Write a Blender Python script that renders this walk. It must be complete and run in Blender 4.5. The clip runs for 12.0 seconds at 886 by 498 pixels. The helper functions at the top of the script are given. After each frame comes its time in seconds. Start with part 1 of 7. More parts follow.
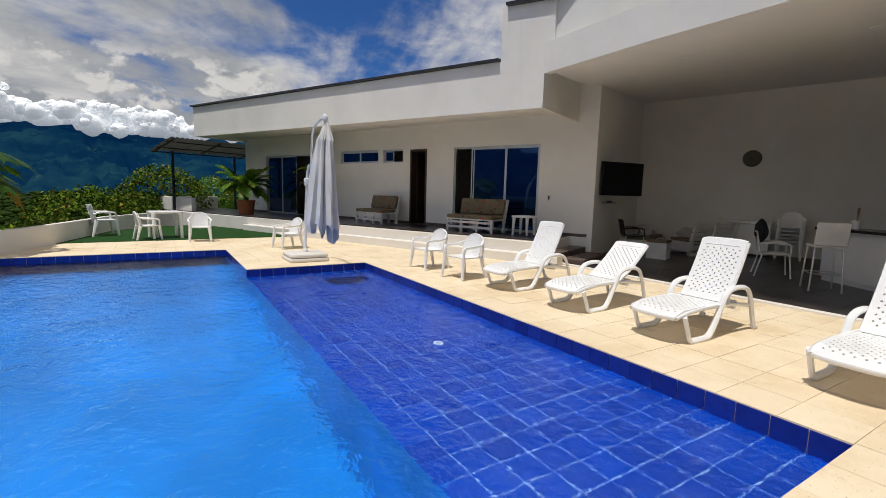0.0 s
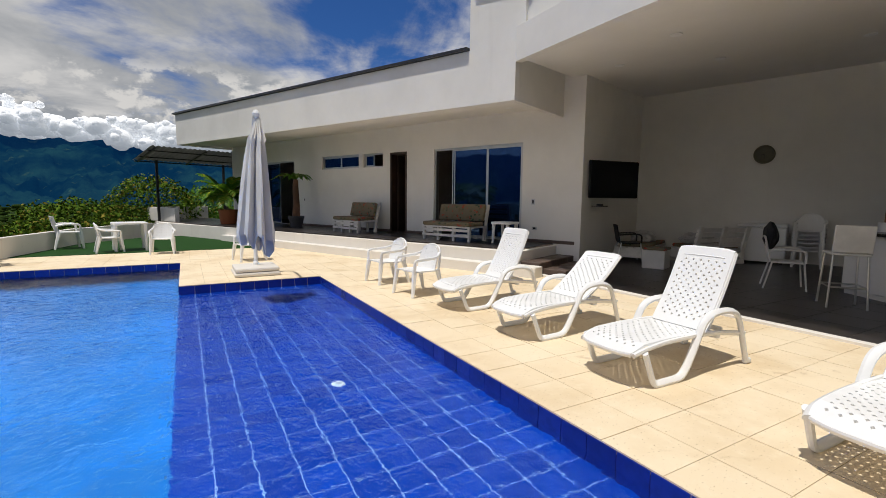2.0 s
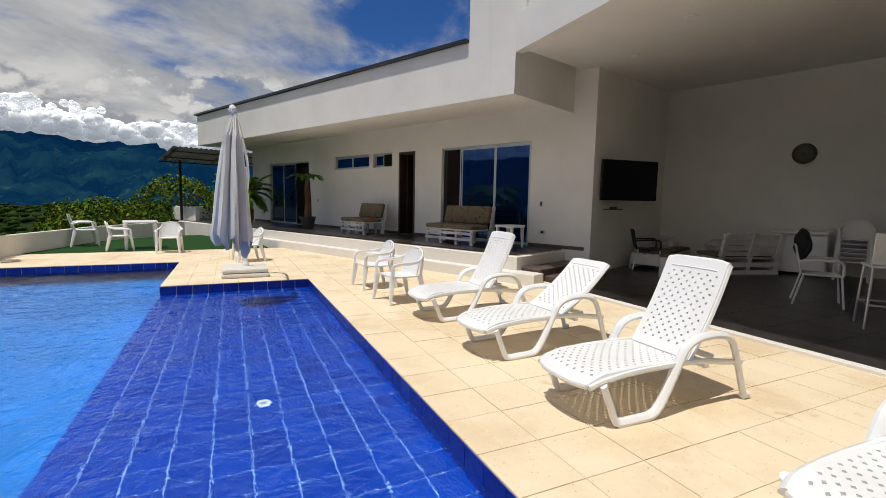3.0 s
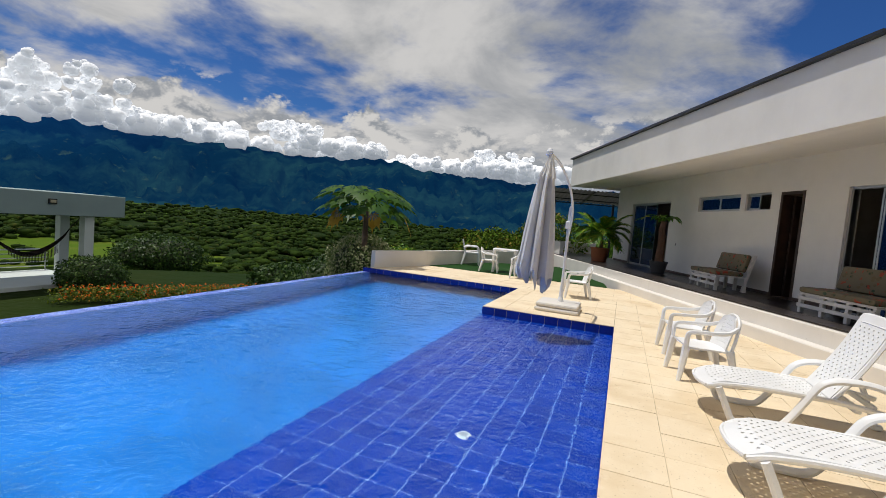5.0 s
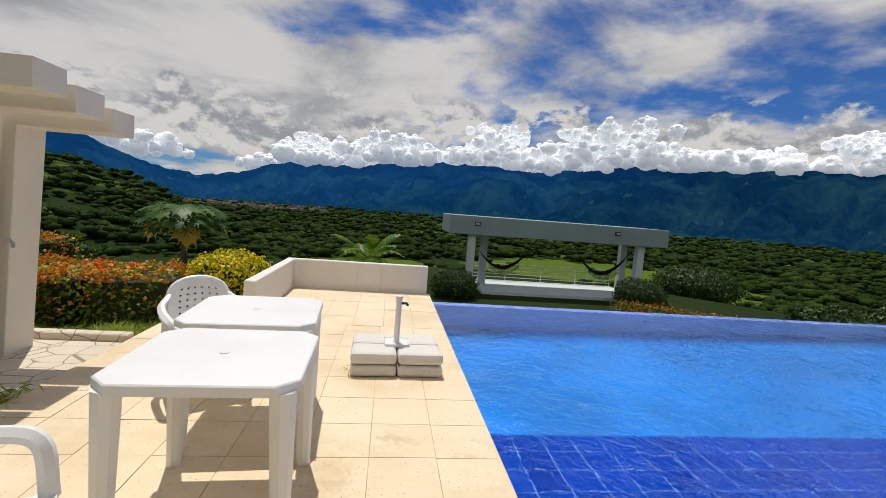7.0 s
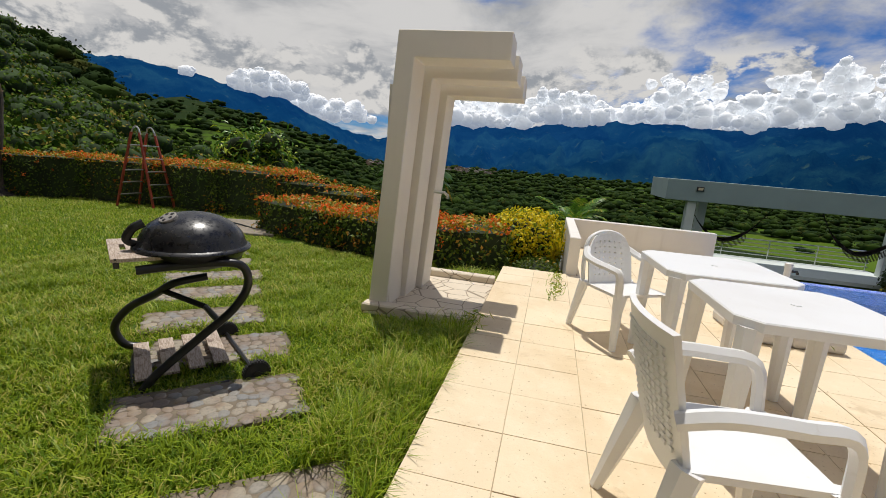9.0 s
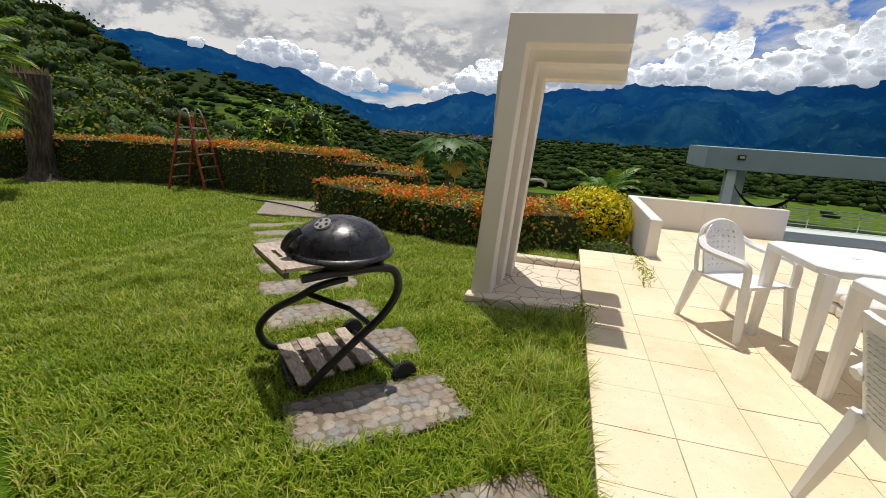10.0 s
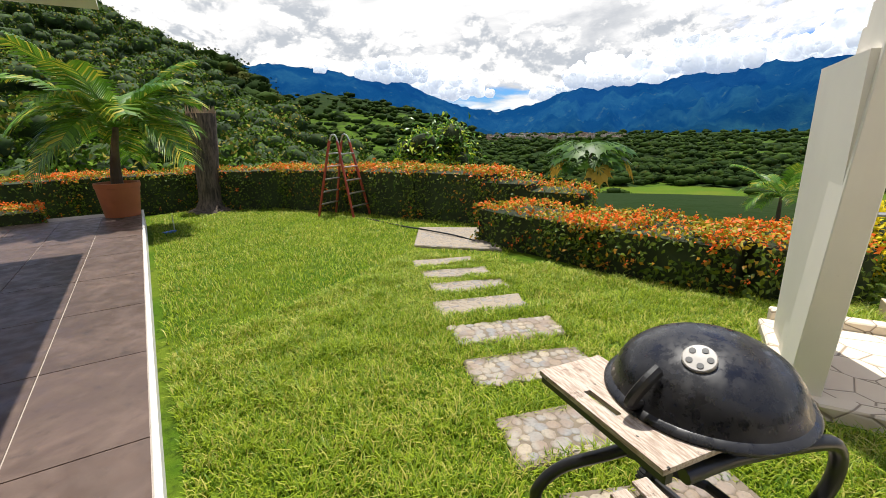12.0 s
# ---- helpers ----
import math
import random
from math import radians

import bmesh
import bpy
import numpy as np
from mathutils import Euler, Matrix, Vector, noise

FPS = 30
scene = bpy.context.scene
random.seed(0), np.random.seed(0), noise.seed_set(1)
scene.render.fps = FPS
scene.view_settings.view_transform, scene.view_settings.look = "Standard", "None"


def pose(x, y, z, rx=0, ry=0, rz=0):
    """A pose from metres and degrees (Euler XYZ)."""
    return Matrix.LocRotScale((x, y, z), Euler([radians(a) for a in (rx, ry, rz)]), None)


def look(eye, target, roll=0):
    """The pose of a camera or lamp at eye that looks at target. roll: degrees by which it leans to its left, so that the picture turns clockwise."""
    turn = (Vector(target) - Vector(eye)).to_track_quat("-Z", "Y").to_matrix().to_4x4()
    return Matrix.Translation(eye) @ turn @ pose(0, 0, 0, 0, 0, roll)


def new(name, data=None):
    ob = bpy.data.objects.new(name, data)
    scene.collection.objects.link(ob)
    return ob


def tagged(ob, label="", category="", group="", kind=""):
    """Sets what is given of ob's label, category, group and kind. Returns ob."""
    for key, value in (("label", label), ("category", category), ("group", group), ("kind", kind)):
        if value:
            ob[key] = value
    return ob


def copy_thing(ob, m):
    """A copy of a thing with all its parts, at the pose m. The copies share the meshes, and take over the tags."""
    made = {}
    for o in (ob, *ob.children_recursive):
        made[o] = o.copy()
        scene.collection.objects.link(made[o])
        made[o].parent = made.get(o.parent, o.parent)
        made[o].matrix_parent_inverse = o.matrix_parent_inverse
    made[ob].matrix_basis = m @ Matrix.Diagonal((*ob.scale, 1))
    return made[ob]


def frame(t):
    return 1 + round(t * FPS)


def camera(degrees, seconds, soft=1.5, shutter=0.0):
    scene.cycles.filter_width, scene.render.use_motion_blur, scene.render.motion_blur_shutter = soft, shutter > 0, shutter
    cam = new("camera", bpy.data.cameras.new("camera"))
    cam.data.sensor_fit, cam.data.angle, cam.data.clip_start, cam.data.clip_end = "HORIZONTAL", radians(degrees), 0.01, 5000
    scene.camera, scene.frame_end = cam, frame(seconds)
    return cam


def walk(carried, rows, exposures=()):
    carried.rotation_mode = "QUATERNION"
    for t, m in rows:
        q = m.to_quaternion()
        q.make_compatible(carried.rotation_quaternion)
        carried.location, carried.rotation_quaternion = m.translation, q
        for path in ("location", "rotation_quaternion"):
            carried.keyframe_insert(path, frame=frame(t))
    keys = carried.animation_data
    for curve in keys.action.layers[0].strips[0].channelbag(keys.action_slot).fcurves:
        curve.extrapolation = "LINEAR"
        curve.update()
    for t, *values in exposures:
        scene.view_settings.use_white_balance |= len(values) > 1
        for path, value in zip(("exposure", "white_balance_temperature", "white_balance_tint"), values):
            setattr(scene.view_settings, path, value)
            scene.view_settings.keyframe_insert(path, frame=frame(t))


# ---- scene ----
cam = camera(88.6, 12.0, 0.75)
PATH = [
    (0, (0.72, -0.181, 1.421), (1.771, 1.503, 1.176), 1.5),
    (0.5, (1.004, -0.11, 1.374), (2.043, 1.583, 1.137), 1.2),
    (1, (1.344, -0.063, 1.383), (2.363, 1.642, 1.145), 1.0),
    (1.5, (1.681, 0.01, 1.396), (2.679, 1.728, 1.169), 1.1),
    (2, (2.107, 0.135, 1.39), (3.087, 1.865, 1.175), 0.6),
    (2.5, (2.571, 0.153, 1.392), (3.523, 1.897, 1.168), 0.5),
    (2.7, (2.726, 0.188, 1.371), (3.641, 1.953, 1.151), 0.6),
    (4.3, (3.943, 0.52, 1.382), (4.03, 2.513, 1.237), 4.3),
    (4.5, (3.968, 0.595, 1.416), (3.835, 2.586, 1.284), 4.5),
    (5, (4.155, 0.505, 1.463), (3.426, 2.363, 1.336), 5.1),
    (5.5, (4.307, 0.216, 1.479), (3.094, 1.798, 1.317), 5.2),
    (6, (4.647, 0.336, 1.421), (3.036, 1.507, 1.238), 5.1),
    (6.5, (4.898, 0.225, 1.447), (3.013, 0.867, 1.262), 4.5),
    (7, (5.075, -0.077, 1.436), (3.098, 0.167, 1.26), 4.4),
    (7.5, (5.182, -0.495, 1.403), (3.19, -0.536, 1.224), 4.5),
    (9.5, (5.443, -2.368, 1.244), (3.556, -2.853, 0.795), 4.3),
    (10, (5.493, -2.707, 1.372), (3.623, -3.182, 0.847), 3.7),
    (10.5, (5.303, -3.044, 1.36), (3.451, -3.47, 0.739), 2.7),
    (11, (5.059, -3.356, 1.321), (3.231, -3.831, 0.664), 1.2),
    (11.5, (4.91, -3.674, 1.36), (3.104, -4.292, 0.766), 0.9),
    (12, (4.757, -3.984, 1.479), (3.058, -4.904, 0.96), -1.0),
]
walk(cam, [(t, look(e, g, r)) for t, e, g, r in PATH], [(0, -0.60), (2.5, -0.56), (4.5, -0.62), (7.5, -0.60), (9.5, -0.48), (10.5, -0.22), (11.5, 0.12), (12, 0.36)])

# ---- world and sun ----
SUN_FROM = Vector((-0.28, -0.09, 0.955)).normalized()
world = bpy.data.worlds.new("sky")
scene.world = world
world.use_nodes = True
wn, wl = world.node_tree.nodes, world.node_tree.links
wn.clear()


def wnode(kind, **kw):
    n = wn.new(kind)
    for k, v in kw.items():
        n.inputs[k].default_value = v
    return n


w_out = wn.new("ShaderNodeOutputWorld")
w_bg = wn.new("ShaderNodeBackground")
w_sky = wn.new("ShaderNodeTexSky")
w_sky.sky_type = "NISHITA"
w_sky.sun_disc = False
w_sky.sun_elevation = math.asin(SUN_FROM.z)
w_sky.sun_rotation = math.atan2(SUN_FROM.x, SUN_FROM.y)
w_sky.air_density = 1.0
w_sky.dust_density = 0.3
w_sky.ozone_density = 3.0
w_tc = wn.new("ShaderNodeTexCoord")
w_sep = wn.new("ShaderNodeSeparateXYZ")
wl.new(w_tc.outputs["Generated"], w_sep.inputs[0])


def wmath(op, a, b=None, clamp=False):
    n = wn.new("ShaderNodeMath")
    n.operation, n.use_clamp = op, clamp
    for i, v in enumerate((a, b)):
        if v is None:
            continue
        if isinstance(v, (int, float)):
            n.inputs[i].default_value = v
        else:
            wl.new(v, n.inputs[i])
    return n.outputs[0]


def wramp(v, lo, hi):
    n = wn.new("ShaderNodeMapRange")
    n.interpolation_type = "SMOOTHSTEP"
    n.inputs["From Min"].default_value, n.inputs["From Max"].default_value = lo, hi
    wl.new(v, n.inputs["Value"])
    return n.outputs[0]


def wnoise(vec, scale, detail, rough, dist=0.0):
    n = wn.new("ShaderNodeTexNoise")
    n.inputs["Scale"].default_value, n.inputs["Detail"].default_value = scale, detail
    n.inputs["Roughness"].default_value, n.inputs["Distortion"].default_value = rough, dist
    wl.new(vec, n.inputs["Vector"])
    return n.outputs["Fac"]


def wcombine(x, y, z):
    n = wn.new("ShaderNodeCombineXYZ")
    for i, v in enumerate((x, y, z)):
        if isinstance(v, (int, float)):
            n.inputs[i].default_value = v
        else:
            wl.new(v, n.inputs[i])
    return n.outputs[0]


def wmix(f, a, b):
    n = wn.new("ShaderNodeMix")
    n.data_type = "RGBA"
    wl.new(f, n.inputs["Factor"])
    for s, v in (("A", a), ("B", b)):
        sock = [i for i in n.inputs if i.name == s and i.type == "RGBA"][0]
        if isinstance(v, tuple):
            sock.default_value = v
        else:
            wl.new(v, sock)
    return [o for o in n.outputs if o.type == "RGBA"][0]


sx, sy, sz = w_sep.outputs
up = wmath("ADD", wmath("MAXIMUM", sz, 0.0), 0.20)
px, py = wmath("DIVIDE", sx, up), wmath("DIVIDE", sy, up)
high = wnoise(wcombine(wmath("MULTIPLY", px, 0.9), wmath("MULTIPLY", py, 0.75), 3.1), 0.85, 8, 0.56, 0.35)
fine = wnoise(wcombine(px, py, 7.7), 2.6, 8, 0.6, 0.3)
high_mask = wramp(wmath("ADD", high, wmath("MULTIPLY", wmath("SUBTRACT", fine, 0.5), 0.30)), 0.375, 0.52)
# heaped clouds along the ridges
puff = wnoise(wcombine(sx, sy, wmath("MULTIPLY", sz, 1.7)), 6.5, 10, 0.60, 0.15)
belt = wmath("MULTIPLY", wramp(sz, 0.045, 0.09), wmath("SUBTRACT", 1.0, wramp(sz, 0.13, 0.27)))
puff_mask = wramp(wmath("ADD", puff, wmath("MULTIPLY", belt, 0.16)), 0.565, 0.63)
puff_mask = wmath("MULTIPLY", puff_mask, wramp(belt, 0.02, 0.35))
# shaded and lit sides of the clouds
tone = wnoise(wcombine(sx, sy, wmath("SUBTRACT", wmath("MULTIPLY", sz, 1.7), 0.03)), 6.5, 10, 0.60, 0.15)
lit = wramp(wmath("SUBTRACT", puff, tone), -0.06, 0.05)
grey = wramp(wnoise(wcombine(px, py, 1.3), 1.3, 7, 0.58, 0.4), 0.38, 0.66)
sky_gain = wn.new("ShaderNodeVectorMath")
sky_gain.operation = "MULTIPLY"
sky_gain.inputs[1].default_value = (0.42, 0.86, 1.55)
wl.new(w_sky.outputs[0], sky_gain.inputs[0])
high_col = wmix(grey, (13.0, 12.8, 12.6, 1), (6.8, 7.1, 7.6, 1))
puff_col = wmix(lit, (6.4, 6.8, 7.4, 1), (13.6, 13.3, 12.9, 1))
sky_col = wmix(high_mask, sky_gain.outputs[0], high_col)
sky_col = wmix(puff_mask, sky_col, puff_col)
wl.new(sky_col, w_bg.inputs["Color"])
w_bg.inputs["Strength"].default_value = 0.070
wl.new(w_bg.outputs[0], w_out.inputs[0])

sun = new("sun", bpy.data.lights.new("sun", "SUN"))
sun.data.energy, sun.data.angle, sun.data.color = 5.0, radians(0.53), (1.0, 0.955, 0.88)
sun.matrix_world = look(SUN_FROM * 60, (0, 0, 0))


# ---- materials ----
class Mat:
    """A small builder for procedural node materials in object or world space."""

    def __init__(self, name, rough=0.6, metal=0.0, spec=0.5):
        self.m = bpy.data.materials.new(name)
        self.m.use_nodes = True
        self.nt = self.m.node_tree
        self.b = self.nt.nodes["Principled BSDF"]
        self.b.inputs["Roughness"].default_value = rough
        self.b.inputs["Metallic"].default_value = metal
        self.b.inputs["Specular IOR Level"].default_value = spec
        self.geo = self.nt.nodes.new("ShaderNodeNewGeometry")
        self.pos = self.geo.outputs["Position"]

    def node(self, kind):
        return self.nt.nodes.new(kind)

    def link(self, a, b):
        self.nt.links.new(a, b)

    def local(self):
        self.pos = self.node("ShaderNodeTexCoord").outputs["Object"]
        return self

    def stretch(self, x, y, z):
        n = self.node("ShaderNodeVectorMath")
        n.operation = "MULTIPLY"
        n.inputs[1].default_value = (x, y, z)
        self.link(self.pos, n.inputs[0])
        return n.outputs[0]

    def noise(self, scale, detail=4, rough=0.55, vec=None, dist=0.0):
        n = self.node("ShaderNodeTexNoise")
        n.inputs["Scale"].default_value, n.inputs["Detail"].default_value = scale, detail
        n.inputs["Roughness"].default_value, n.inputs["Distortion"].default_value = rough, dist
        self.link(vec or self.pos, n.inputs["Vector"])
        return n.outputs["Fac"]

    def voronoi(self, scale, out="Distance", feature="F1", vec=None, rand=1.0):
        n = self.node("ShaderNodeTexVoronoi")
        n.feature = feature
        n.inputs["Scale"].default_value = scale
        n.inputs["Randomness"].default_value = rand
        self.link(vec or self.pos, n.inputs["Vector"])
        return n.outputs[out]

    def ramp(self, v, lo, hi, a=0.0, b=1.0):
        n = self.node("ShaderNodeMapRange")
        n.interpolation_type = "SMOOTHSTEP"
        for k, x in (("From Min", lo), ("From Max", hi), ("To Min", a), ("To Max", b)):
            n.inputs[k].default_value = x
        self.link(v, n.inputs["Value"])
        return n.outputs[0]

    def math(self, op, a, b):
        n = self.node("ShaderNodeMath")
        n.operation = op
        for i, v in enumerate((a, b)):
            if isinstance(v, (int, float)):
                n.inputs[i].default_value = v
            else:
                self.link(v, n.inputs[i])
        return n.outputs[0]

    def mix(self, f, a, b):
        n = self.node("ShaderNodeMix")
        n.data_type = "RGBA"
        if isinstance(f, (int, float)):
            n.inputs["Factor"].default_value = f
        else:
            self.link(f, n.inputs["Factor"])
        for s, v in (("A", a), ("B", b)):
            sock = [i for i in n.inputs if i.name == s and i.type == "RGBA"][0]
            if isinstance(v, tuple):
                sock.default_value = (*v[:3], 1)
            else:
                self.link(v, sock)
        return [o for o in n.outputs if o.type == "RGBA"][0]

    def color(self, c):
        if isinstance(c, tuple):
            self.b.inputs["Base Color"].default_value = (*c[:3], 1)
        else:
            self.link(c, self.b.inputs["Base Color"])
        return self

    def rough(self, v):
        self.link(v, self.b.inputs["Roughness"])
        return self

    def bump(self, v, strength=0.3, distance=0.01):
        n = self.node("ShaderNodeBump")
        n.inputs["Strength"].default_value, n.inputs["Distance"].default_value = strength, distance
        self.link(v, n.inputs["Height"])
        self.link(n.outputs[0], self.b.inputs["Normal"])
        return self

    def island(self):
        return self.geo.outputs["Random Per Island"]

    def random(self):
        return self.node("ShaderNodeObjectInfo").outputs["Random"]


def plain(name, c, rough=0.5, metal=0.0, var=0.12, scale=14, bump=0.05, dist=0.004, spec=0.5):
    k = Mat(name, rough, metal, spec)
    big = k.noise(scale * 0.15, 3)
    small = k.noise(scale, 5)
    dark = tuple(v * (1 - var) for v in c)
    lite = tuple(min(1, v * (1 + var * 0.5)) for v in c)
    mixed = k.mix(k.ramp(big, 0.35, 0.65), dark, lite)
    mixed = k.mix(k.ramp(small, 0.4, 0.75, 0, 0.5), mixed, dark)
    k.color(mixed)
    if bump:
        k.bump(k.noise(scale * 4, 4), bump, dist)
    return k.m


def wall_paint(name, c, stain=(0.42, 0.36, 0.28), amount=0.35):
    k = Mat(name, 0.75)
    big = k.noise(0.8, 5, 0.6)
    streak = k.noise(1.0, 5, 0.6, k.stretch(5, 5, 0.35))
    col = k.mix(k.ramp(big, 0.3, 0.75), c, tuple(v * 0.9 for v in c))
    col = k.mix(k.ramp(streak, 0.58, 0.85, 0, amount), col, stain)
    spots = k.noise(26, 4)
    col = k.mix(k.ramp(spots, 0.70, 0.78, 0, amount), col, tuple(v * 0.6 for v in stain))
    return k.color(col).bump(k.noise(70, 5), 0.12, 0.004).m


WHITE_WALL = wall_paint("white_wall_paint", (0.80, 0.78, 0.74), amount=0.10)
GREY_WALL = wall_paint("weathered_parapet_paint", (0.78, 0.74, 0.68), amount=0.30)
CEILING = plain("ceiling_paint", (0.80, 0.78, 0.74), 0.85, var=0.04, scale=3)


def paver_mat():
    k = Mat("cream_stone_paver", 0.8)
    tint = k.mix(k.random(), (0.77, 0.63, 0.43), (0.82, 0.69, 0.49))
    big = k.noise(1.1, 5, 0.6)
    col = k.mix(k.ramp(big, 0.42, 0.70), tint, (0.70, 0.55, 0.35))
    col = k.mix(k.ramp(k.noise(9, 6, 0.65), 0.5, 0.8, 0, 0.5), col, (0.85, 0.75, 0.57))
    col = k.mix(k.ramp(k.noise(2.3, 7, 0.7, None, 0.8), 0.60, 0.70, 0, 0.45), col, (0.50, 0.36, 0.20))
    pits = k.noise(62, 3, 0.5)
    col = k.mix(k.ramp(pits, 0.665, 0.71, 0, 0.75), col, (0.30, 0.19, 0.09))
    k.color(col)
    k.bump(k.math("SUBTRACT", k.noise(40, 6, 0.6), k.ramp(pits, 0.64, 0.70)), 0.35, 0.006)
    return k.m


PAVER = paver_mat()
GROUT = plain("sandy_grout", (0.55, 0.44, 0.29), 0.95, var=0.3)


def pool_tile_mat(name, a, b, rough=0.12):
    k = Mat(name, rough)
    col = k.mix(k.random(), a, b)
    col = k.mix(k.ramp(k.noise(16, 4), 0.4, 0.7, 0, 0.35), col, tuple(v * 0.75 for v in a))
    return k.color(col).bump(k.noise(30, 3), 0.05, 0.003).m


BLUE_TILE = pool_tile_mat("cobalt_pool_tile", (0.002, 0.032, 0.28), (0.003, 0.050, 0.38))
EDGE_TILE = pool_tile_mat("navy_edge_tile", (0.008, 0.022, 0.22), (0.012, 0.035, 0.30), 0.18)
# light and dark mottling painted in for the ripple light in the pool
DEEP_TILE = plain("caustic_mottled_pool_blue", (0.001, 0.185, 0.60), 0.3, var=0.25, scale=7, bump=0.0)
LILAC_TILE = pool_tile_mat("pale_violet_edge_tile", (0.20, 0.24, 0.62), (0.28, 0.32, 0.70))
POOL_GROUT = plain("pale_blue_grout", (0.38, 0.55, 0.85), 0.8, var=0.1)


def water_mat():
    k = Mat("pool_water", 0.02)
    k.b.inputs["Transmission Weight"].default_value = 1.0
    k.b.inputs["IOR"].default_value = 1.33
    k.color((0.66, 0.93, 1.0))
    ripples = k.math("ADD", k.noise(7.0, 3, 0.5, None, 0.8), k.math("ADD", k.math("MULTIPLY", k.noise(1.6, 2, 0.5, None, 0.5), 1.6), k.math("MULTIPLY", k.noise(19.0, 2, 0.5, None, 0.6), 0.30)))
    k.bump(ripples, 0.42, 0.05)
    return k.m


WATER = water_mat()


def dark_tile_mat():
    k = Mat("dark_slate_floor_tile", 0.42, 0, 0.35)
    col = k.mix(k.random(), (0.085, 0.058, 0.046), (0.110, 0.076, 0.061))
    col = k.mix(k.ramp(k.noise(2.4, 7, 0.65, None, 0.6), 0.42, 0.74), col, (0.165, 0.115, 0.092))
    col = k.mix(k.ramp(k.noise(11, 5), 0.55, 0.8, 0, 0.6), col, (0.03, 0.026, 0.026))
    k.rough(k.ramp(k.noise(7, 4), 0.3, 0.7, 0.30, 0.58))
    return k.color(col).bump(k.noise(20, 5), 0.08, 0.004).m


DARK_TILE = dark_tile_mat()
# darker copy of the floor tile, the roof's shade put into its colour
PATIO_TILE = plain("shade_darkened_patio_tile", (0.034, 0.028, 0.026), 0.30, var=0.35, scale=5, bump=0.03, spec=0.35)
TILE_GROUT = plain("grey_tile_grout", (0.42, 0.36, 0.31), 0.9)


def grass_ground_mat():
    k = Mat("lawn_soil_and_thatch", 0.95, 0, 0.05)
    col = k.mix(k.ramp(k.noise(0.9, 5, 0.6), 0.35, 0.7), (0.055, 0.115, 0.007), (0.13, 0.17, 0.016))
    col = k.mix(k.ramp(k.noise(14, 6, 0.7), 0.45, 0.75), col, (0.020, 0.038, 0.006))
    return k.color(col).bump(k.noise(50, 5), 0.6, 0.03).m


LAWN_SOIL = grass_ground_mat()


def leaf_mat(name, a, b, c=None, share=0.12, rough=0.45, transl=0.25, patch=1.2):
    k = Mat(name, rough, 0, 0.22 if rough < 0.5 else 0.06)
    col = k.mix(k.island(), a, b)
    if c:
        pick = k.math("ADD", k.math("MULTIPLY", k.island(), 0.7), k.math("MULTIPLY", k.noise(patch, 3), 0.6))
        n = k.node("ShaderNodeMath")
        n.operation = "FRACT"
        k.link(k.math("MULTIPLY", k.island(), 17.31), n.inputs[0])
        sel = k.ramp(k.math("ADD", n.outputs[0], k.math("MULTIPLY", k.noise(patch, 3), 0.8)), 1.4 - share * 1.6, 1.43 - share * 1.6)
        col = k.mix(sel, col, c)
    k.color(col)
    if transl:
        t = k.node("ShaderNodeBsdfTranslucent")
        k.link(col if not isinstance(col, tuple) else k.mix(0.0, col, col), t.inputs["Color"])
        mx = k.node("ShaderNodeMixShader")
        mx.inputs[0].default_value = transl
        k.link(k.b.outputs[0], mx.inputs[1])
        k.link(t.outputs[0], mx.inputs[2])
        k.link(mx.outputs[0], k.nt.nodes["Material Output"].inputs["Surface"])
    return k.m


GRASS = leaf_mat("grass_blades", (0.095, 0.195, 0.010), (0.41, 0.50, 0.036), (0.54, 0.50, 0.12), 0.10, 0.42, 0.35)
TURF = leaf_mat("artificial_turf", (0.015, 0.05, 0.012), (0.025, 0.075, 0.018), None, 0, 0.7, 0.1)
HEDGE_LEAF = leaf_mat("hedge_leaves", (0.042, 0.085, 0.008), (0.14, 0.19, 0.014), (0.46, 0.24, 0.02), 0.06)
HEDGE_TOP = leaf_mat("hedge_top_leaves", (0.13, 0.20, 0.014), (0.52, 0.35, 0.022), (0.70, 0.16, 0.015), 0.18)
FLOWER = leaf_mat("orange_red_blossom", (0.85, 0.10, 0.012), (0.95, 0.26, 0.05), None, 0, 0.6, 0.3)
YELLOW_LEAF = leaf_mat("golden_bush_leaves", (0.60, 0.52, 0.010), (0.85, 0.64, 0.015), (0.18, 0.28, 0.012), 0.16)
DARK_LEAF = leaf_mat("dark_shrub_leaves", (0.018, 0.045, 0.010), (0.045, 0.095, 0.016), (0.09, 0.15, 0.03), 0.12)
MANGO_LEAF = leaf_mat("mango_leaves", (0.035, 0.11, 0.008), (0.11, 0.24, 0.015), (0.38, 0.46, 0.03), 0.20, 0.35)
PALM_LEAF = leaf_mat("palm_fronds", (0.045, 0.13, 0.010), (0.13, 0.26, 0.018), (0.42, 0.38, 0.04), 0.07, 0.4)
PAPAYA_LEAF = leaf_mat("papaya_leaves", (0.022, 0.070, 0.007), (0.075, 0.16, 0.012))


def canopy_mat():
    k = Mat("valley_canopy", 0.85, 0, 0.05)
    tree = k.noise(0.07, 3, 0.6)
    col = k.mix(k.ramp(tree, 0.36, 0.64), (0.010, 0.024, 0.004), (0.034, 0.062, 0.008))
    col = k.mix(k.ramp(k.noise(0.16, 2), 0.60, 0.70, 0, 0.8), col, (0.075, 0.075, 0.014))
    col = k.mix(k.math("MULTIPLY", k.island(), 0.35), col, (0.012, 0.024, 0.005))
    return k.color(col).m


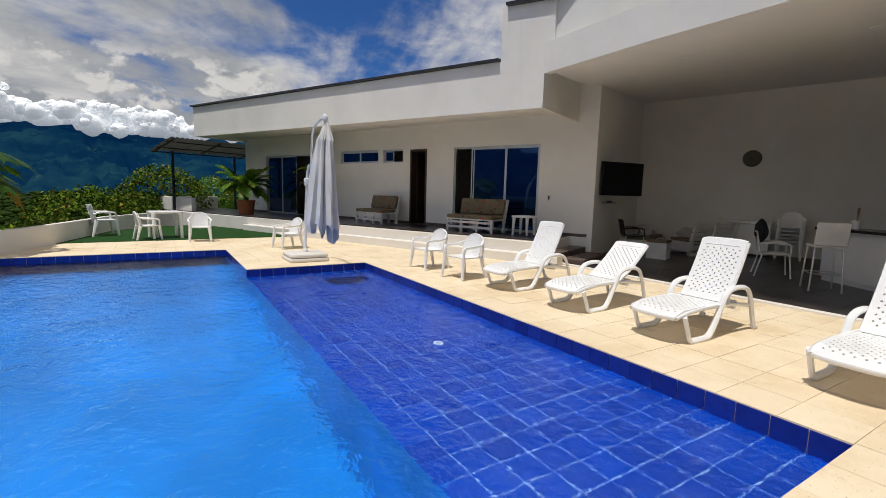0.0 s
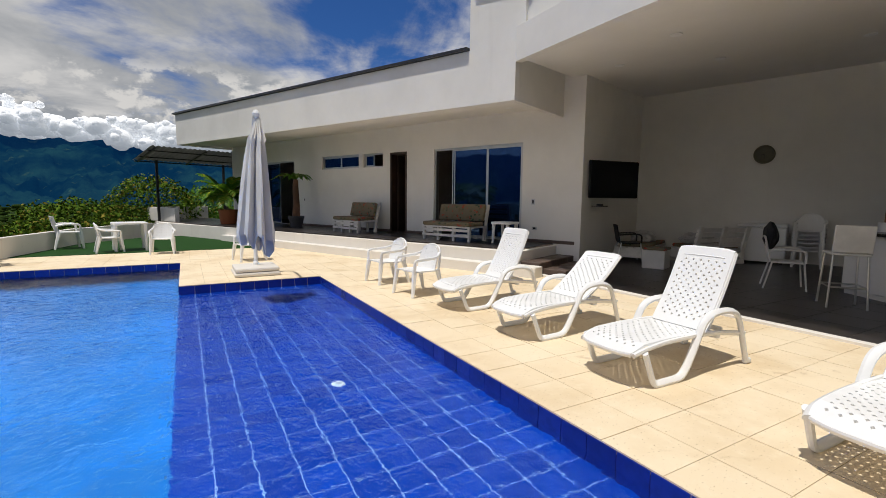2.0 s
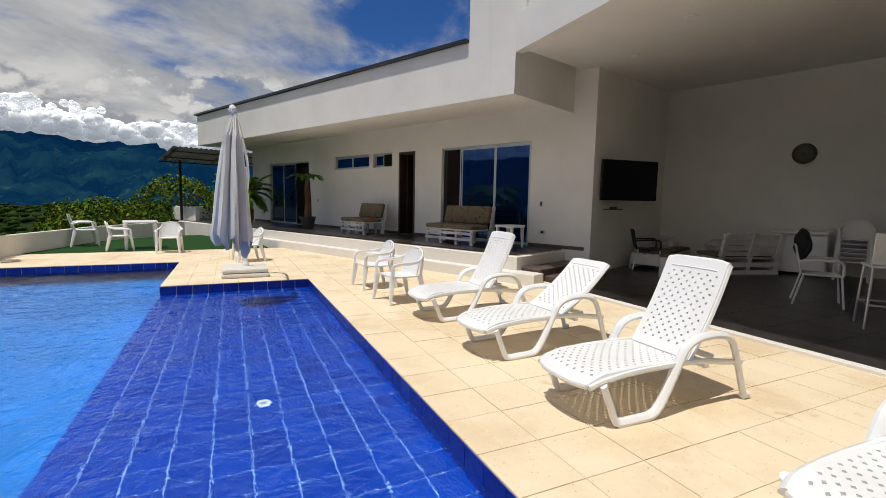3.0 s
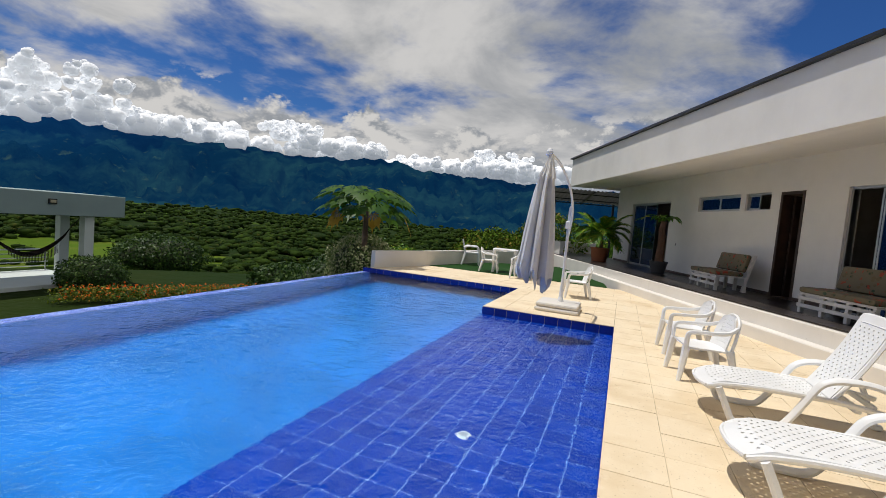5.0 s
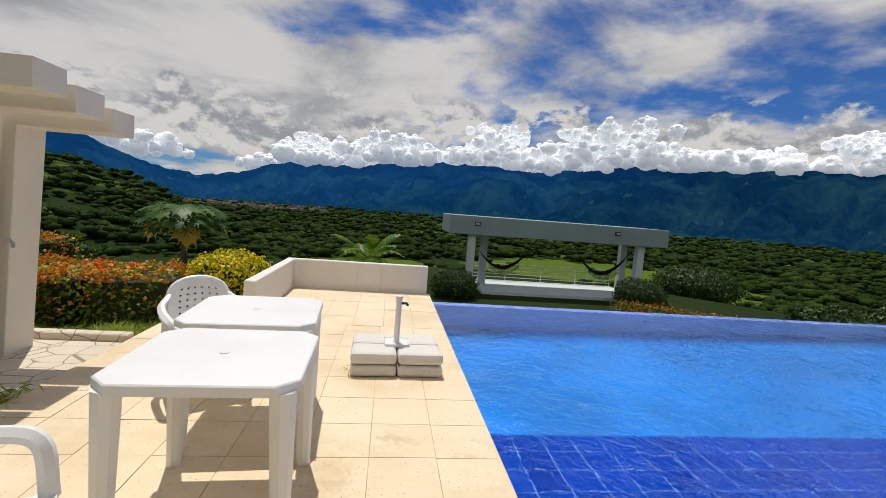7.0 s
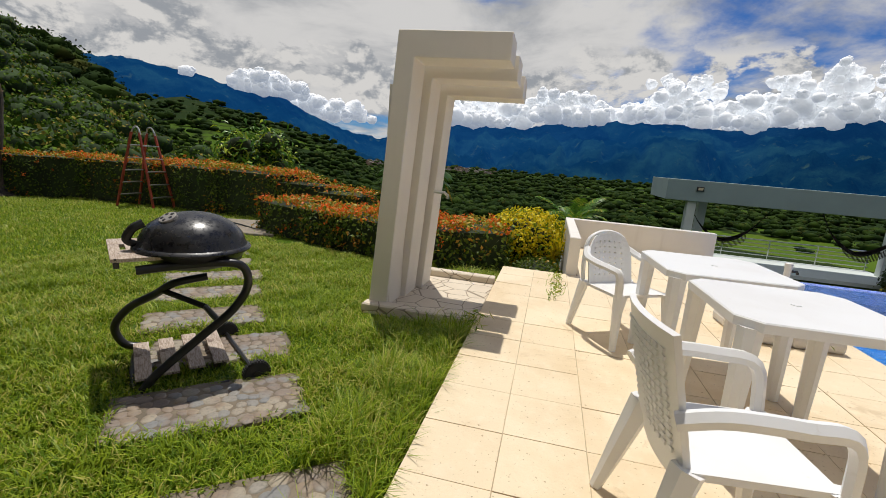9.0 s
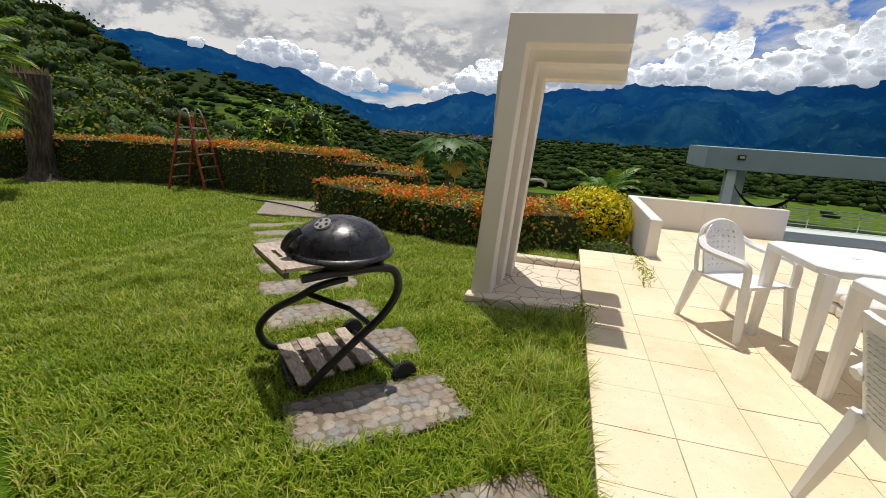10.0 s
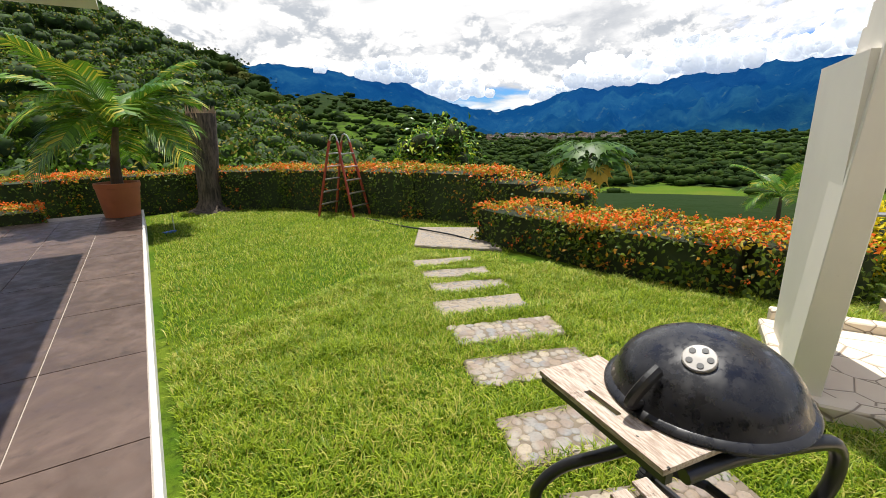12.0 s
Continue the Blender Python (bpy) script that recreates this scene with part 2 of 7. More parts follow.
VALLEY_LEAF = canopy_mat()
# solid scrub cores, the shade between leaves put into their dark colour
HILL_CORE = plain("scrub_core_shade", (0.030, 0.062, 0.009), 0.95, var=0.5)
HILL_LEAF = leaf_mat("hillside_scrub", (0.028, 0.070, 0.007), (0.115, 0.185, 0.015), (0.24, 0.20, 0.035), 0.12, 0.8, 0, 0.1)
BARK = plain("grey_brown_bark", (0.16, 0.11, 0.075), 0.9, var=0.5, scale=12, bump=0.6, dist=0.02)
# dark fill standing for the shade inside hedges, shrubs and the mango crown
HEDGE_CORE = plain("foliage_core_shade", (0.028, 0.042, 0.012), 0.95, var=0.4)


def white_plastic():
    k = Mat("white_garden_plastic", 0.38)
    col = k.mix(k.ramp(k.noise(2.2, 4), 0.4, 0.7), (0.83, 0.83, 0.82), (0.78, 0.77, 0.75))
    col = k.mix(k.ramp(k.noise(20, 5, 0.65), 0.63, 0.8, 0, 0.25), col, (0.55, 0.49, 0.40))
    return k.color(col).bump(k.noise(160, 2), 0.04, 0.001).m


PLASTIC = white_plastic()
STEEL_DARK = plain("black_enamel_steel", (0.018, 0.018, 0.020), 0.32, var=0.3, bump=0.03)
RUBBER = plain("black_rubber", (0.02, 0.02, 0.02), 0.8)
CHROME = plain("brushed_steel", (0.62, 0.62, 0.60), 0.28, 1.0, var=0.1, bump=0)
ALU = plain("silver_aluminium_frame", (0.58, 0.58, 0.58), 0.35, 1.0, var=0.08, bump=0)
BLACK = plain("matt_black_plastic", (0.012, 0.012, 0.013), 0.5)
DARK_WOOD = plain("dark_stained_door_wood", (0.045, 0.022, 0.014), 0.5, var=0.4, scale=20)
ROOM_DARK = plain("unlit_room_paint", (0.30, 0.27, 0.24), 0.9)


def worn_wood():
    k = Mat("bleached_worn_wood", 0.8)
    k.local()
    grain = k.noise(6, 8, 0.7, k.stretch(3, 22, 22))
    col = k.mix(k.ramp(grain, 0.35, 0.65), (0.30, 0.22, 0.16), (0.58, 0.49, 0.41))
    col = k.mix(k.ramp(k.noise(9, 6, 0.7), 0.56, 0.66, 0, 0.8), col, (0.13, 0.08, 0.055))
    col = k.mix(k.ramp(k.noise(40, 4), 0.66, 0.72), col, (0.02, 0.018, 0.016))
    return k.color(col).bump(grain, 0.4, 0.003).m


WORN_WOOD = worn_wood()


def glass_tint():
    k = Mat("blue_reflective_glass", 0.03, 0.0, 1.0)
    k.b.inputs["IOR"].default_value = 1.75
    k.b.inputs["Specular Tint"].default_value = (0.16, 0.36, 0.85, 1)
    k.color(k.mix(k.ramp(k.noise(0.5, 2), 0.3, 0.7), (0.004, 0.010, 0.030), (0.006, 0.014, 0.042)))
    return k.m


GLASS = glass_tint()


def cobble_slab():
    k = Mat("pebbled_concrete_slab", 0.8)
    cell = k.voronoi(13, "Color", "F1", None, 0.8)
    edge = k.voronoi(13, "Distance", "DISTANCE_TO_EDGE", None, 0.8)
    hue = k.node("ShaderNodeSeparateColor")
    k.link(cell, hue.inputs[0])
    col = k.mix(hue.outputs[0], (0.20, 0.16, 0.12), (0.34, 0.28, 0.20))
    col = k.mix(k.math("MULTIPLY", hue.outputs[1], 0.7), col, (0.20, 0.205, 0.21))
    col = k.mix(k.ramp(edge, 0.05, 0.16), (0.29, 0.24, 0.175), col)
    col = k.mix(k.ramp(k.noise(60, 4), 0.5, 0.75, 0, 0.4), col, (0.15, 0.12, 0.09))
    return k.color(col).bump(k.ramp(edge, 0.0, 0.25), 0.5, 0.015).m


def pebble_mat():
    k = Mat("river_pebble", 0.6)
    col = k.mix(k.random(), (0.21, 0.21, 0.205), (0.36, 0.30, 0.21))
    col = k.mix(k.ramp(k.noise(5, 2), 0.45, 0.60, 0, 0.7), col, (0.22, 0.15, 0.10))
    col = k.mix(k.ramp(k.noise(70, 5), 0.45, 0.75, 0, 0.5), col, (0.12, 0.105, 0.09))
    return k.color(col).bump(k.noise(60, 4), 0.15, 0.003).m


SLAB_BED = plain("sandy_slab_concrete", (0.21, 0.17, 0.12), 0.9, var=0.3, scale=18, bump=0.4, dist=0.006)
PEBBLE = pebble_mat()
COBBLE = cobble_slab()


def flag_mat():
    k = Mat("crazy_paving_flagstone", 0.8)
    edge = k.voronoi(5, "Distance", "DISTANCE_TO_EDGE")
    col = k.mix(k.noise(3, 4), (0.60, 0.50, 0.38), (0.74, 0.66, 0.52))
    col = k.mix(k.ramp(edge, 0.008, 0.03), (0.30, 0.24, 0.17), col)
    return k.color(col).bump(k.ramp(edge, 0.0, 0.05), 0.5, 0.01).m


FLAG = flag_mat()


# ---- mesh helpers ----
def finish(name, bm, material, parent=None, label="", smooth=False):
    me = bpy.data.meshes.new(name)
    bm.to_mesh(me)
    bm.free()
    me.materials.append(material)
    if smooth:
        for p in me.polygons:
            p.use_smooth = True
        me.set_sharp_from_angle(angle=radians(38))
    ob = new(name, me)
    if parent is not None:
        ob.parent = parent
    if label:
        ob["label"] = label
    return ob


def part(name, bm, material, parent, label="", smooth=False):
    return finish(name, bm, material, parent, label, smooth)


def structure(name, bm, material, label, category, smooth=False, kind="structure"):
    return tagged(finish(name, bm, material, None, "", smooth), label, category, kind=kind)


def thing(name, m, label, category, group=""):
    ob = new(name)
    ob.matrix_world = m
    return tagged(ob, label, category, group)


def array_mesh(name, verts, faces, material, smooth=None):
    """A mesh from arrays of equal-sided faces."""
    me = bpy.data.meshes.new(name)
    verts, faces = np.asarray(verts, np.float32), np.asarray(faces, np.int32)
    n, k = faces.shape
    me.vertices.add(len(verts))
    me.vertices.foreach_set("co", verts.ravel())
    me.loops.add(n * k)
    me.loops.foreach_set("vertex_index", faces.ravel())
    me.polygons.add(n)
    me.polygons.foreach_set("loop_start", np.arange(0, n * k, k, dtype=np.int32))
    me.update(calc_edges=True)
    me.materials.append(material)
    if smooth is not None:
        me.polygons.foreach_set("use_smooth", np.full(n, smooth, bool))
    return me


def box(bm, x0, x1, y0, y1, z0, z1, bevel=0.0, m=None, seg=1):
    r = bmesh.ops.create_cube(bm, size=1)
    vs = r["verts"]
    for v in vs:
        v.co = Vector(((x0 + x1) / 2 + v.co.x * (x1 - x0), (y0 + y1) / 2 + v.co.y * (y1 - y0), (z0 + z1) / 2 + v.co.z * (z1 - z0)))
    if bevel:
        es = list({e for v in vs for e in v.link_edges})
        vs = [v for v in bmesh.ops.bevel(bm, geom=es, offset=bevel, segments=seg, affect="EDGES", profile=0.5)["verts"]]
    if m is not None:
        bmesh.ops.transform(bm, matrix=m, verts=list(set(vs)))
    return bm


def boxed(*a, **k):
    return box(bmesh.new(), *a, **k)


def prism(bm, pts, z0, z1, bevel=0.0):
    """An upright prism over a polygon."""
    lo = [bm.verts.new((x, y, z0)) for x, y in pts]
    hi = [bm.verts.new((x, y, z1)) for x, y in pts]
    n = len(pts)
    fs = [bm.faces.new(hi), bm.faces.new(lo[::-1])]
    fs += [bm.faces.new((lo[i], lo[(i + 1) % n], hi[(i + 1) % n], hi[i])) for i in range(n)]
    bmesh.ops.recalc_face_normals(bm, faces=fs)
    if bevel:
        es = [e for e in fs[0].edges]
        bmesh.ops.bevel(bm, geom=es, offset=bevel, segments=1, affect="EDGES")
    return bm


def tube(bm, pts, r, sides=8, cap=True, closed=False, flat=1.0):
    """A round bar along points; r may be one radius or one for each point."""
    pts = [Vector(p) for p in pts]
    n = len(pts)
    rings, side = [], None
    for i, p in enumerate(pts):
        a = pts[(i - 1) % n] if closed or i else p
        b = pts[(i + 1) % n] if closed or i < n - 1 else p
        d = (b - a).normalized()
        if side is None:
            side = d.orthogonal().normalized()
        side = (side - d * side.dot(d)).normalized()
        up_ = d.cross(side)
        rad = r[i] if isinstance(r, (list, tuple)) else r
        rings.append([bm.verts.new(p + (side * math.cos(q) * flat + up_ * math.sin(q)) * rad) for q in (2 * math.pi * j / sides for j in range(sides))])
    for i in range(n if closed else n - 1):
        a, b = rings[i], rings[(i + 1) % n]
        for j in range(sides):
            bm.faces.new((a[j], a[(j + 1) % sides], b[(j + 1) % sides], b[j]))
    if cap and not closed:
        bm.faces.new(rings[0][::-1])
        bm.faces.new(rings[-1])
    return bm


def lathe(bm, profile, sides=24, m=None):
    """A turned shape from (radius, height) pairs."""
    rings, made = [], []
    for r, z in profile:
        ring = [bm.verts.new((r * math.cos(2 * math.pi * j / sides), r * math.sin(2 * math.pi * j / sides), z)) for j in range(sides)]
        rings.append(ring)
        made += ring
    for a, b in zip(rings, rings[1:]):
        for j in range(sides):
            bm.faces.new((a[j], a[(j + 1) % sides], b[(j + 1) % sides], b[j]))
    bm.faces.new(rings[0][::-1])
    bm.faces.new(rings[-1])
    if m is not None:
        bmesh.ops.transform(bm, matrix=m, verts=made)
    return bm


def curve_points(ctrl, n=8):
    """A smooth line through control points (Catmull-Rom)."""
    c = [Vector(p) for p in ctrl]
    c = [c[0] * 2 - c[1]] + c + [c[-1] * 2 - c[-2]]
    out = []
    for i in range(1, len(c) - 2):
        for j in range(n):
            t = j / n
            a, b, d, e = c[i - 1], c[i], c[i + 1], c[i + 2]
            out.append(0.5 * (2 * b + (d - a) * t + (2 * a - 5 * b + 4 * d - e) * t * t + (3 * b - a - 3 * d + e) * t ** 3))
    out.append(c[-2])
    return out


def leaf_mesh(name, centres, size, material, rng, normals=None, spread=1.0, width=0.5, bend=0.25):
    """Many small folded leaves: each is four triangles of its own."""
    n = len(centres)
    d = rng.normal(size=(n, 3))
    if normals is not None:
        d = d * spread + normals
    d /= np.linalg.norm(d, axis=1)[:, None]
    q = rng.normal(size=(n, 3))
    q -= d * (q * d).sum(1)[:, None]
    q /= np.linalg.norm(q, axis=1)[:, None]
    s = np.cross(d, q)
    ln = size * rng.uniform(0.6, 1.3, n)[:, None]
    wd = ln * width
    c = np.asarray(centres)
    v = np.stack([c - q * ln * 0.5, c + s * wd * 0.5 + d * ln * bend * 0.3, c + q * ln * 0.5 - d * ln * bend, c - s * wd * 0.5 + d * ln * bend * 0.3], 1).reshape(-1, 3)
    i = np.arange(n)[:, None] * 4
    f = np.concatenate([i + np.array([[0, 1, 3]]), i + np.array([[1, 2, 3]])], 0)
    return array_mesh(name, v, f, material)


def blob_cloud(name, centres, radii, material, rng, squash=0.75, rough=0.28, sub=1):
    """Joined uneven crowns, each from one coarse ball with its points pushed about."""
    bm = bmesh.new()
    bmesh.ops.create_icosphere(bm, subdivisions=sub, radius=1)
    bv = np.array([v.co[:] for v in bm.verts])
    bf = np.array([[v.index for v in f.verts] for f in bm.faces])
    bm.free()
    n, k = len(centres), len(bv)
    jit = 1 + rng.uniform(-rough, rough, (n, k, 1))
    v = bv[None] * jit * np.asarray(radii)[:, None, None] * np.array([1, 1, squash]) + np.asarray(centres)[:, None]
    f = bf[None] + (np.arange(n) * k)[:, None, None]
    return array_mesh(name, v.reshape(-1, 3), f.reshape(-1, 3), material)


# ---- the plan ----
U, N, H0 = Vector((-0.3730, 0.9278)), Vector((-0.9278, -0.3730)), Vector((8.753, 8.271))
MF = pose(H0.x, H0.y, 0, 0, 0, 111.9)  # the facade's own axes: s along the wall, d out towards the pool


def fpt(s, d):
    p = H0 + U * s + N * d
    return p.x, p.y


WATER_Z, TERRACE_Z = -0.12, 0.47
POOL_E, POOL_S, POOL_N1, POOL_N2, POOL_A, POOL_W = 4.17, 0.67, 8.29, 11.24, 1.96, -2.15
EDGE2_A, EDGE2_B = Vector((7.95, 1.45)), Vector((-0.15, -13.29))
E2 = (EDGE2_B - EDGE2_A).normalized()
E2N = Vector((-E2.y, E2.x))  # towards the house


def interp(x, table):
    return float(np.interp(x, [a for a, b in table], [b for a, b in table]))


# ---- ground, valley and mountains ----
HILL = [(200, 0), (224, 0.0), (230, 3.1), (234, 4.8), (237, 7.2), (240, 9.0), (245, 10.9), (249, 11.9), (262, 13), (300, 12), (335, 6), (350, 0)]
MID_HILL = [(205, 0), (212, 2.0), (218, 3.4), (223, 4.1), (229, 3.1), (240, 2.0), (260, 0)]
RIDGE = [(0, 5), (60, 5), (88, 4.9), (96, 5.6), (102, 5.2), (107, 5.7), (115, 5.8), (120, 6.6), (124, 6.5), (130, 5.8), (138, 6.3), (152, 6.2),
         (161, 5.3), (170, 5.7), (180, 4.9), (185, 4.2), (193, 3.5), (198, 2.1), (202, 1.2), (207, 2.6), (214, 5.4), (218, 5.4), (223, 6.5), (228, 7.0),
         (232, 6.6), (240, 5.5), (300, 5), (360, 5)]


def smooth(a, b, x):
    t = min(1, max(0, (x - a) / (b - a)))
    return t * t * (3 - 2 * t)


def ground_z(x, y):
    r = math.hypot(x, y)
    th = math.degrees(math.atan2(y, x)) % 360
    hill = interp(th, HILL)
    drop = -2.35 - 42 * (1 - math.exp(-max(0, r - 25) / 60))
    if 215 < th < 350:
        lift = smooth(215, 236, th) * (1 - smooth(335, 350, th))
        z_hill = -2.6 + max(0, r - 24) / 196 * (220 * math.tan(radians(hill)) + 2.6)
        if r > 220:
            z_hill = 220 * math.tan(radians(hill)) - 0.25 * (r - 220) * smooth(220, 330, r)
        drop = drop * (1 - lift) + max(z_hill, -45) * lift
    mid = interp(th, MID_HILL)
    if mid > 0 and r > 300:
        bell = max(0, 1 - abs(r - 1000) / 650)
        drop = max(drop, -45 + (1000 * math.tan(radians(mid)) + 45) * bell)
    n = noise.noise(Vector((x * 0.02, y * 0.02, 0.3)))
    rough = smooth(60, 400, r) * 3 + (smooth(40, 120, r) * 5 if 226 < th < 345 and r < 330 else 0)
    return drop + n * rough


def polar(radii, steps, fn):
    v, f = [], []
    for r in radii:
        for j in range(steps):
            a = 2 * math.pi * j / steps
            x, y = r * math.cos(a), r * math.sin(a)
            v.append((x, y, fn(x, y, r, math.degrees(a))))
    for i in range(len(radii) - 1):
        for j in range(steps):
            k = (j + 1) % steps
            f.append((i * steps + j, (i + 1) * steps + j, (i + 1) * steps + k, i * steps + k))
    return v, f


MEADOWS = [(-305, -8, 85, 60), (-345, 175, 120, 110)]


def meadow_mat():
    k = Mat("meadow_and_woodland_floor", 0.95, 0, 0.05)
    field = k.noise(0.006, 3, 0.5, None, 0.6)
    col = k.mix(k.ramp(field, 0.56, 0.60), (0.014, 0.030, 0.006), (0.060, 0.11, 0.011))
    col = k.mix(k.ramp(k.noise(0.05, 5, 0.6), 0.45, 0.7), col, (0.026, 0.038, 0.008))
    ragged = k.math("MULTIPLY", k.noise(0.03, 4, 0.6), 0.9)
    for cx, cy, rx, ry in MEADOWS:
        n = k.node("ShaderNodeVectorMath")
        n.operation = "MULTIPLY_ADD"
        k.link(k.pos, n.inputs[0])
        n.inputs[1].default_value, n.inputs[2].default_value = (1 / rx, 1 / ry, 0), (-cx / rx, -cy / ry, 0)
        far_ = k.node("ShaderNodeVectorMath")
        far_.operation = "LENGTH"
        k.link(n.outputs[0], far_.inputs[0])
        inside = k.ramp(k.math("ADD", far_.outputs["Value"], ragged), 1.40, 1.50, 1, 0)
        col = k.mix(inside, col, k.mix(k.ramp(k.noise(0.04, 4), 0.4, 0.7), (0.070, 0.125, 0.010), (0.10, 0.135, 0.014)))
    return k.color(col).bump(k.noise(0.6, 5), 0.6, 0.6).m


def mountain_mat():
    k = Mat("hazy_blue_mountain", 1.0, 0, 0.0)
    spur = k.noise(0.0022, 8, 0.62, None, 0.5)
    # blue distance and sunlit green patches are put into the base colour
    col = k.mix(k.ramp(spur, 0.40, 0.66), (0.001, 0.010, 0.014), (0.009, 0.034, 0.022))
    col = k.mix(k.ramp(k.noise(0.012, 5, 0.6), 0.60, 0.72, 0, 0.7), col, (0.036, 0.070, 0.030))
    k.color(col)
    k.bump(k.noise(0.008, 8, 0.65), 0.9, 40)
    # haze painted as a blue glow, set stronger to the west
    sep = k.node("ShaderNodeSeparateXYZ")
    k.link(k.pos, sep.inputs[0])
    westward = k.math("ADD", k.math("MULTIPLY", sep.outputs[0], -0.94), k.math("MULTIPLY", sep.outputs[1], -0.34))
    air = k.math("MULTIPLY", k.ramp(spur, 0.3, 0.7, 0.9, 1.1), k.ramp(westward, 1800, 4000, 0.85, 1.9))
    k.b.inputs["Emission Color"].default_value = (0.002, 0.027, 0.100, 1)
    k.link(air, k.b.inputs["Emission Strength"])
    return k.m


MEADOW, MOUNTAIN = meadow_mat(), mountain_mat()
v, f = polar([0.5, 6, 12, 16, 20, 24, 28, 32, 37, 43, 50, 58, 67, 78, 90, 104, 120, 140, 160, 185, 215, 245, 280, 330, 390, 460, 540, 640, 760, 880, 1000, 1150, 1350, 1600, 1900, 2250, 2650],
             360, lambda x, y, r, a: ground_z(x, y))
ground = tagged(new("ground", array_mesh("ground", v, f, MEADOW, True)), "green valley meadows and woodland below the villa", "ground", kind="structure")


def mountain_z(x, y, r, a):
    top = 4350 * math.tan(radians(interp(a % 360, RIDGE)))
    t = min(1.0, (r - 2450) / 1900)
    spur = noise.fractal(Vector((x * 0.0013, y * 0.0013, 2.0)), 0.8, 2.2, 8) * 190
    ridge = 0.0
    for o in range(4):
        q = 0.0021 * 2.1 ** o
        ridge += abs(noise.noise(Vector((x * q, y * q, 5.0 + o)))) * 230 / 1.9 ** o
    gully = abs(noise.noise(Vector((a * 0.27 + spur * 0.002, r * 0.0007, 1.0)))) * 330 + abs(noise.noise(Vector((a * 0.75 + spur * 0.004, r * 0.0013, 2.0)))) * 170 + abs(noise.noise(Vector((a * 1.9, r * 0.0026, 3.0)))) * 70
    z = -50 + (top + 50) * t ** 1.15 + (spur - ridge * 0.7 - gully) * t * (1.10 - t) * 1.6 + 40 * t
    if r > 4360:
        z = top - (r - 4350) * 0.9
    return z


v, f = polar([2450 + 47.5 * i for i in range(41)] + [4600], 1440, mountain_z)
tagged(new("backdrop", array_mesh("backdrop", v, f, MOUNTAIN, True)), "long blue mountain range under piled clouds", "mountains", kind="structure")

rng = np.random.default_rng(3)


def scatter_trees(n, r0, r1, th0, th1, keep):
    out = []
    while len(out) < n:
        r = r0 * (r1 / r0) ** rng.uniform()
        th = rng.uniform(th0, th1)
        x, y = r * math.cos(radians(th)), r * math.sin(radians(th))
        if keep(x, y, r, th):
            out.append((x, y, r))
    return out


def is_wood(x, y, r, th):
    if any(math.hypot((x - cx) / rx, (y - cy) / ry) < 1.0 for cx, cy, rx, ry in MEADOWS):
        return rng.uniform() < 0.03
    field = noise.noise(Vector((x * 0.008, y * 0.008, 9.0)))
    return field < 0.36 or rng.uniform() < 0.10


spots = scatter_trees(13500, 52, 2500, 75, 238, is_wood)
cen, rad = [], []
for x, y, r in spots:
    size = rng.uniform(2.2, 6.4) * (0.8 + r / 1300) * (1 + 0.35 * smooth(200, 500, r)) * (0.5 + 0.5 * smooth(50, 150, r))
    z = ground_z(x, y)
    for q in range(3 if r < 500 else 2 if r < 1200 else 1):
        cen.append((x + rng.normal() * size * 0.5, y + rng.normal() * size * 0.5, z + size * rng.uniform(0.15, 0.6)))
        rad.append(size * rng.uniform(0.6, 1.0))


def clump_leaves(name, cen, rad, count, size, material, squash=0.8):
    """Leaf sprays over the skins of crowns."""
    cen, rad = np.asarray(cen), np.asarray(rad)
    p = (rad / (np.hypot(cen[:, 0], cen[:, 1]) + 60.0)) ** 2
    p /= p.sum()
    pick = rng.choice(len(cen), count, p=p)
    d = rng.normal(size=(count, 3))
    d /= np.linalg.norm(d, axis=1)[:, None]
    d[:, 2] = np.abs(d[:, 2]) * 1.0 - 0.15
    c = cen[pick] + d * rad[pick][:, None] * np.array([1, 1, squash]) * rng.uniform(0.72, 1.22, (count, 1))
    s = np.clip(rad[pick] * size, 0.09, 4.0)[:, None]
    me = leaf_mesh(name, c, s, material, rng, d, 0.7, 0.6, 0.2)
    return me


tagged(new("valley_woods", blob_cloud("valley_woods", cen, np.array(rad) * 0.84, VALLEY_LEAF, rng, 0.52, 0.30)), "dense dark green woods covering the valley floor", "woods", kind="stuff")
tagged(new("valley_foliage", clump_leaves("valley_foliage", cen, rad, 430000, 0.19, VALLEY_LEAF, 0.55)), "leafy crowns of the valley woods", "woods", kind="stuff")
spots = scatter_trees(2300, 26, 330, 222, 330, lambda x, y, r, th: ground_z(x, y) > -12 and noise.noise(Vector((x * 0.03, y * 0.03, 4))) < 0.40)
cen, rad = [], []
for x, y, r in spots:
    size = rng.uniform(0.7, 1.9) * (1 + r / 160)
    z = ground_z(x, y)
    for q in range(4):
        cen.append((x + rng.normal() * size * 0.6, y + rng.normal() * size * 0.6, z + size * rng.uniform(0.1, 0.9)))
        rad.append(size * rng.uniform(0.4, 0.75))
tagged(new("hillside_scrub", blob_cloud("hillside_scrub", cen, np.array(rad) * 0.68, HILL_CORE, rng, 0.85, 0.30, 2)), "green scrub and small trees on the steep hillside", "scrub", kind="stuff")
tagged(new("hillside_foliage", clump_leaves("hillside_foliage", cen, rad, 480000, 0.22, HILL_LEAF)), "leafy outline of the hillside scrub", "scrub", kind="stuff")



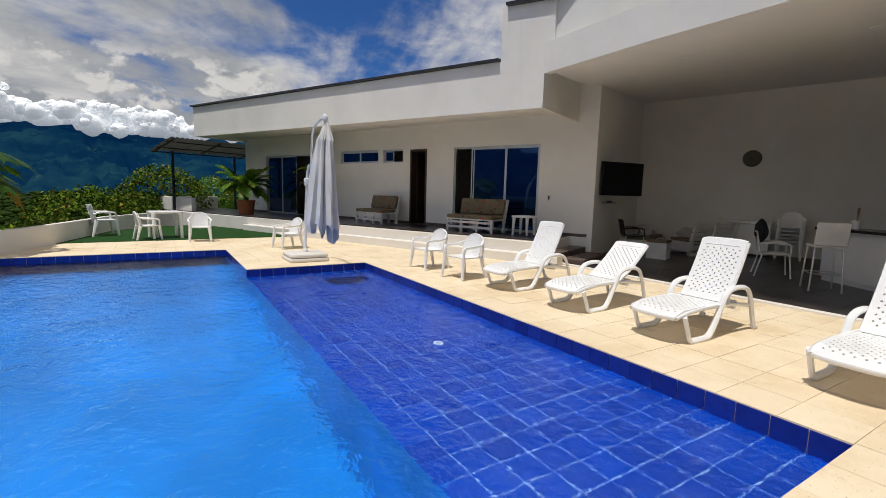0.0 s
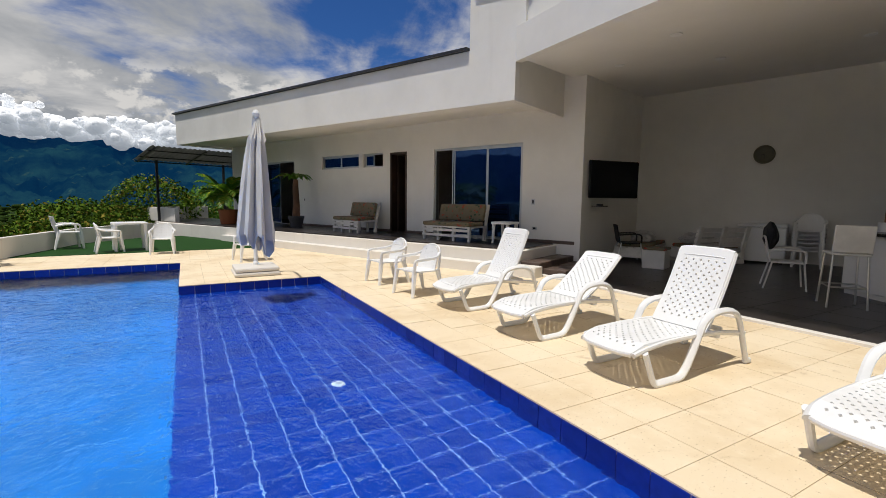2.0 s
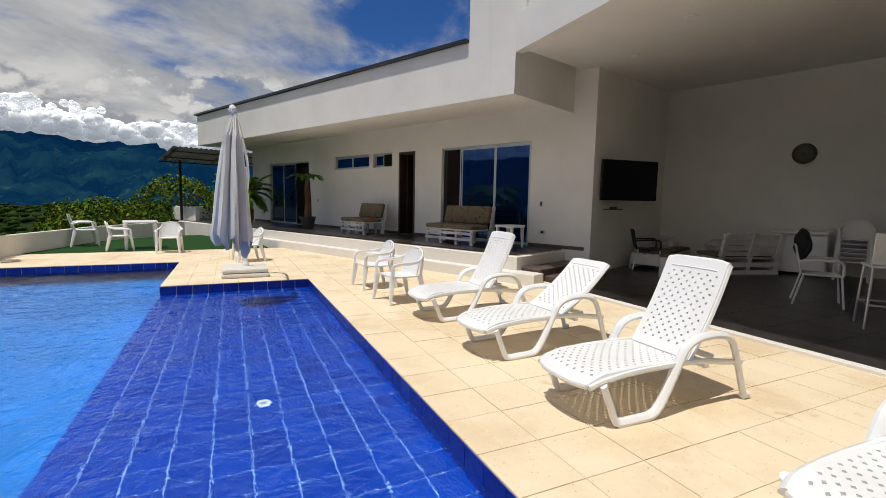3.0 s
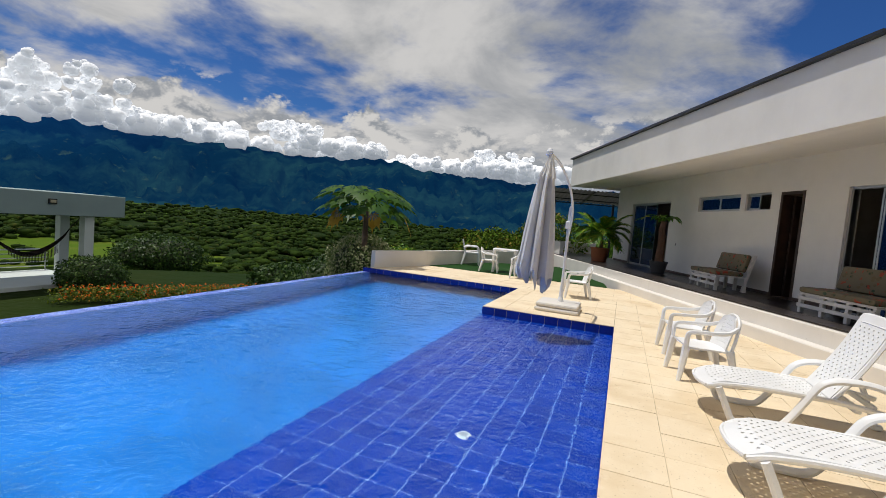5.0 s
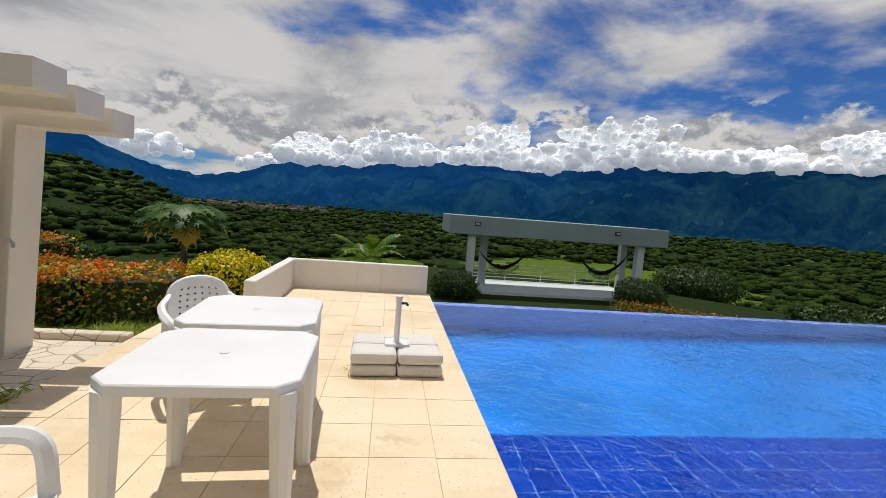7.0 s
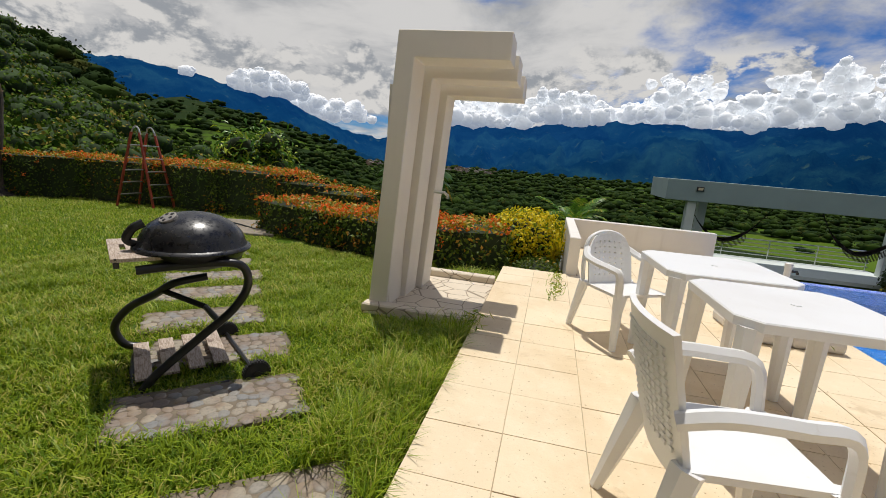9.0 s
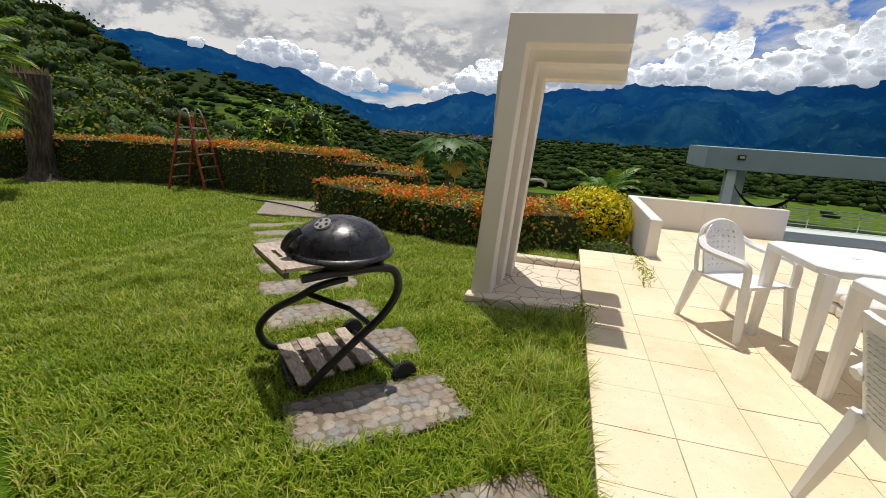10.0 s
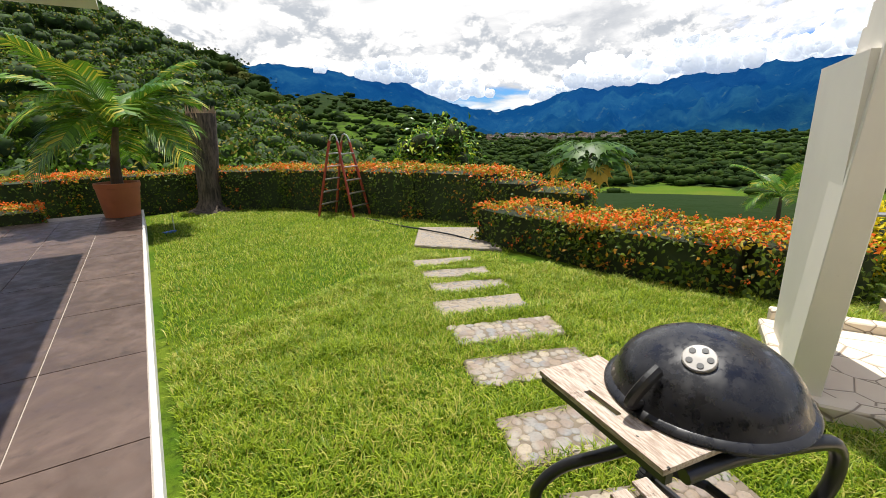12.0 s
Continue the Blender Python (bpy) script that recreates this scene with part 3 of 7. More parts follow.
def cumulus():
    """Heaped clouds on the ridges: swelling lumps, large below and small on top, on flat feet."""
    r = np.random.default_rng(12)
    cen, rad = [], []
    for th0, th1, high, many in ((88, 104, 130, 8), (104, 128, 190, 8), (128, 150, 210, 7), (150, 178, 330, 14), (178, 197, 200, 9), (207, 216, 110, 4)):
        for _ in range(many):
            th, rr = r.uniform(th0, th1), r.uniform(4230, 4600)
            foot = 4350 * math.tan(radians(interp(th, RIDGE))) + r.uniform(-45, 50)
            tall, wide = high * r.uniform(0.12, 1.35), r.uniform(120, 320)
            for _ in range(34):
                u, q = r.uniform() ** 0.9, r.normal()
                a = radians(th) + q * wide * (1 - 0.62 * u) / rr
                d = rr + r.normal() * 60
                size = r.uniform(34, 100) * (1.15 - 0.6 * u)
                cen.append((d * math.cos(a), d * math.sin(a), foot + 0.4 * size + u * tall))
                rad.append(size)
                for _ in range(4):
                    o = r.normal(size=3)
                    o /= np.linalg.norm(o)
                    o[2] = abs(o[2])
                    cen.append(tuple(np.array((d * math.cos(a), d * math.sin(a), foot + 0.4 * size + u * tall)) + o * size * 0.8))
                    rad.append(size * r.uniform(0.25, 0.5))
    return cen, rad


CLOUD = Mat("glowing_cloud", 1.0, 0, 0.0)
CLOUD.color(CLOUD.mix(CLOUD.noise(0.006, 4), (0.72, 0.73, 0.75), (0.86, 0.86, 0.86)))
CLOUD.bump(CLOUD.noise(0.03, 6, 0.6), 0.6, 18)
# a faint glow is added for light scattered within the clouds
CLOUD.b.inputs["Emission Color"].default_value = (0.90, 0.95, 1.0, 1)
CLOUD.b.inputs["Emission Strength"].default_value = 0.42
cen, rad = cumulus()
me = blob_cloud("cumulus_clouds", cen, rad, CLOUD.m, rng, 0.85, 0.12, 2)
me.polygons.foreach_set("use_smooth", np.ones(len(me.polygons), bool))
tagged(new("cumulus_clouds", me), "white heaped clouds resting on the mountain ridges", "clouds", kind="stuff")

bm = bmesh.new()
for k in range(190):
    th_, rr = radians(rng.uniform(187, 203)), rng.uniform(1500, 2400)
    x, y = rr * math.cos(th_), rr * math.sin(th_)
    z, w_, h_ = ground_z(x, y) + 8, rng.uniform(4, 8), rng.uniform(0, 4)
    box(bm, x - w_, x + w_, y - w_, y + w_, z - 20, z + h_)
TOWN = Mat("distant_house_walls", 0.8, 0, 0.1)
TOWN.color(TOWN.mix(TOWN.island(), (0.40, 0.38, 0.36), (0.26, 0.16, 0.12)))
tagged(finish("distant_town", bm, TOWN.m), "small pale houses of a town across the valley", "town", kind="stuff")

# ---- pool ----
bm = bmesh.new()
box(bm, POOL_W, POOL_A, POOL_S, POOL_N2, -1.55, -1.45)
structure("pool_floor", bm, DEEP_TILE, "sky blue floor of the deep pool", "pool")
bm = bmesh.new()
box(bm, POOL_W - 0.2, POOL_A, POOL_S - 0.12, POOL_S, -1.5, -0.19)
box(bm, POOL_W - 0.2, POOL_A, POOL_N2, POOL_N2 + 0.12, -1.5, -0.19)
box(bm, POOL_A, POOL_A + 0.12, POOL_S, POOL_N1 - 0.002, -1.5, -0.250)
box(bm, POOL_A, POOL_A + 0.12, POOL_N1, POOL_N2, -1.5, -0.19)
structure("pool_wall", bm, DEEP_TILE, "sky blue side walls of the deep pool", "pool")
bm = boxed(POOL_W - 0.22, POOL_W, POOL_S - 0.12, POOL_N2 + 0.12, -3.0, WATER_Z - 0.022)
structure("pool_edge_wall", bm, POOL_GROUT, "long overflow wall of the infinity pool", "pool wall")
bm = boxed(POOL_A + 0.123, POOL_E + 0.1, POOL_S - 0.1, POOL_N1 + 0.1, -0.40, -0.2505)
shelf = structure("pool_shelf", bm, POOL_GROUT, "shallow bathing shelf laid with cobalt blue tiles", "pool shelf")
bm = bmesh.new()
pts = [(POOL_W - 0.21, POOL_S), (POOL_E - 0.008, POOL_S), (POOL_E - 0.008, POOL_N1 - 0.008), (POOL_A, POOL_N1 - 0.008), (POOL_A, POOL_N2), (POOL_W - 0.21, POOL_N2)]
bm.faces.new([bm.verts.new((x, y, WATER_Z)) for x, y in pts])
water = structure("water", bm, WATER, "clear rippling blue pool water", "water")
water.visible_shadow = False

# ---- deck bases, lawn, turf ----
bm = bmesh.new()
DECK_RECTS = [(POOL_E, 8.61, POOL_S, 9.1), (-0.22, 8.61, -2.42, POOL_S), (-2.38, -0.22, -1.52, POOL_S), (POOL_A, POOL_E, POOL_N1, POOL_N2), (POOL_E, 7.35, 9.1, POOL_N2), (-2.12, 6.8, POOL_N2, 13.75)]
for x0, x1, y0, y1 in DECK_RECTS:
    box(bm, x0 + 0.006, x1, y0, y1 - 0.006, -2.7, -0.005)
deck = structure("pavement", bm, GROUT, "cream stone pavers round the pool with sandy joints", "pavement")
TURF_POLY = [(-1.5, 13.6), (3.9, 13.75), fpt(9.0, 1.9), fpt(12.4, 2.3), (0.9, 18.6), (-0.6, 16.9)]
structure("artificial_lawn", prism(bmesh.new(), TURF_POLY, -0.2, 0.012), TURF, "dark green artificial turf beside the terrace", "turf")

LAWN_EDGE = [(-30, -3.0), (-20, -4.0), (-14, -5.6), (-11, -5.6), (-8.5, -3.8), (-6.4, -2.6), (-3.3, -1.5), (-2.0, -1.9), (-1.0, -2.6)]


def lawn_z(x, y):
    d = math.hypot(x - 4.0, y + 3.0)
    z = -0.07 - 0.028 * max(0, d - 1.5)
    edge = interp(y, LAWN_EDGE)
    z -= 0.38 * max(0, edge - x)
    z += 0.02 * noise.noise(Vector((x * 0.8, y * 0.8, 0)))
    return z


v, f = [], []
xs, ys = np.arange(-13, 8.01, 0.3), np.arange(-24, -1.6, 0.3)
for x in xs:
    for y in ys:
        v.append((x, min(y, -2.43) if x > -0.24 else min(y, -1.68), lawn_z(x, y)))
w = len(ys)
for i in range(len(xs) - 1):
    for j in range(w - 1):
        f.append((i * w + j, (i + 1) * w + j, (i + 1) * w + j + 1, i * w + j + 1))
lawn = tagged(new("lawn", array_mesh("lawn", v, f, LAWN_SOIL, True)), "sunny green lawn beside the pool deck", "lawn", kind="structure")

# ---- patio floor, terrace ----
PATIO = [fpt(-1.30, 1.45), EDGE2_A[:], EDGE2_B[:], tuple(EDGE2_B + E2N * 6), (13.2, -1.45), (15.8, 1.41), fpt(-1.30, -4.1)]
patio = structure("patio_floor", prism(bmesh.new(), PATIO, -0.3, 0.016), TILE_GROUT, "dark slate-look tiles on the covered patio floor", "floor")
bm = bmesh.new()
for a, b, out in ((Vector(fpt(-1.30, 1.45)), EDGE2_A, Vector((-1, 0))), (EDGE2_A, EDGE2_B, -E2N)):
    kw = 0.10 if out.x == -1 else 0.035
    q = [a, b, b + out * kw, a + out * kw]
    prism(bm, [p[:] for p in q], -0.3, 0.034 if kw > 0.05 else 0.026, 0.006)
structure("patio_kerb", bm, GREY_WALL, "worn cream kerb along the patio edge", "kerb")
TERR = [fpt(-0.88, -0.22), fpt(-0.88, 1.72), fpt(3, 1.85), fpt(9.6, 2.1), fpt(12.4, 2.35), fpt(14.6, 2.4), fpt(16.2, 1.0), fpt(16.2, -0.22)]
structure("terrace_base", prism(bmesh.new(), TERR, -2.5, TERRACE_Z - 0.03, 0.012), GREY_WALL, "chipped white retaining wall under the raised terrace", "terrace wall")
ledge = [fpt(-1.35, 1.90), fpt(3, 2.03), fpt(9.6, 2.27), fpt(9.6, 2.0), fpt(3, 1.8), fpt(-1.35, 1.60)]
structure("terrace_ledge", prism(bmesh.new(), ledge, -0.2, 0.20, 0.015), GREY_WALL, "chipped lower ledge of the terrace wall", "ledge")
inner = [fpt(-0.80, -0.2), fpt(-0.80, 1.60), fpt(3, 1.73), fpt(9.6, 1.98), fpt(12.4, 2.23), fpt(14.5, 2.28), fpt(16.1, 1.0), fpt(16.1, -0.2)]
terrace = structure("terrace_floor", prism(bmesh.new(), inner, TERRACE_Z - 0.05, TERRACE_Z - 0.008), TILE_GROUT, "dark tiled terrace floor", "floor")
bm = bmesh.new()
box(bm, -1.28, -0.885, -0.0, 1.58, -0.1, 0.245, 0.01)
st = structure("terrace_step", bm, DARK_TILE, "dark tiled step up to the terrace", "step")
st.matrix_world = MF
bm = boxed(-1.75, -1.285, 0.0, 1.45, -0.1, 0.13, 0.01)
st = structure("terrace_step", bm, DARK_TILE, "dark tiled lower step up to the terrace", "step")
st.matrix_world = MF

# ---- house ----
T_IN = -0.22


def wall_run(name, s0, s1, z0, z1, d0, d1, openings, material, label, z1b=None):
    """A straight wall in the facade's axes with openings (s0, s1, z0, z1) cut through it."""
    bm = bmesh.new()
    cuts = sorted({s0, s1, *[o[0] for o in openings], *[o[1] for o in openings]})
    for a, b in zip(cuts, cuts[1:]):
        holes = [o for o in openings if o[0] <= a and o[1] >= b]
        if holes:
            o = holes[0]
            if o[2] > z0:
                box(bm, a, b, d0, d1, z0, o[2])
            box(bm, a, b, d0, d1, o[3], z1)
        else:
            box(bm, a, b, d0, d1, z0, z1)
    bmesh.ops.remove_doubles(bm, verts=bm.verts, dist=1e-4)
    ob = structure(name, bm, material, label, "wall")
    ob.matrix_world = MF
    return ob


DOOR1, DOOR2, WIN2, WIN1, DOOR3 = (0.0, 2.60, TERRACE_Z, 2.69), (3.56, 4.20, TERRACE_Z, 2.69), (4.50, 5.34, 2.32, 2.72), (5.53, 7.32, 2.32, 2.73), (8.87, 11.72, TERRACE_Z, 2.69)
wall_run("wall_facade", -1.40, 13.2, -0.2, 3.42, T_IN, 0, [DOOR1, DOOR2, WIN2, WIN1, DOOR3], WHITE_WALL, "white plastered facade with sliding doors and small windows")
wall_run("wall_end", 13.0, 13.2, 0.2, 3.42, -6.0, T_IN, [], WHITE_WALL, "white plastered end wall of the house")
wall_run("wall_patio_side", -1.40, -1.12, -0.2, 4.5, -4.2, T_IN, [], WHITE_WALL, "white plastered side wall of the patio")
wall_run("wall_patio_upper", -1.40, -0.932, 3.42, 4.6, T_IN, 0, [], WHITE_WALL, "white plastered wall above the terrace end")
wall_run("wall_soffit_end", -0.932, -0.82, 3.14, 4.6, 0.002, 1.898, [], WHITE_WALL, "white end face of the low roof box")
wall_run("wall_patio_back", -9.0, -1.12, -0.2, 4.9, -4.2, -4.0, [], WHITE_WALL, "tall white plastered back wall of the patio")
bm = bmesh.new()
for a, b in ((Vector((15.86, 1.3)), Vector((13.2, -1.45))), (Vector((13.2, -1.45)), EDGE2_B + E2N * 6)):
    n_ = Vector((b.y - a.y, a.x - b.x)).normalized() * -0.2
    prism(bm, [a[:], b[:], (b + n_)[:], (a + n_)[:]], -0.2, 4.6)
structure("wall_patio_wing", bm, WHITE_WALL, "white plastered wall closing the patio", "wall")
# rooms behind the facade
bm = bmesh.new()
box(bm, -1.1, 13.0, -4.3, -4.2, 0.4, 3.4)
for s in (3.1, 5.6, 8.2):
    box(bm, s - 0.06, s + 0.06, -4.2, T_IN - 0.003, 0.4, 3.4)
ob = structure("wall_rooms", bm, ROOM_DARK, "plain inner walls of the rooms behind the facade", "wall")
ob.matrix_world = MF
bm = boxed(-1.1, 13.0, -4.2, T_IN, TERRACE_Z - 0.1, TERRACE_Z - 0.004)
ob = structure("floor_rooms", bm, DARK_TILE, "dark tiled floor of the inner rooms", "floor")
ob.matrix_world = MF
bm = boxed(-1.1, 13.0, -4.2, T_IN, 3.30, 3.40)
ob = structure("ceiling_rooms", bm, CEILING, "plain ceiling of the inner rooms", "ceiling")
ob.matrix_world = MF
# low roof over the terrace: soffit, fascia, dark cap
bm = bmesh.new()
for a, b in ((-0.82, 13.22),):
    p = [bm.verts.new(c) for c in ((a, 0.0, 3.37), (b, 0.0, 3.40), (b, 1.9, 3.31), (a, 1.9, 3.16), (a, 0.0, 3.47), (b, 0.0, 3.50), (b, 1.9, 3.41), (a, 1.9, 3.26))]
    for q in ((3, 2, 1, 0), (4, 5, 6, 7), (0, 1, 5, 4), (2, 3, 7, 6), (1, 2, 6, 5), (3, 0, 4, 7)):
        bm.faces.new([p[i] for i in q])
bmesh.ops.recalc_face_normals(bm, faces=bm.faces)
ob = structure("ceiling_terrace", bm, CEILING, "white sloping soffit over the terrace", "ceiling")
ob.matrix_world = MF
bm = bmesh.new()
p = [bm.verts.new(c) for c in ((-0.93, 2.04, 3.14), (13.22, 2.04, 3.29), (13.22, 2.04, 4.37), (0.06, 2.04, 4.15), (-0.93, 2.04, 4.15))]
face = bm.faces.new(p)
r = bmesh.ops.extrude_face_region(bm, geom=[face])
bmesh.ops.translate(bm, vec=(0, -0.14, 0), verts=[g for g in r["geom"] if isinstance(g, bmesh.types.BMVert)])
box(bm, 13.08, 13.22, -6.0, 1.898, 3.29, 4.30)
box(bm, 0, 14.13, 2.042, 2.052, 0, 0.08, m=pose(-0.93, 0, 3.14, 0, -0.607, 0))
bmesh.ops.recalc_face_normals(bm, faces=bm.faces)
ob = structure("roof_fascia", bm, WHITE_WALL, "long white roof parapet over the terrace", "fascia")
ob.matrix_world = MF
bm = bmesh.new()
for a, b, za, zb in ((0.07, 13.32, 4.155, 4.39),):
    p = [bm.verts.new(c) for c in ((a, 2.12, za), (b, 2.12, zb), (b, 2.12, zb + 0.05), (a, 2.12, za + 0.05), (a, 1.7, za), (b, 1.7, zb), (b, 1.7, zb + 0.05), (a, 1.7, za + 0.05))]
    for q in ((0, 1, 2, 3), (5, 4, 7, 6), (3, 2, 6, 7), (1, 0, 4, 5), (0, 3, 7, 4), (2, 1, 5, 6)):
        bm.faces.new([p[i] for i in q])
ob = structure("roof_cap", bm, STEEL_DARK, "dark metal cap on the roof parapet", "roof trim")
ob.matrix_world = MF
bm = boxed(0.15, 13.1, -6.0, 1.898, 4.0, 4.1)
ob = structure("roof_low", bm, GREY_WALL, "flat roof of the low house wing", "roof")
ob.matrix_world = MF
# high roof over the patio
FRONT = [Vector(fpt(-0.93, 2.045)), Vector((7.13, 4.3)), Vector((7.20, 1.25))]


def patio_ceiling_z(x):
    return 3.79 + 0.069 * (x - 7.2)


bm = bmesh.new()
line = [FRONT[0], FRONT[1], FRONT[2]]
for a, b in zip(line, line[1:]):
    n_ = Vector((a.y - b.y, b.x - a.x)).normalized() * 0.14
    prism(bm, [a[:], b[:], (b + n_)[:], (a + n_)[:]], 3.79, 4.37)
structure("roof_band", bm, WHITE_WALL, "wide white roof edge over the patio", "fascia")
bm = bmesh.new()
poly = [(p.x + 0.12, p.y) for p in line] + [(7.95 - 0.2, 0.6), (15.9, 1.0), fpt(-9.0, -4.05), fpt(-1.1, -4.05), fpt(-1.1, 1.9)]
lo = [bm.verts.new((x, y, patio_ceiling_z(x))) for x, y in poly]
hi = [bm.verts.new((x, y, patio_ceiling_z(x) + 0.2)) for x, y in poly]
n = len(poly)
bm.faces.new(lo)
bm.faces.new(hi)
for i in range(n):
    bm.faces.new((lo[i], lo[(i + 1) % n], hi[(i + 1) % n], hi[i]))
bmesh.ops.recalc_face_normals(bm, faces=bm.faces)
structure("ceiling_patio", bm, CEILING, "high white plaster ceiling over the patio", "ceiling")
bm = bmesh.new()
p = [bm.verts.new(c) for c in ((0.06, 2.03, 4.14), (0.06, 2.03, 5.22), (-1.1, 2.03, 5.14), (-1.1, 2.03, 4.14))]
face = bm.faces.new(p)
r = bmesh.ops.extrude_face_region(bm, geom=[face])
bmesh.ops.translate(bm, vec=(0, -5.9, 0), verts=[g for g in r["geom"] if isinstance(g, bmesh.types.BMVert)])
bmesh.ops.recalc_face_normals(bm, faces=bm.faces)
ob = structure("roof_upper", bm, WHITE_WALL, "white stepped wall of the higher roof", "wall")
ob.matrix_world = MF
bm = bmesh.new()
a, b = Vector(fpt(-1.05, 1.95)), Vector((7.9, 1.0))
n_ = Vector((a.y - b.y, b.x - a.x)).normalized() * 0.15
prism(bm, [a[:], b[:], (b + n_)[:], (a + n_)[:]], 4.2, 5.12)
structure("roof_upper_wall", bm, WHITE_WALL, "white parapet above the patio roof edge", "wall")
bm = boxed(-1.2, 0.25, -4.0, 2.12, 5.20, 5.26)
ob = structure("roof_cap", bm, STEEL_DARK, "dark metal cap on the higher roof", "roof trim")
ob.matrix_world = MF @ pose(0, 0, 0.0, 0, -3.4, 0)
# roof of the second wing
bm = bmesh.new()
a, b = EDGE2_A - E2 * 0.2, EDGE2_A + E2 * 14.05
prism(bm, [a[:], b[:], (b + E2N * 6)[:], (15.5, -0.5), (15.9, 1.2), (7.75, 1.6)], 3.0, 3.9)
structure("roof_wing", bm, WHITE_WALL, "white roof slab over the second patio wing", "roof")

# ---- parapets and shower ----
bm = bmesh.new()
prism(bm, [(-0.23, -1.66), (-0.23, -1.53), (-2.37, -1.53), (-2.37, -1.66)], -2.6, 0.46, 0.01)
prism(bm, [(-2.372, -1.66), (-2.372, 0.62), (-2.50, 0.62), (-2.50, -1.66)], -2.6, 0.46, 0.01)
structure("parapet_near", bm, GREY_WALL, "low stained white parapet at the deck corner", "parapet")
bm = bmesh.new()
far = [(-2.06, 11.34), (-1.52, 13.1), (-1.05, 14.9), (-0.62, 16.7), (0.55, 18.75), (1.4, 19.6)]
for (ax, ay), (bx, by) in zip(far, far[1:]):
    a, b = Vector((ax, ay)), Vector((bx, by))
    n_ = Vector((a.y - b.y, b.x - a.x)).normalized() * 0.15
    prism(bm, [a[:], b[:], (b + n_)[:], (a + n_)[:]], -2.6, 0.46)
structure("parapet_far", bm, GREY_WALL, "low curved white parapet round the turf", "parapet")


# ---- garden furniture ----
def perforated(bm, nu, nv, shape, thick, hole=0.42, skip=lambda i, j: False):
    """A plate of nu x nv cells, each with a lozenge hole, laid on shape(u, v) -> point, normal."""
    cache = {}

    def vert(key, u, v, side):
        k = (key, side)
        if k not in cache:
            p, n_ = shape(u, v)
            cache[k] = bm.verts.new(Vector(p) + Vector(n_) * (thick / 2 * side))
        return cache[k]

    for i in range(nu):
        for j in range(nv):
            cs = [((i, j), i / nu, j / nv), ((i + 1, j), (i + 1) / nu, j / nv), ((i + 1, j + 1), (i + 1) / nu, (j + 1) / nv), ((i, j + 1), i / nu, (j + 1) / nv)]
            cu, cv, hu, hv = (i + 0.5) / nu, (j + 0.5) / nv, hole / 2 / nu, hole / 2 / nv
            ds = [((i, j, "a"), cu, cv - hv), ((i, j, "b"), cu + hu, cv), ((i, j, "c"), cu, cv + hv), ((i, j, "d"), cu - hu, cv)]
            solid = skip(i, j)
            for side in (1, -1):
                c = [vert(*q, side) for q in cs]
                if solid:
                    bm.faces.new(c if side > 0 else c[::-1])
                    continue
                d = [vert(*q, side) for q in ds]
                tri = []
                for k in range(4):
                    tri.append((c[k], c[(k + 1) % 4], d[k]))
                    tri.append((c[k], d[k], d[(k - 1) % 4]))
                for t in tri:
                    bm.faces.new(t if side > 0 else t[::-1])
            if not solid:
                hi, lo = [vert(*q, 1) for q in ds], [vert(*q, -1) for q in ds]
                for k in range(4):
                    bm.faces.new((hi[k], lo[k], lo[(k + 1) % 4], hi[(k + 1) % 4]))
    edges = [((i, 0), i / nu, 0.0) for i in range(nu + 1)] + [((nu, j), 1.0, j / nv) for j in range(1, nv + 1)] + [((i, nv), i / nu, 1.0) for i in range(nu - 1, -1, -1)] + [((0, j), 0.0, j / nv) for j in range(nv - 1, 0, -1)]
    for a, b in zip(edges, edges[1:] + edges[:1]):
        bm.faces.new((vert(*b, 1), vert(*a, 1), vert(*a, -1), vert(*b, -1)))
    bmesh.ops.recalc_face_normals(bm, faces=bm.faces)
    return bm


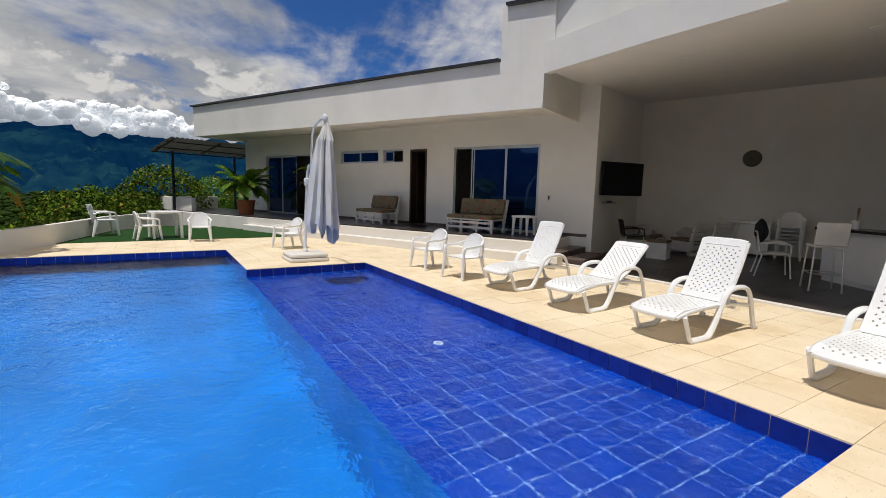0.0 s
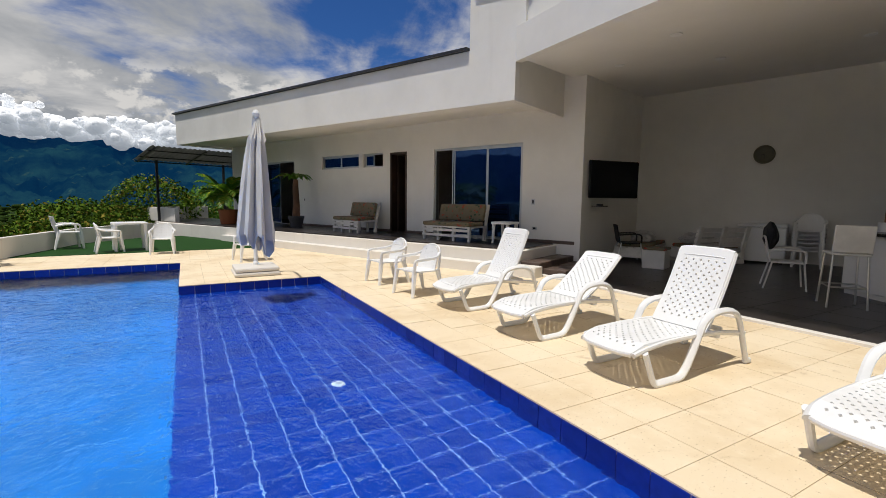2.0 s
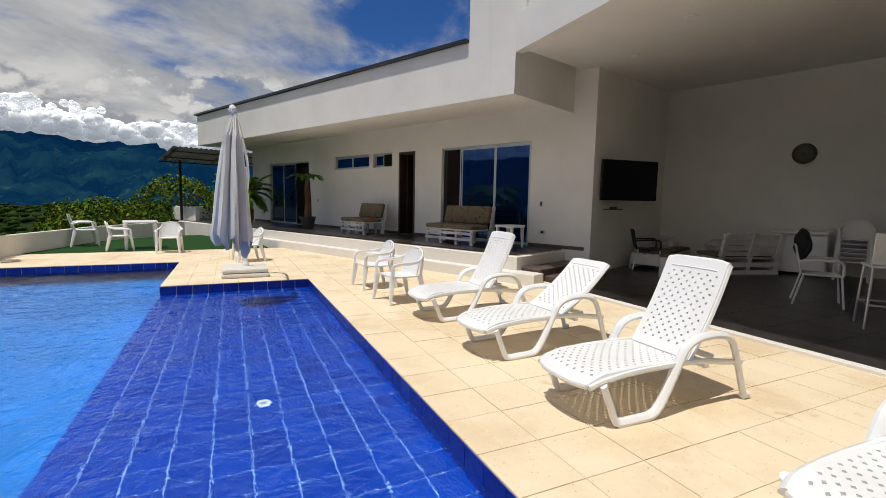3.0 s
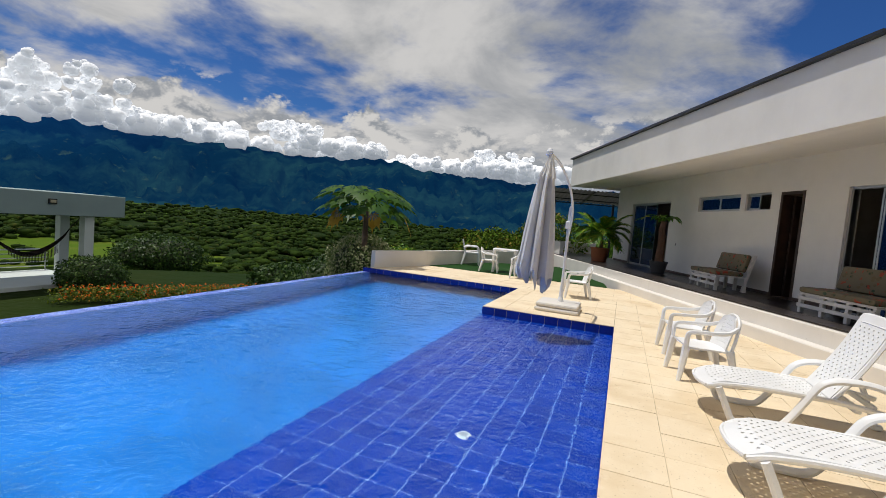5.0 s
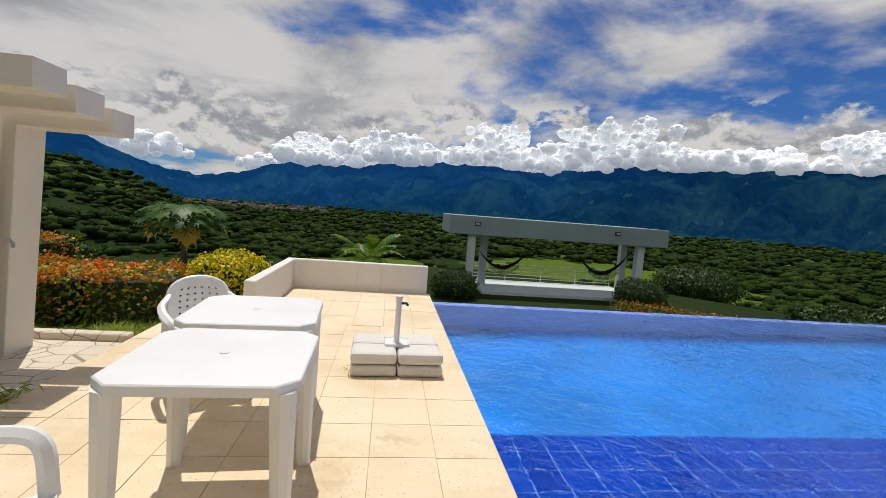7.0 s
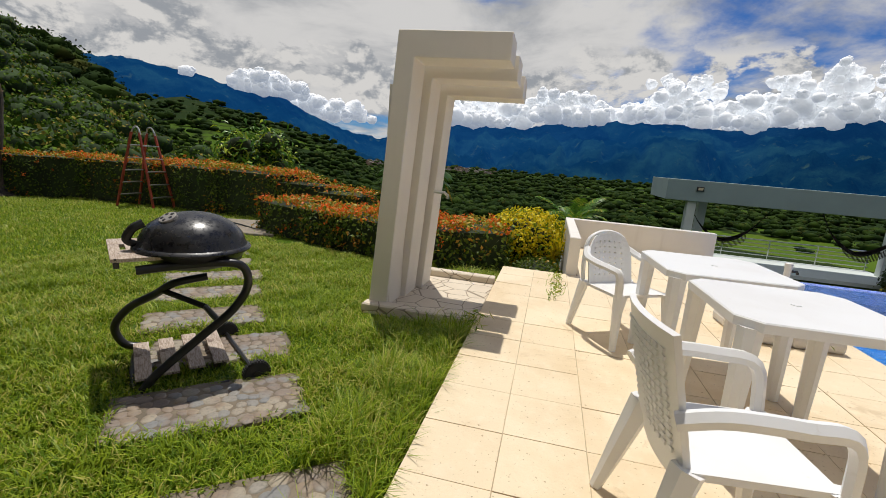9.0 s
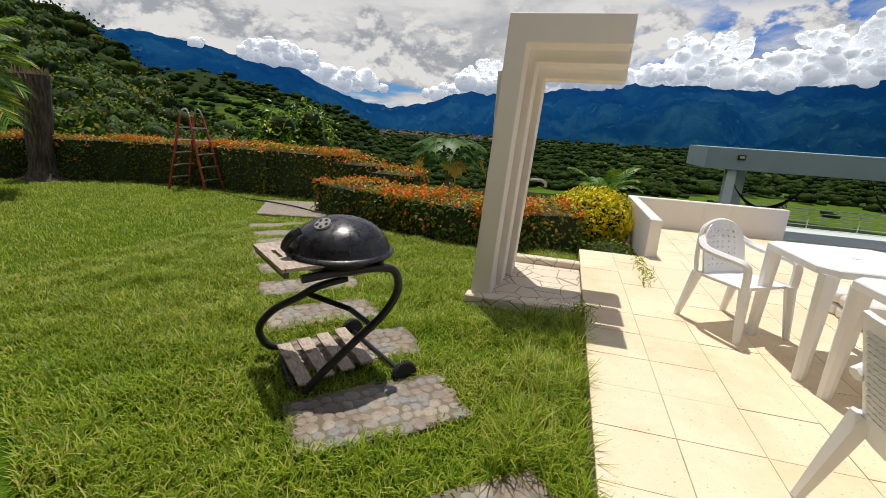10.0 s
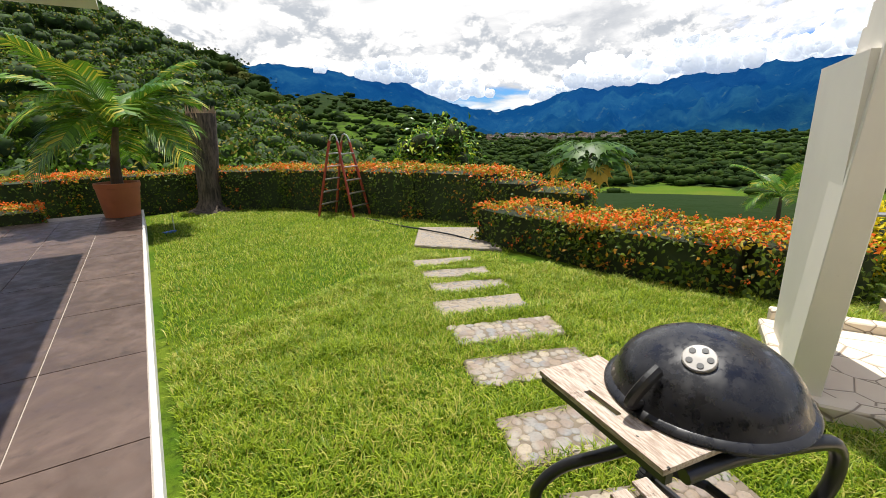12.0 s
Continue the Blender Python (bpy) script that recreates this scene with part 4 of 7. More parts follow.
def lounger(m, tilt, label):
    """Foot end at the origin, head towards +x."""
    t = thing("sun_lounger", m, label, "sun lounger", "sun loungers by the pool")
    w = 0.262

    def seat(u, v):
        x = u * 0.92
        a = 2 * v - 1
        narrow = 1 - 0.10 * max(0, 0.2 - u) / 0.2
        x += 0.05 * a * a * (1 - u)
        dip = 0.05 * max(0, 0.14 - u) / 0.14
        return (x, a * w * narrow, 0.318 + 0.022 * math.sin(u * 3.0) - dip), (0, 0, 1)

    part("seat", perforated(bmesh.new(), 26, 15, seat, 0.020, 0.66, lambda i, j: (i + j) % 2 == 0 or j in (0, 14) or i < 2 or i > 24), PLASTIC, t)
    ca, sa = math.cos(radians(tilt)), math.sin(radians(tilt))

    def back(u, v):
        a = 2 * v - 1
        ln = u * 0.74 - 0.018 * abs(a) ** 6 * u
        bow = 0.022 * math.sin(u * math.pi)
        return (0.90 + ln * ca + bow * sa, a * (w - 0.018), 0.335 + ln * sa - bow * ca), (-sa, 0, ca)

    bk = part("backrest", perforated(bmesh.new(), 22, 14, back, 0.020, 0.66, lambda i, j: (i + j) % 2 == 0 or j in (0, 13) or i < 2 or i > 18), PLASTIC, t)
    for sgn in (1, -1):
        bm = tube(bmesh.new(), [Vector(back(q / 8, 0.5 + 0.5 * sgn)[0]) - Vector((-sa, 0, ca)) * 0.012 for q in range(9)], 0.021, 6, flat=0.7)
        part("back_edge", bm, PLASTIC, bk, smooth=True)
    head = [Vector(back(1.0, q / 8)[0]) - Vector((-sa, 0, ca)) * 0.010 for q in range(9)]
    part("head_rail", tube(bmesh.new(), head, 0.021, 6, flat=0.8), PLASTIC, bk, smooth=True)
    ridge = [Vector(back(0.90, 0.12 + 0.76 * q / 6)[0]) + Vector((-sa, 0, ca)) * 0.010 for q in range(7)]
    part("moulded_ridge", tube(bmesh.new(), ridge, 0.006, 6), PLASTIC, bk)
    for sgn in (1, -1):
        y = sgn * (w + 0.010)
        rail = [(0.055, y * 0.93, 0.262), (0.16, y, 0.30), (0.4, y, 0.325), (0.7, y, 0.330), (1.0, y, 0.322), (1.40, y, 0.268)]
        part("side_rail", tube(bmesh.new(), curve_points(rail, 4), 0.030, 8, flat=0.6), PLASTIC, t, smooth=True)
        y = sgn * (w + 0.030)
        leg = [(0.13, 0.285), (0.19, 0.15), (0.235, 0.050), (0.275, 0.024), (0.40, 0.024), (0.52, 0.028), (0.585, 0.060), (0.66, 0.17), (0.76, 0.36), (0.815, 0.445), (0.90, 0.490), (1.03, 0.505), (1.16, 0.495), (1.25, 0.455), (1.31, 0.36), (1.40, 0.12), (1.44, 0.024)]
        bm = tube(bmesh.new(), curve_points([(x, y, z) for x, z in leg], 3), 0.023, 8, flat=1.35)
        part("leg_and_arm", bm, PLASTIC, t, smooth=True)
        part("foot_pad", boxed(1.41, 1.49, y - 0.024, y + 0.024, 0.0, 0.05, 0.012), PLASTIC, t)
    foot = [(0.055, -w * 0.88, 0.262), (0.012, -w * 0.5, 0.264), (0.0, 0, 0.266), (0.012, w * 0.5, 0.264), (0.055, w * 0.88, 0.262)]
    part("foot_rail", tube(bmesh.new(), curve_points(foot, 4), 0.026, 8, flat=0.6), PLASTIC, t, smooth=True)
    part("rear_bar", boxed(1.05, 1.10, -w, w, 0.26, 0.31, 0.008), PLASTIC, t)
    part("back_prop", boxed(1.18, 1.21, -w * 0.8, w * 0.8, 0.29, 0.33, 0.006), PLASTIC, t)
    return t


lounger(pose(4.89, 5.13, 0, 0, 0, 1), 63, "white plastic sun lounger with raised perforated back")
lounger(pose(4.88, 3.77, 0, 0, 0, 2), 38, "white plastic sun lounger with half reclined perforated back")
lounger(pose(4.88, 2.51, 0, 0, 0, -2), 62, "white plastic sun lounger with steep perforated back")
lounger(pose(4.86, 0.93, 0, 0, 0, -3), 58, "white plastic sun lounger beside the pool corner")


def armchair_parts(t, holes):
    def seat(u, v):
        x, y = (u - 0.5) * 0.44, (v - 0.5) * (0.46 + 0.04 * (u))
        return (x, y, 0.42 - 0.025 * math.sin(u * math.pi) * math.sin(v * math.pi) + 0.01 * u), (0, 0, 1)

    part("seat", perforated(bmesh.new(), 6, 6, seat, 0.022, 0.3, lambda i, j: True), PLASTIC, t, smooth=True)

    def back(u, v):
        a = (v - 0.5) * 2
        h = u * 0.43
        wide = 0.215 * (1 - 0.30 * max(0, u - 0.55) ** 2 / 0.2)
        return (-0.21 - 0.09 * u + 0.05 * a * a, a * wide, 0.42 + h * (1 - 0.07 * a * a)), (0.97, 0, 0.2)

    part("backrest", perforated(bmesh.new(), 9, 8, back, 0.016, 0.42, lambda i, j: (not holes) or j in (0, 7) or i in (0, 8)), PLASTIC, t)
    bm = bmesh.new()
    rim = curve_points([(-0.215, -0.235, 0.43), (-0.25, -0.225, 0.62), (-0.285, -0.17, 0.80), (-0.30, 0, 0.86), (-0.285, 0.17, 0.80), (-0.25, 0.225, 0.62), (-0.215, 0.235, 0.43)], 5)
    tube(bm, rim, 0.022, 6, flat=0.8)
    part("back_rim", bm, PLASTIC, t, smooth=True)
    for sgn in (1, -1):
        bm = bmesh.new()
        arm = curve_points([(-0.26, sgn * 0.20, 0.72), (-0.16, sgn * 0.262, 0.665), (0.0, sgn * 0.275, 0.645), (0.16, sgn * 0.268, 0.635), (0.225, sgn * 0.25, 0.60), (0.235, sgn * 0.24, 0.43)], 5)
        tube(bm, arm, 0.024, 6, flat=1.3)
        part("armrest", bm, PLASTIC, t, smooth=True)
        for fx, tx in ((0.225, 0.275), (-0.205, -0.30)):
            bm = bmesh.new()
            tube(bm, [(fx, sgn * 0.225, 0.44), ((fx + tx) / 2, sgn * 0.24, 0.22), (tx, sgn * 0.255, 0.0)], [0.042, 0.034, 0.024], 6)
            part("leg", bm, PLASTIC, t)


def armchair(m, label, holes=True, group="white garden chairs"):
    t = thing("garden_armchair", m, label, "chair", group)
    armchair_parts(t, holes)
    return t


pool_chair = armchair(pose(5.03, 7.22, 0, 0, 0, 186), "white plastic garden armchair with perforated back")
for piece_ in pool_chair.children:
    piece_.data.transform(Matrix.Diagonal((0.97, 0.97, 0.84, 1)))
for x, y, a in ((5.07, 6.12, 190), (3.30, 11.05, 195), (1.58, 13.25, 268), (0.42, 14.05, 12)):
    copy_thing(pool_chair, pose(x, y, 0.012 if y > 12 else 0, 0, 0, a))
near_chair = armchair(pose(1.74, -1.32, 0, 0, 0, 32), "white plastic armchair with round woven-look back", True)
for piece_ in near_chair.children:
    piece_.data.transform(Matrix.Diagonal((0.96, 0.96, 0.91, 1)))


def square_chair(m):
    t = thing("garden_chair", m, "white plastic chair with tall square ribbed back", "chair", "white garden chairs")

    def seat(u, v):
        return ((u - 0.5) * 0.46, (v - 0.5) * 0.48, 0.43 - 0.02 * math.sin(u * math.pi) * math.sin(v * math.pi)), (0, 0, 1)

    part("seat", perforated(bmesh.new(), 6, 6, seat, 0.025, 0.3, lambda i, j: True), PLASTIC, t, smooth=True)

    def back(u, v):
        a = (v - 0.5) * 2
        return (-0.22 - 0.13 * u + 0.03 * a * a, a * (0.215 + 0.015 * u), 0.36 + u * 0.50), (0.96, 0, 0.27)

    part("backrest", perforated(bmesh.new(), 6, 6, back, 0.022, 0.3, lambda i, j: True), PLASTIC, t, smooth=True)
    bm = bmesh.new()
    for i in range(14):
        for j in range(9):
            u, v = 0.22 + i * 0.05, 0.14 + j * 0.09
            p, n_ = back(u, v)
            q = Vector(p) - Vector(n_) * 0.012
            box(bm, q.x - 0.004, q.x + 0.003, q.y - 0.016, q.y + 0.016, q.z - 0.007, q.z + 0.007)
            q = Vector(p) + Vector(n_) * 0.012
            box(bm, q.x - 0.003, q.x + 0.004, q.y - 0.016, q.y + 0.016, q.z - 0.007, q.z + 0.007)
    part("weave_relief", bm, PLASTIC, t)
    for sgn in (1, -1):
        bm = bmesh.new()
        arm = curve_points([(-0.28, sgn * 0.235, 0.60), (-0.15, sgn * 0.27, 0.645), (0.05, sgn * 0.275, 0.645), (0.2, sgn * 0.262, 0.62), (0.235, sgn * 0.25, 0.43)], 5)
        tube(bm, arm, 0.024, 6, flat=1.3)
        part("armrest", bm, PLASTIC, t, smooth=True)
        for fx, tx in ((0.225, 0.27), (-0.21, -0.33)):
            bm = bmesh.new()
            tube(bm, [(fx, sgn * 0.22, 0.44), ((fx + tx) / 2, sgn * 0.24, 0.22), (tx, sgn * 0.26, 0.0)], [0.055, 0.042, 0.026], 6, flat=0.8)
            part("leg", bm, PLASTIC, t)
    return t


deck_chair = square_chair(pose(3.82, -1.29, 0, 0, 0, 97))
for piece_ in deck_chair.children:
    piece_.data.transform(Matrix.Diagonal((0.95, 0.92, 0.97, 1)))
square_chair(pose(-0.62, 15.4, 0.012, 0, 0, 20))


def cut_square(h, c):
    return [(-h + c, -h), (h - c, -h), (h, -h + c), (h, h - c), (h - c, h), (-h + c, h), (-h, h - c), (-h, -h + c)]


def plastic_table(m, label, half=0.38, top=0.72, leg=0.036):
    t = thing("plastic_table", m, label, "table", "white plastic tables")
    bm = prism(bmesh.new(), cut_square(half, half * 0.22), top - 0.045, top, 0.006)
    part("tabletop", bm, PLASTIC, t)
    part("parasol_plug", lathe(bmesh.new(), [(0.022, top - 0.001), (0.022, top + 0.003), (0.012, top + 0.005)], 14), PLASTIC, t)
    for sx_ in (1, -1):
        for sy_ in (1, -1):
            bm = bmesh.new()
            q = half - 0.065
            tube(bm, [(sx_ * q, sy_ * q, top - 0.04), (sx_ * (q + 0.012), sy_ * (q + 0.012), 0)], [leg * 1.5, leg], 8)
            part("leg", bm, PLASTIC, t)
    return t


plastic_table(pose(2.99, -0.77, 0, 0, 0, 2), "white square plastic table with cut corners")
plastic_table(pose(2.14, -0.86, 0, 0, 0, 4), "white square plastic table with cut corners")
plastic_table(pose(0.82, 14.35, 0.012, 0, 0, 10), "white square plastic table on the turf")
fx, fy = fpt(0.05, 0.62)
plastic_table(pose(fx, fy, TERRACE_Z, 0, 0, 20), "small white plastic side table on the terrace", 0.24, 0.46, 0.026)

# folded cantilever umbrella
CANVAS = plain("grey_white_canvas", (0.74, 0.72, 0.68), 0.9, var=0.12, scale=8, bump=0.25, dist=0.01)
CONCRETE = wall_paint("stained_white_concrete", (0.72, 0.68, 0.62), (0.30, 0.24, 0.17), 0.5)
u = thing("cantilever_umbrella", pose(3.2, 9.1, 0), "folded grey-white cantilever umbrella on a white base", "umbrella")
bm = bmesh.new()
box(bm, -0.40, 0.37, -0.42, 0.34, 0.0, 0.075, 0.03, seg=2)
box(bm, -0.385, 0.355, -0.405, 0.325, 0.08, 0.155, 0.03, seg=2)
part("base_plate", bm, CONCRETE, u)
part("mast", tube(bmesh.new(), curve_points([(0, 0, 0.15), (0.01, -0.03, 0.9), (0.02, -0.12, 1.65), (0.04, -0.2, 1.9)], 6), 0.026, 10), PLASTIC, u)
part("collar", lathe(bmesh.new(), [(0.05, 0.15), (0.05, 0.2), (0.035, 0.24), (0.034, 0.44), (0.03, 0.45)], 12), PLASTIC, u)
part("arm", tube(bmesh.new(), curve_points([(0.01, -0.08, 1.25), (0.07, -0.2, 1.75), (0.03, -0.4, 2.15), (-0.08, -0.9, 2.48), (-0.15, -1.6, 2.58), (-0.16, -1.84, 2.56)], 7), 0.022, 8), PLASTIC, u)
cb = part("crank_box", boxed(-0.03, 0.05, -0.17, -0.06, 1.50, 1.64, 0.012), PLASTIC, u)
part("crank_handle", tube(bmesh.new(), [(-0.03, -0.11, 1.56), (-0.11, -0.11, 1.56), (-0.12, -0.11, 1.47)], 0.01, 6), BLACK, cb)
part("hub", lathe(bmesh.new(), [(0.03, 0), (0.05, 0.03), (0.05, 0.07), (0.03, 0.11), (0.012, 0.12)], 12, pose(-0.16, -1.86, 2.52)), PLASTIC, u)
bm = bmesh.new()
cx, cy = -0.13, -1.86
rings = []
folds = 48
rngu = np.random.default_rng(12)
ph = rngu.uniform(0, 6.28, 8)
levels = [(0.03, 2.53), (0.06, 2.44), (0.10, 2.30), (0.125, 2.22), (0.11, 2.18), (0.135, 2.0), (0.17, 1.7), (0.20, 1.4), (0.225, 1.1), (0.25, 0.88)]
for k, (r, z) in enumerate(levels):
    ring = []
    for j in range(folds):
        a = 2 * math.pi * j / folds
        amp = 0.36 * min(1, k / 4)
        q = r * (1 + amp * math.sin(8 * a + 0.5 * math.sin(3 * a + ph[0])) + 0.12 * math.sin(19 * a + k * 0.4))
        ring.append(bm.verts.new((cx + q * math.cos(a) * 0.85 - 0.01 * k, cy + q * math.sin(a) * 1.1, z)))
    rings.append(ring)
ring = []
for j in range(folds):
    a = 2 * math.pi * j / folds
    q = 0.255 * (1 + 0.36 * math.sin(8 * a + 0.5 * math.sin(3 * a + ph[0])))
    ring.append(bm.verts.new((cx + q * math.cos(a) * 0.8 - 0.09, cy + q * math.sin(a), 0.74 + 0.13 * math.sin(8 * a + 1.2) - 0.10 * math.cos(a))))
rings.append(ring)
for a, b in zip(rings, rings[1:]):
    for j in range(folds):
        bm.faces.new((a[j], b[j], b[(j + 1) % folds], a[(j + 1) % folds]))
part("canopy", bm, CANVAS, u, "closed hanging canvas in loose folds", smooth=True)

# concrete parasol foot with a steel sleeve
pb = thing("parasol_base", pose(1.07, 0.06, 0, 0, 0, 2), "white block parasol base with an empty upright sleeve", "parasol base")
for sx_ in (-1, 1):
    for sy_ in (-1, 1):
        x0, x1 = sorted((sx_ * 0.004, sx_ * 0.31))
        y0, y1 = sorted((sy_ * 0.004, sy_ * 0.39))
        bm = boxed(x0, x1, y0, y1, 0.0, 0.098, 0.03, seg=2)
        part("block", bm, CONCRETE, pb)
        bm = boxed(x0, x1, y0, y1, 0.104, 0.205, 0.035, seg=2)
        part("block", bm, CONCRETE, pb)
part("foot_plate", boxed(-0.11, 0.11, -0.11, 0.11, 0.205, 0.218, 0.02), PLASTIC, pb)
part("sleeve", lathe(bmesh.new(), [(0.028, 0.215), (0.026, 0.25), (0.026, 0.60), (0.031, 0.60), (0.031, 0.635), (0.022, 0.64)], 14), PLASTIC, pb)
part("clamp_knob", tube(bmesh.new(), [(0, 0.02, 0.57), (0, 0.07, 0.57), (0, 0.08, 0.55)], 0.012, 8), BLACK, pb)

# ---- shower arch ----
t = thing("shower_arch", pose(0, 0, 0), "white stepped concrete arch of the garden shower", "shower arch")
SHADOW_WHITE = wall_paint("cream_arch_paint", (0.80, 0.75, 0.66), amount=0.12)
for n_, (x0, x1) in enumerate(((1.53, 1.84), (1.16, 1.48), (0.80, 1.11))):
    k_, d_ = 0.055 * n_, 0.085 * n_
    pts = [(-3.37 + k_, -0.06), (-3.21 + k_, -0.06), (-3.10 + k_, 2.00 - d_), (-2.36 + 0.03 * n_, 2.00 - d_), (-2.36 + 0.03 * n_, 2.20 - d_), (-3.24 + k_, 2.20 - d_)]
    bm = bmesh.new()
    a = [bm.verts.new((x1, y, z)) for y, z in pts]
    b = [bm.verts.new((x0, y, z)) for y, z in pts]
    bm.faces.new(a)
    bm.faces.new(b[::-1])
    for k in range(6):
        bm.faces.new((a[k], b[k], b[(k + 1) % 6], a[(k + 1) % 6]))
    bmesh.ops.recalc_face_normals(bm, faces=bm.faces)
    bmesh.ops.bevel(bm, geom=bm.edges[:], offset=0.006, segments=1, affect="EDGES")
    part("arch_step", bm, SHADOW_WHITE, t)
part("back_web", boxed(0.82, 1.80, -3.30, -3.20, -0.06, 1.80), SHADOW_WHITE, t)
part("tap", tube(bmesh.new(), [(1.3, -3.0, 0.95), (1.3, -2.90, 0.95), (1.33, -2.86, 0.93), (1.33, -2.86, 0.90)], 0.014, 8), CHROME, t, "small steel garden tap")
part("shower_head", lathe(bmesh.new(), [(0.012, 0.06), (0.012, 0.02), (0.03, 0.0)], 10, pose(1.0, -2.68, 1.84)), CHROME, t, "small steel shower head")
bm = bmesh.new()
prism(bm, [(0.62, -3.37), (1.80, -3.37), (1.80, -2.425), (0.62, -2.425)], -0.6, -0.030, 0.012)
structure("shower_base", bm, FLAG, "flagstone floor of the garden shower", "shower floor")
bm = boxed(0.50, 0.62, -3.3, -2.43, -0.6, 0.04, 0.01)
box(bm, 1.802, 1.93, -3.40, -2.43, -0.6, 0.006, 0.012)
structure("shower_kerb", bm, FLAG, "low flagstone kerbs round the shower floor", "kerb")


# ---- barbecue ----
g = thing("kettle_barbecue", pose(3.25, -3.87, 0), "black kettle barbecue on a curved tube trolley with worn boards", "barbecue")
ENAMEL = STEEL_DARK


def lid_enamel():
    k = Mat("scuffed_black_enamel", 0.26)
    chips = k.noise(90, 3, 0.6)
    where = k.noise(9, 4, 0.6)
    both = k.math("MULTIPLY", k.ramp(chips, 0.66, 0.70), k.ramp(where, 0.62, 0.70))
    col = k.mix(k.ramp(k.noise(14, 6, 0.7), 0.45, 0.75), (0.010, 0.010, 0.012), (0.028, 0.027, 0.028))
    k.color(k.mix(both, col, (0.42, 0.42, 0.42)))
    k.rough(k.ramp(k.noise(24, 6, 0.7), 0.35, 0.7, 0.20, 0.48))
    return k.bump(k.noise(30, 4), 0.06, 0.004).m


LID_ENAMEL = lid_enamel()
VENT_STEEL = plain("dull_vent_steel", (0.40, 0.37, 0.33), 0.4, var=0.25)
prof = [(0.276, 0.650), (0.294, 0.654), (0.298, 0.662), (0.292, 0.671), (0.277, 0.678)] + [(0.27 * math.cos(q), 0.675 + 0.18 * math.sin(q)) for q in (0.12 * k for k in range(1, 13))] + [(0.02, 0.856)]
lid = part("lid", lathe(bmesh.new(), prof, 56), LID_ENAMEL, g, "domed black enamel lid", smooth=True)
bowl = [(0.0, 0.535), (0.10, 0.54), (0.18, 0.56), (0.24, 0.60), (0.268, 0.64), (0.275, 0.652)]
part("bowl", lathe(bmesh.new(), bowl, 40), ENAMEL, g, smooth=True)
vx, vy, vz = 0.14, -0.03, 0.826
vm = Matrix.Translation((vx, vy, vz)) @ Vector((0.5, -0.12, 0.83)).to_track_quat("Z", "Y").to_matrix().to_4x4()
vent = part("vent", lathe(bmesh.new(), [(0.046, -0.014), (0.046, 0.010), (0.043, 0.013), (0.0, 0.014)], 24, vm), VENT_STEEL, lid, "round steel air vent")
for k in range(5):
    a = 2 * math.pi * k / 5
    part("vent_hole", lathe(bmesh.new(), [(0.0095, 0.010), (0.0095, 0.0155), (0.0, 0.0156)], 10, vm @ pose(0.028 * math.cos(a), 0.028 * math.sin(a), 0)), BLACK, vent)
part("lid_handle", tube(bmesh.new(), curve_points([(0.21, -0.17, 0.68), (0.25, -0.19, 0.71), (0.24, -0.16, 0.77), (0.20, -0.13, 0.80)], 5), 0.014, 8, flat=1.6), BLACK, lid)


bm = tube(bmesh.new(), curve_points([(0.36, -0.05, -0.10), (0.30, 0.02, 0.02), (0.16, 0.17, 0.20), (0.06, 0.29, 0.34), (0.01, 0.35, 0.47), (0.02, 0.34, 0.58), (0.08, 0.27, 0.615), (0.22, 0.08, 0.60), (0.34, -0.04, 0.585)], 6), 0.023, 10)
part("frame_tube", bm, ENAMEL, g, smooth=True)
bm = tube(bmesh.new(), curve_points([(-0.12, -0.02, 0.45), (0.0, -0.14, 0.42), (0.02, -0.26, 0.34), (0.05, -0.42, 0.24), (0.08, -0.50, 0.12), (0.06, -0.46, 0.01), (0.0, -0.38, -0.02)], 6), 0.023, 10)
part("frame_tube", bm, ENAMEL, g, smooth=True)
bm = tube(bmesh.new(), curve_points([(0.0, -0.38, -0.02), (0.14, -0.3, -0.03), (0.36, -0.05, -0.10), (0.30, 0.1, -0.09), (0.12, 0.32, -0.06)], 6), 0.021, 10)
part("frame_tube", bm, ENAMEL, g, smooth=True)
part("cross_bar", tube(bmesh.new(), [(0.02, -0.20, 0.37), (-0.02, 0.05, 0.30), (0.10, 0.24, 0.28)], 0.017, 8), ENAMEL, g)
part("cross_bar", tube(bmesh.new(), [(-0.12, 0.2, 0.6), (0.08, 0.27, 0.615)], 0.017, 8), ENAMEL, g)
part("axle", tube(bmesh.new(), [(-0.39, -0.11, -0.03), (0.0, 0.39, -0.03)], 0.012, 8), ENAMEL, g)
# side board: corners at the lid's near side
c0, c1, c2 = Vector((0.10, -0.50, 0.635)), Vector((0.43, -0.09, 0.625)), Vector((-0.12, -0.30, 0.635))
ax_, ay_ = (c1 - c0), (c2 - c0) * 1.0
M = Matrix(((ax_.normalized().x, -ax_.normalized().y, 0, c0.x), (ax_.normalized().y, ax_.normalized().x, 0, c0.y), (0, 0, 1, c0.z), (0, 0, 0, 1)))
L = ax_.length
bm = bmesh.new()
gx, gy = (0, 0.17, 0.31, L), (0, 0.05, 0.075, 0.26)
gv = [[bm.verts.new((x, y, 0)) for y in gy] for x in gx]
for i in range(3):
    for j in range(3):
        if (i, j) != (1, 1):
            bm.faces.new((gv[i][j], gv[i + 1][j], gv[i + 1][j + 1], gv[i][j + 1]))
r_ = bmesh.ops.extrude_face_region(bm, geom=bm.faces[:])
bmesh.ops.translate(bm, vec=(0, 0, 0.018), verts=[q for q in r_["geom"] if isinstance(q, bmesh.types.BMVert)])
bmesh.ops.recalc_face_normals(bm, faces=bm.faces)
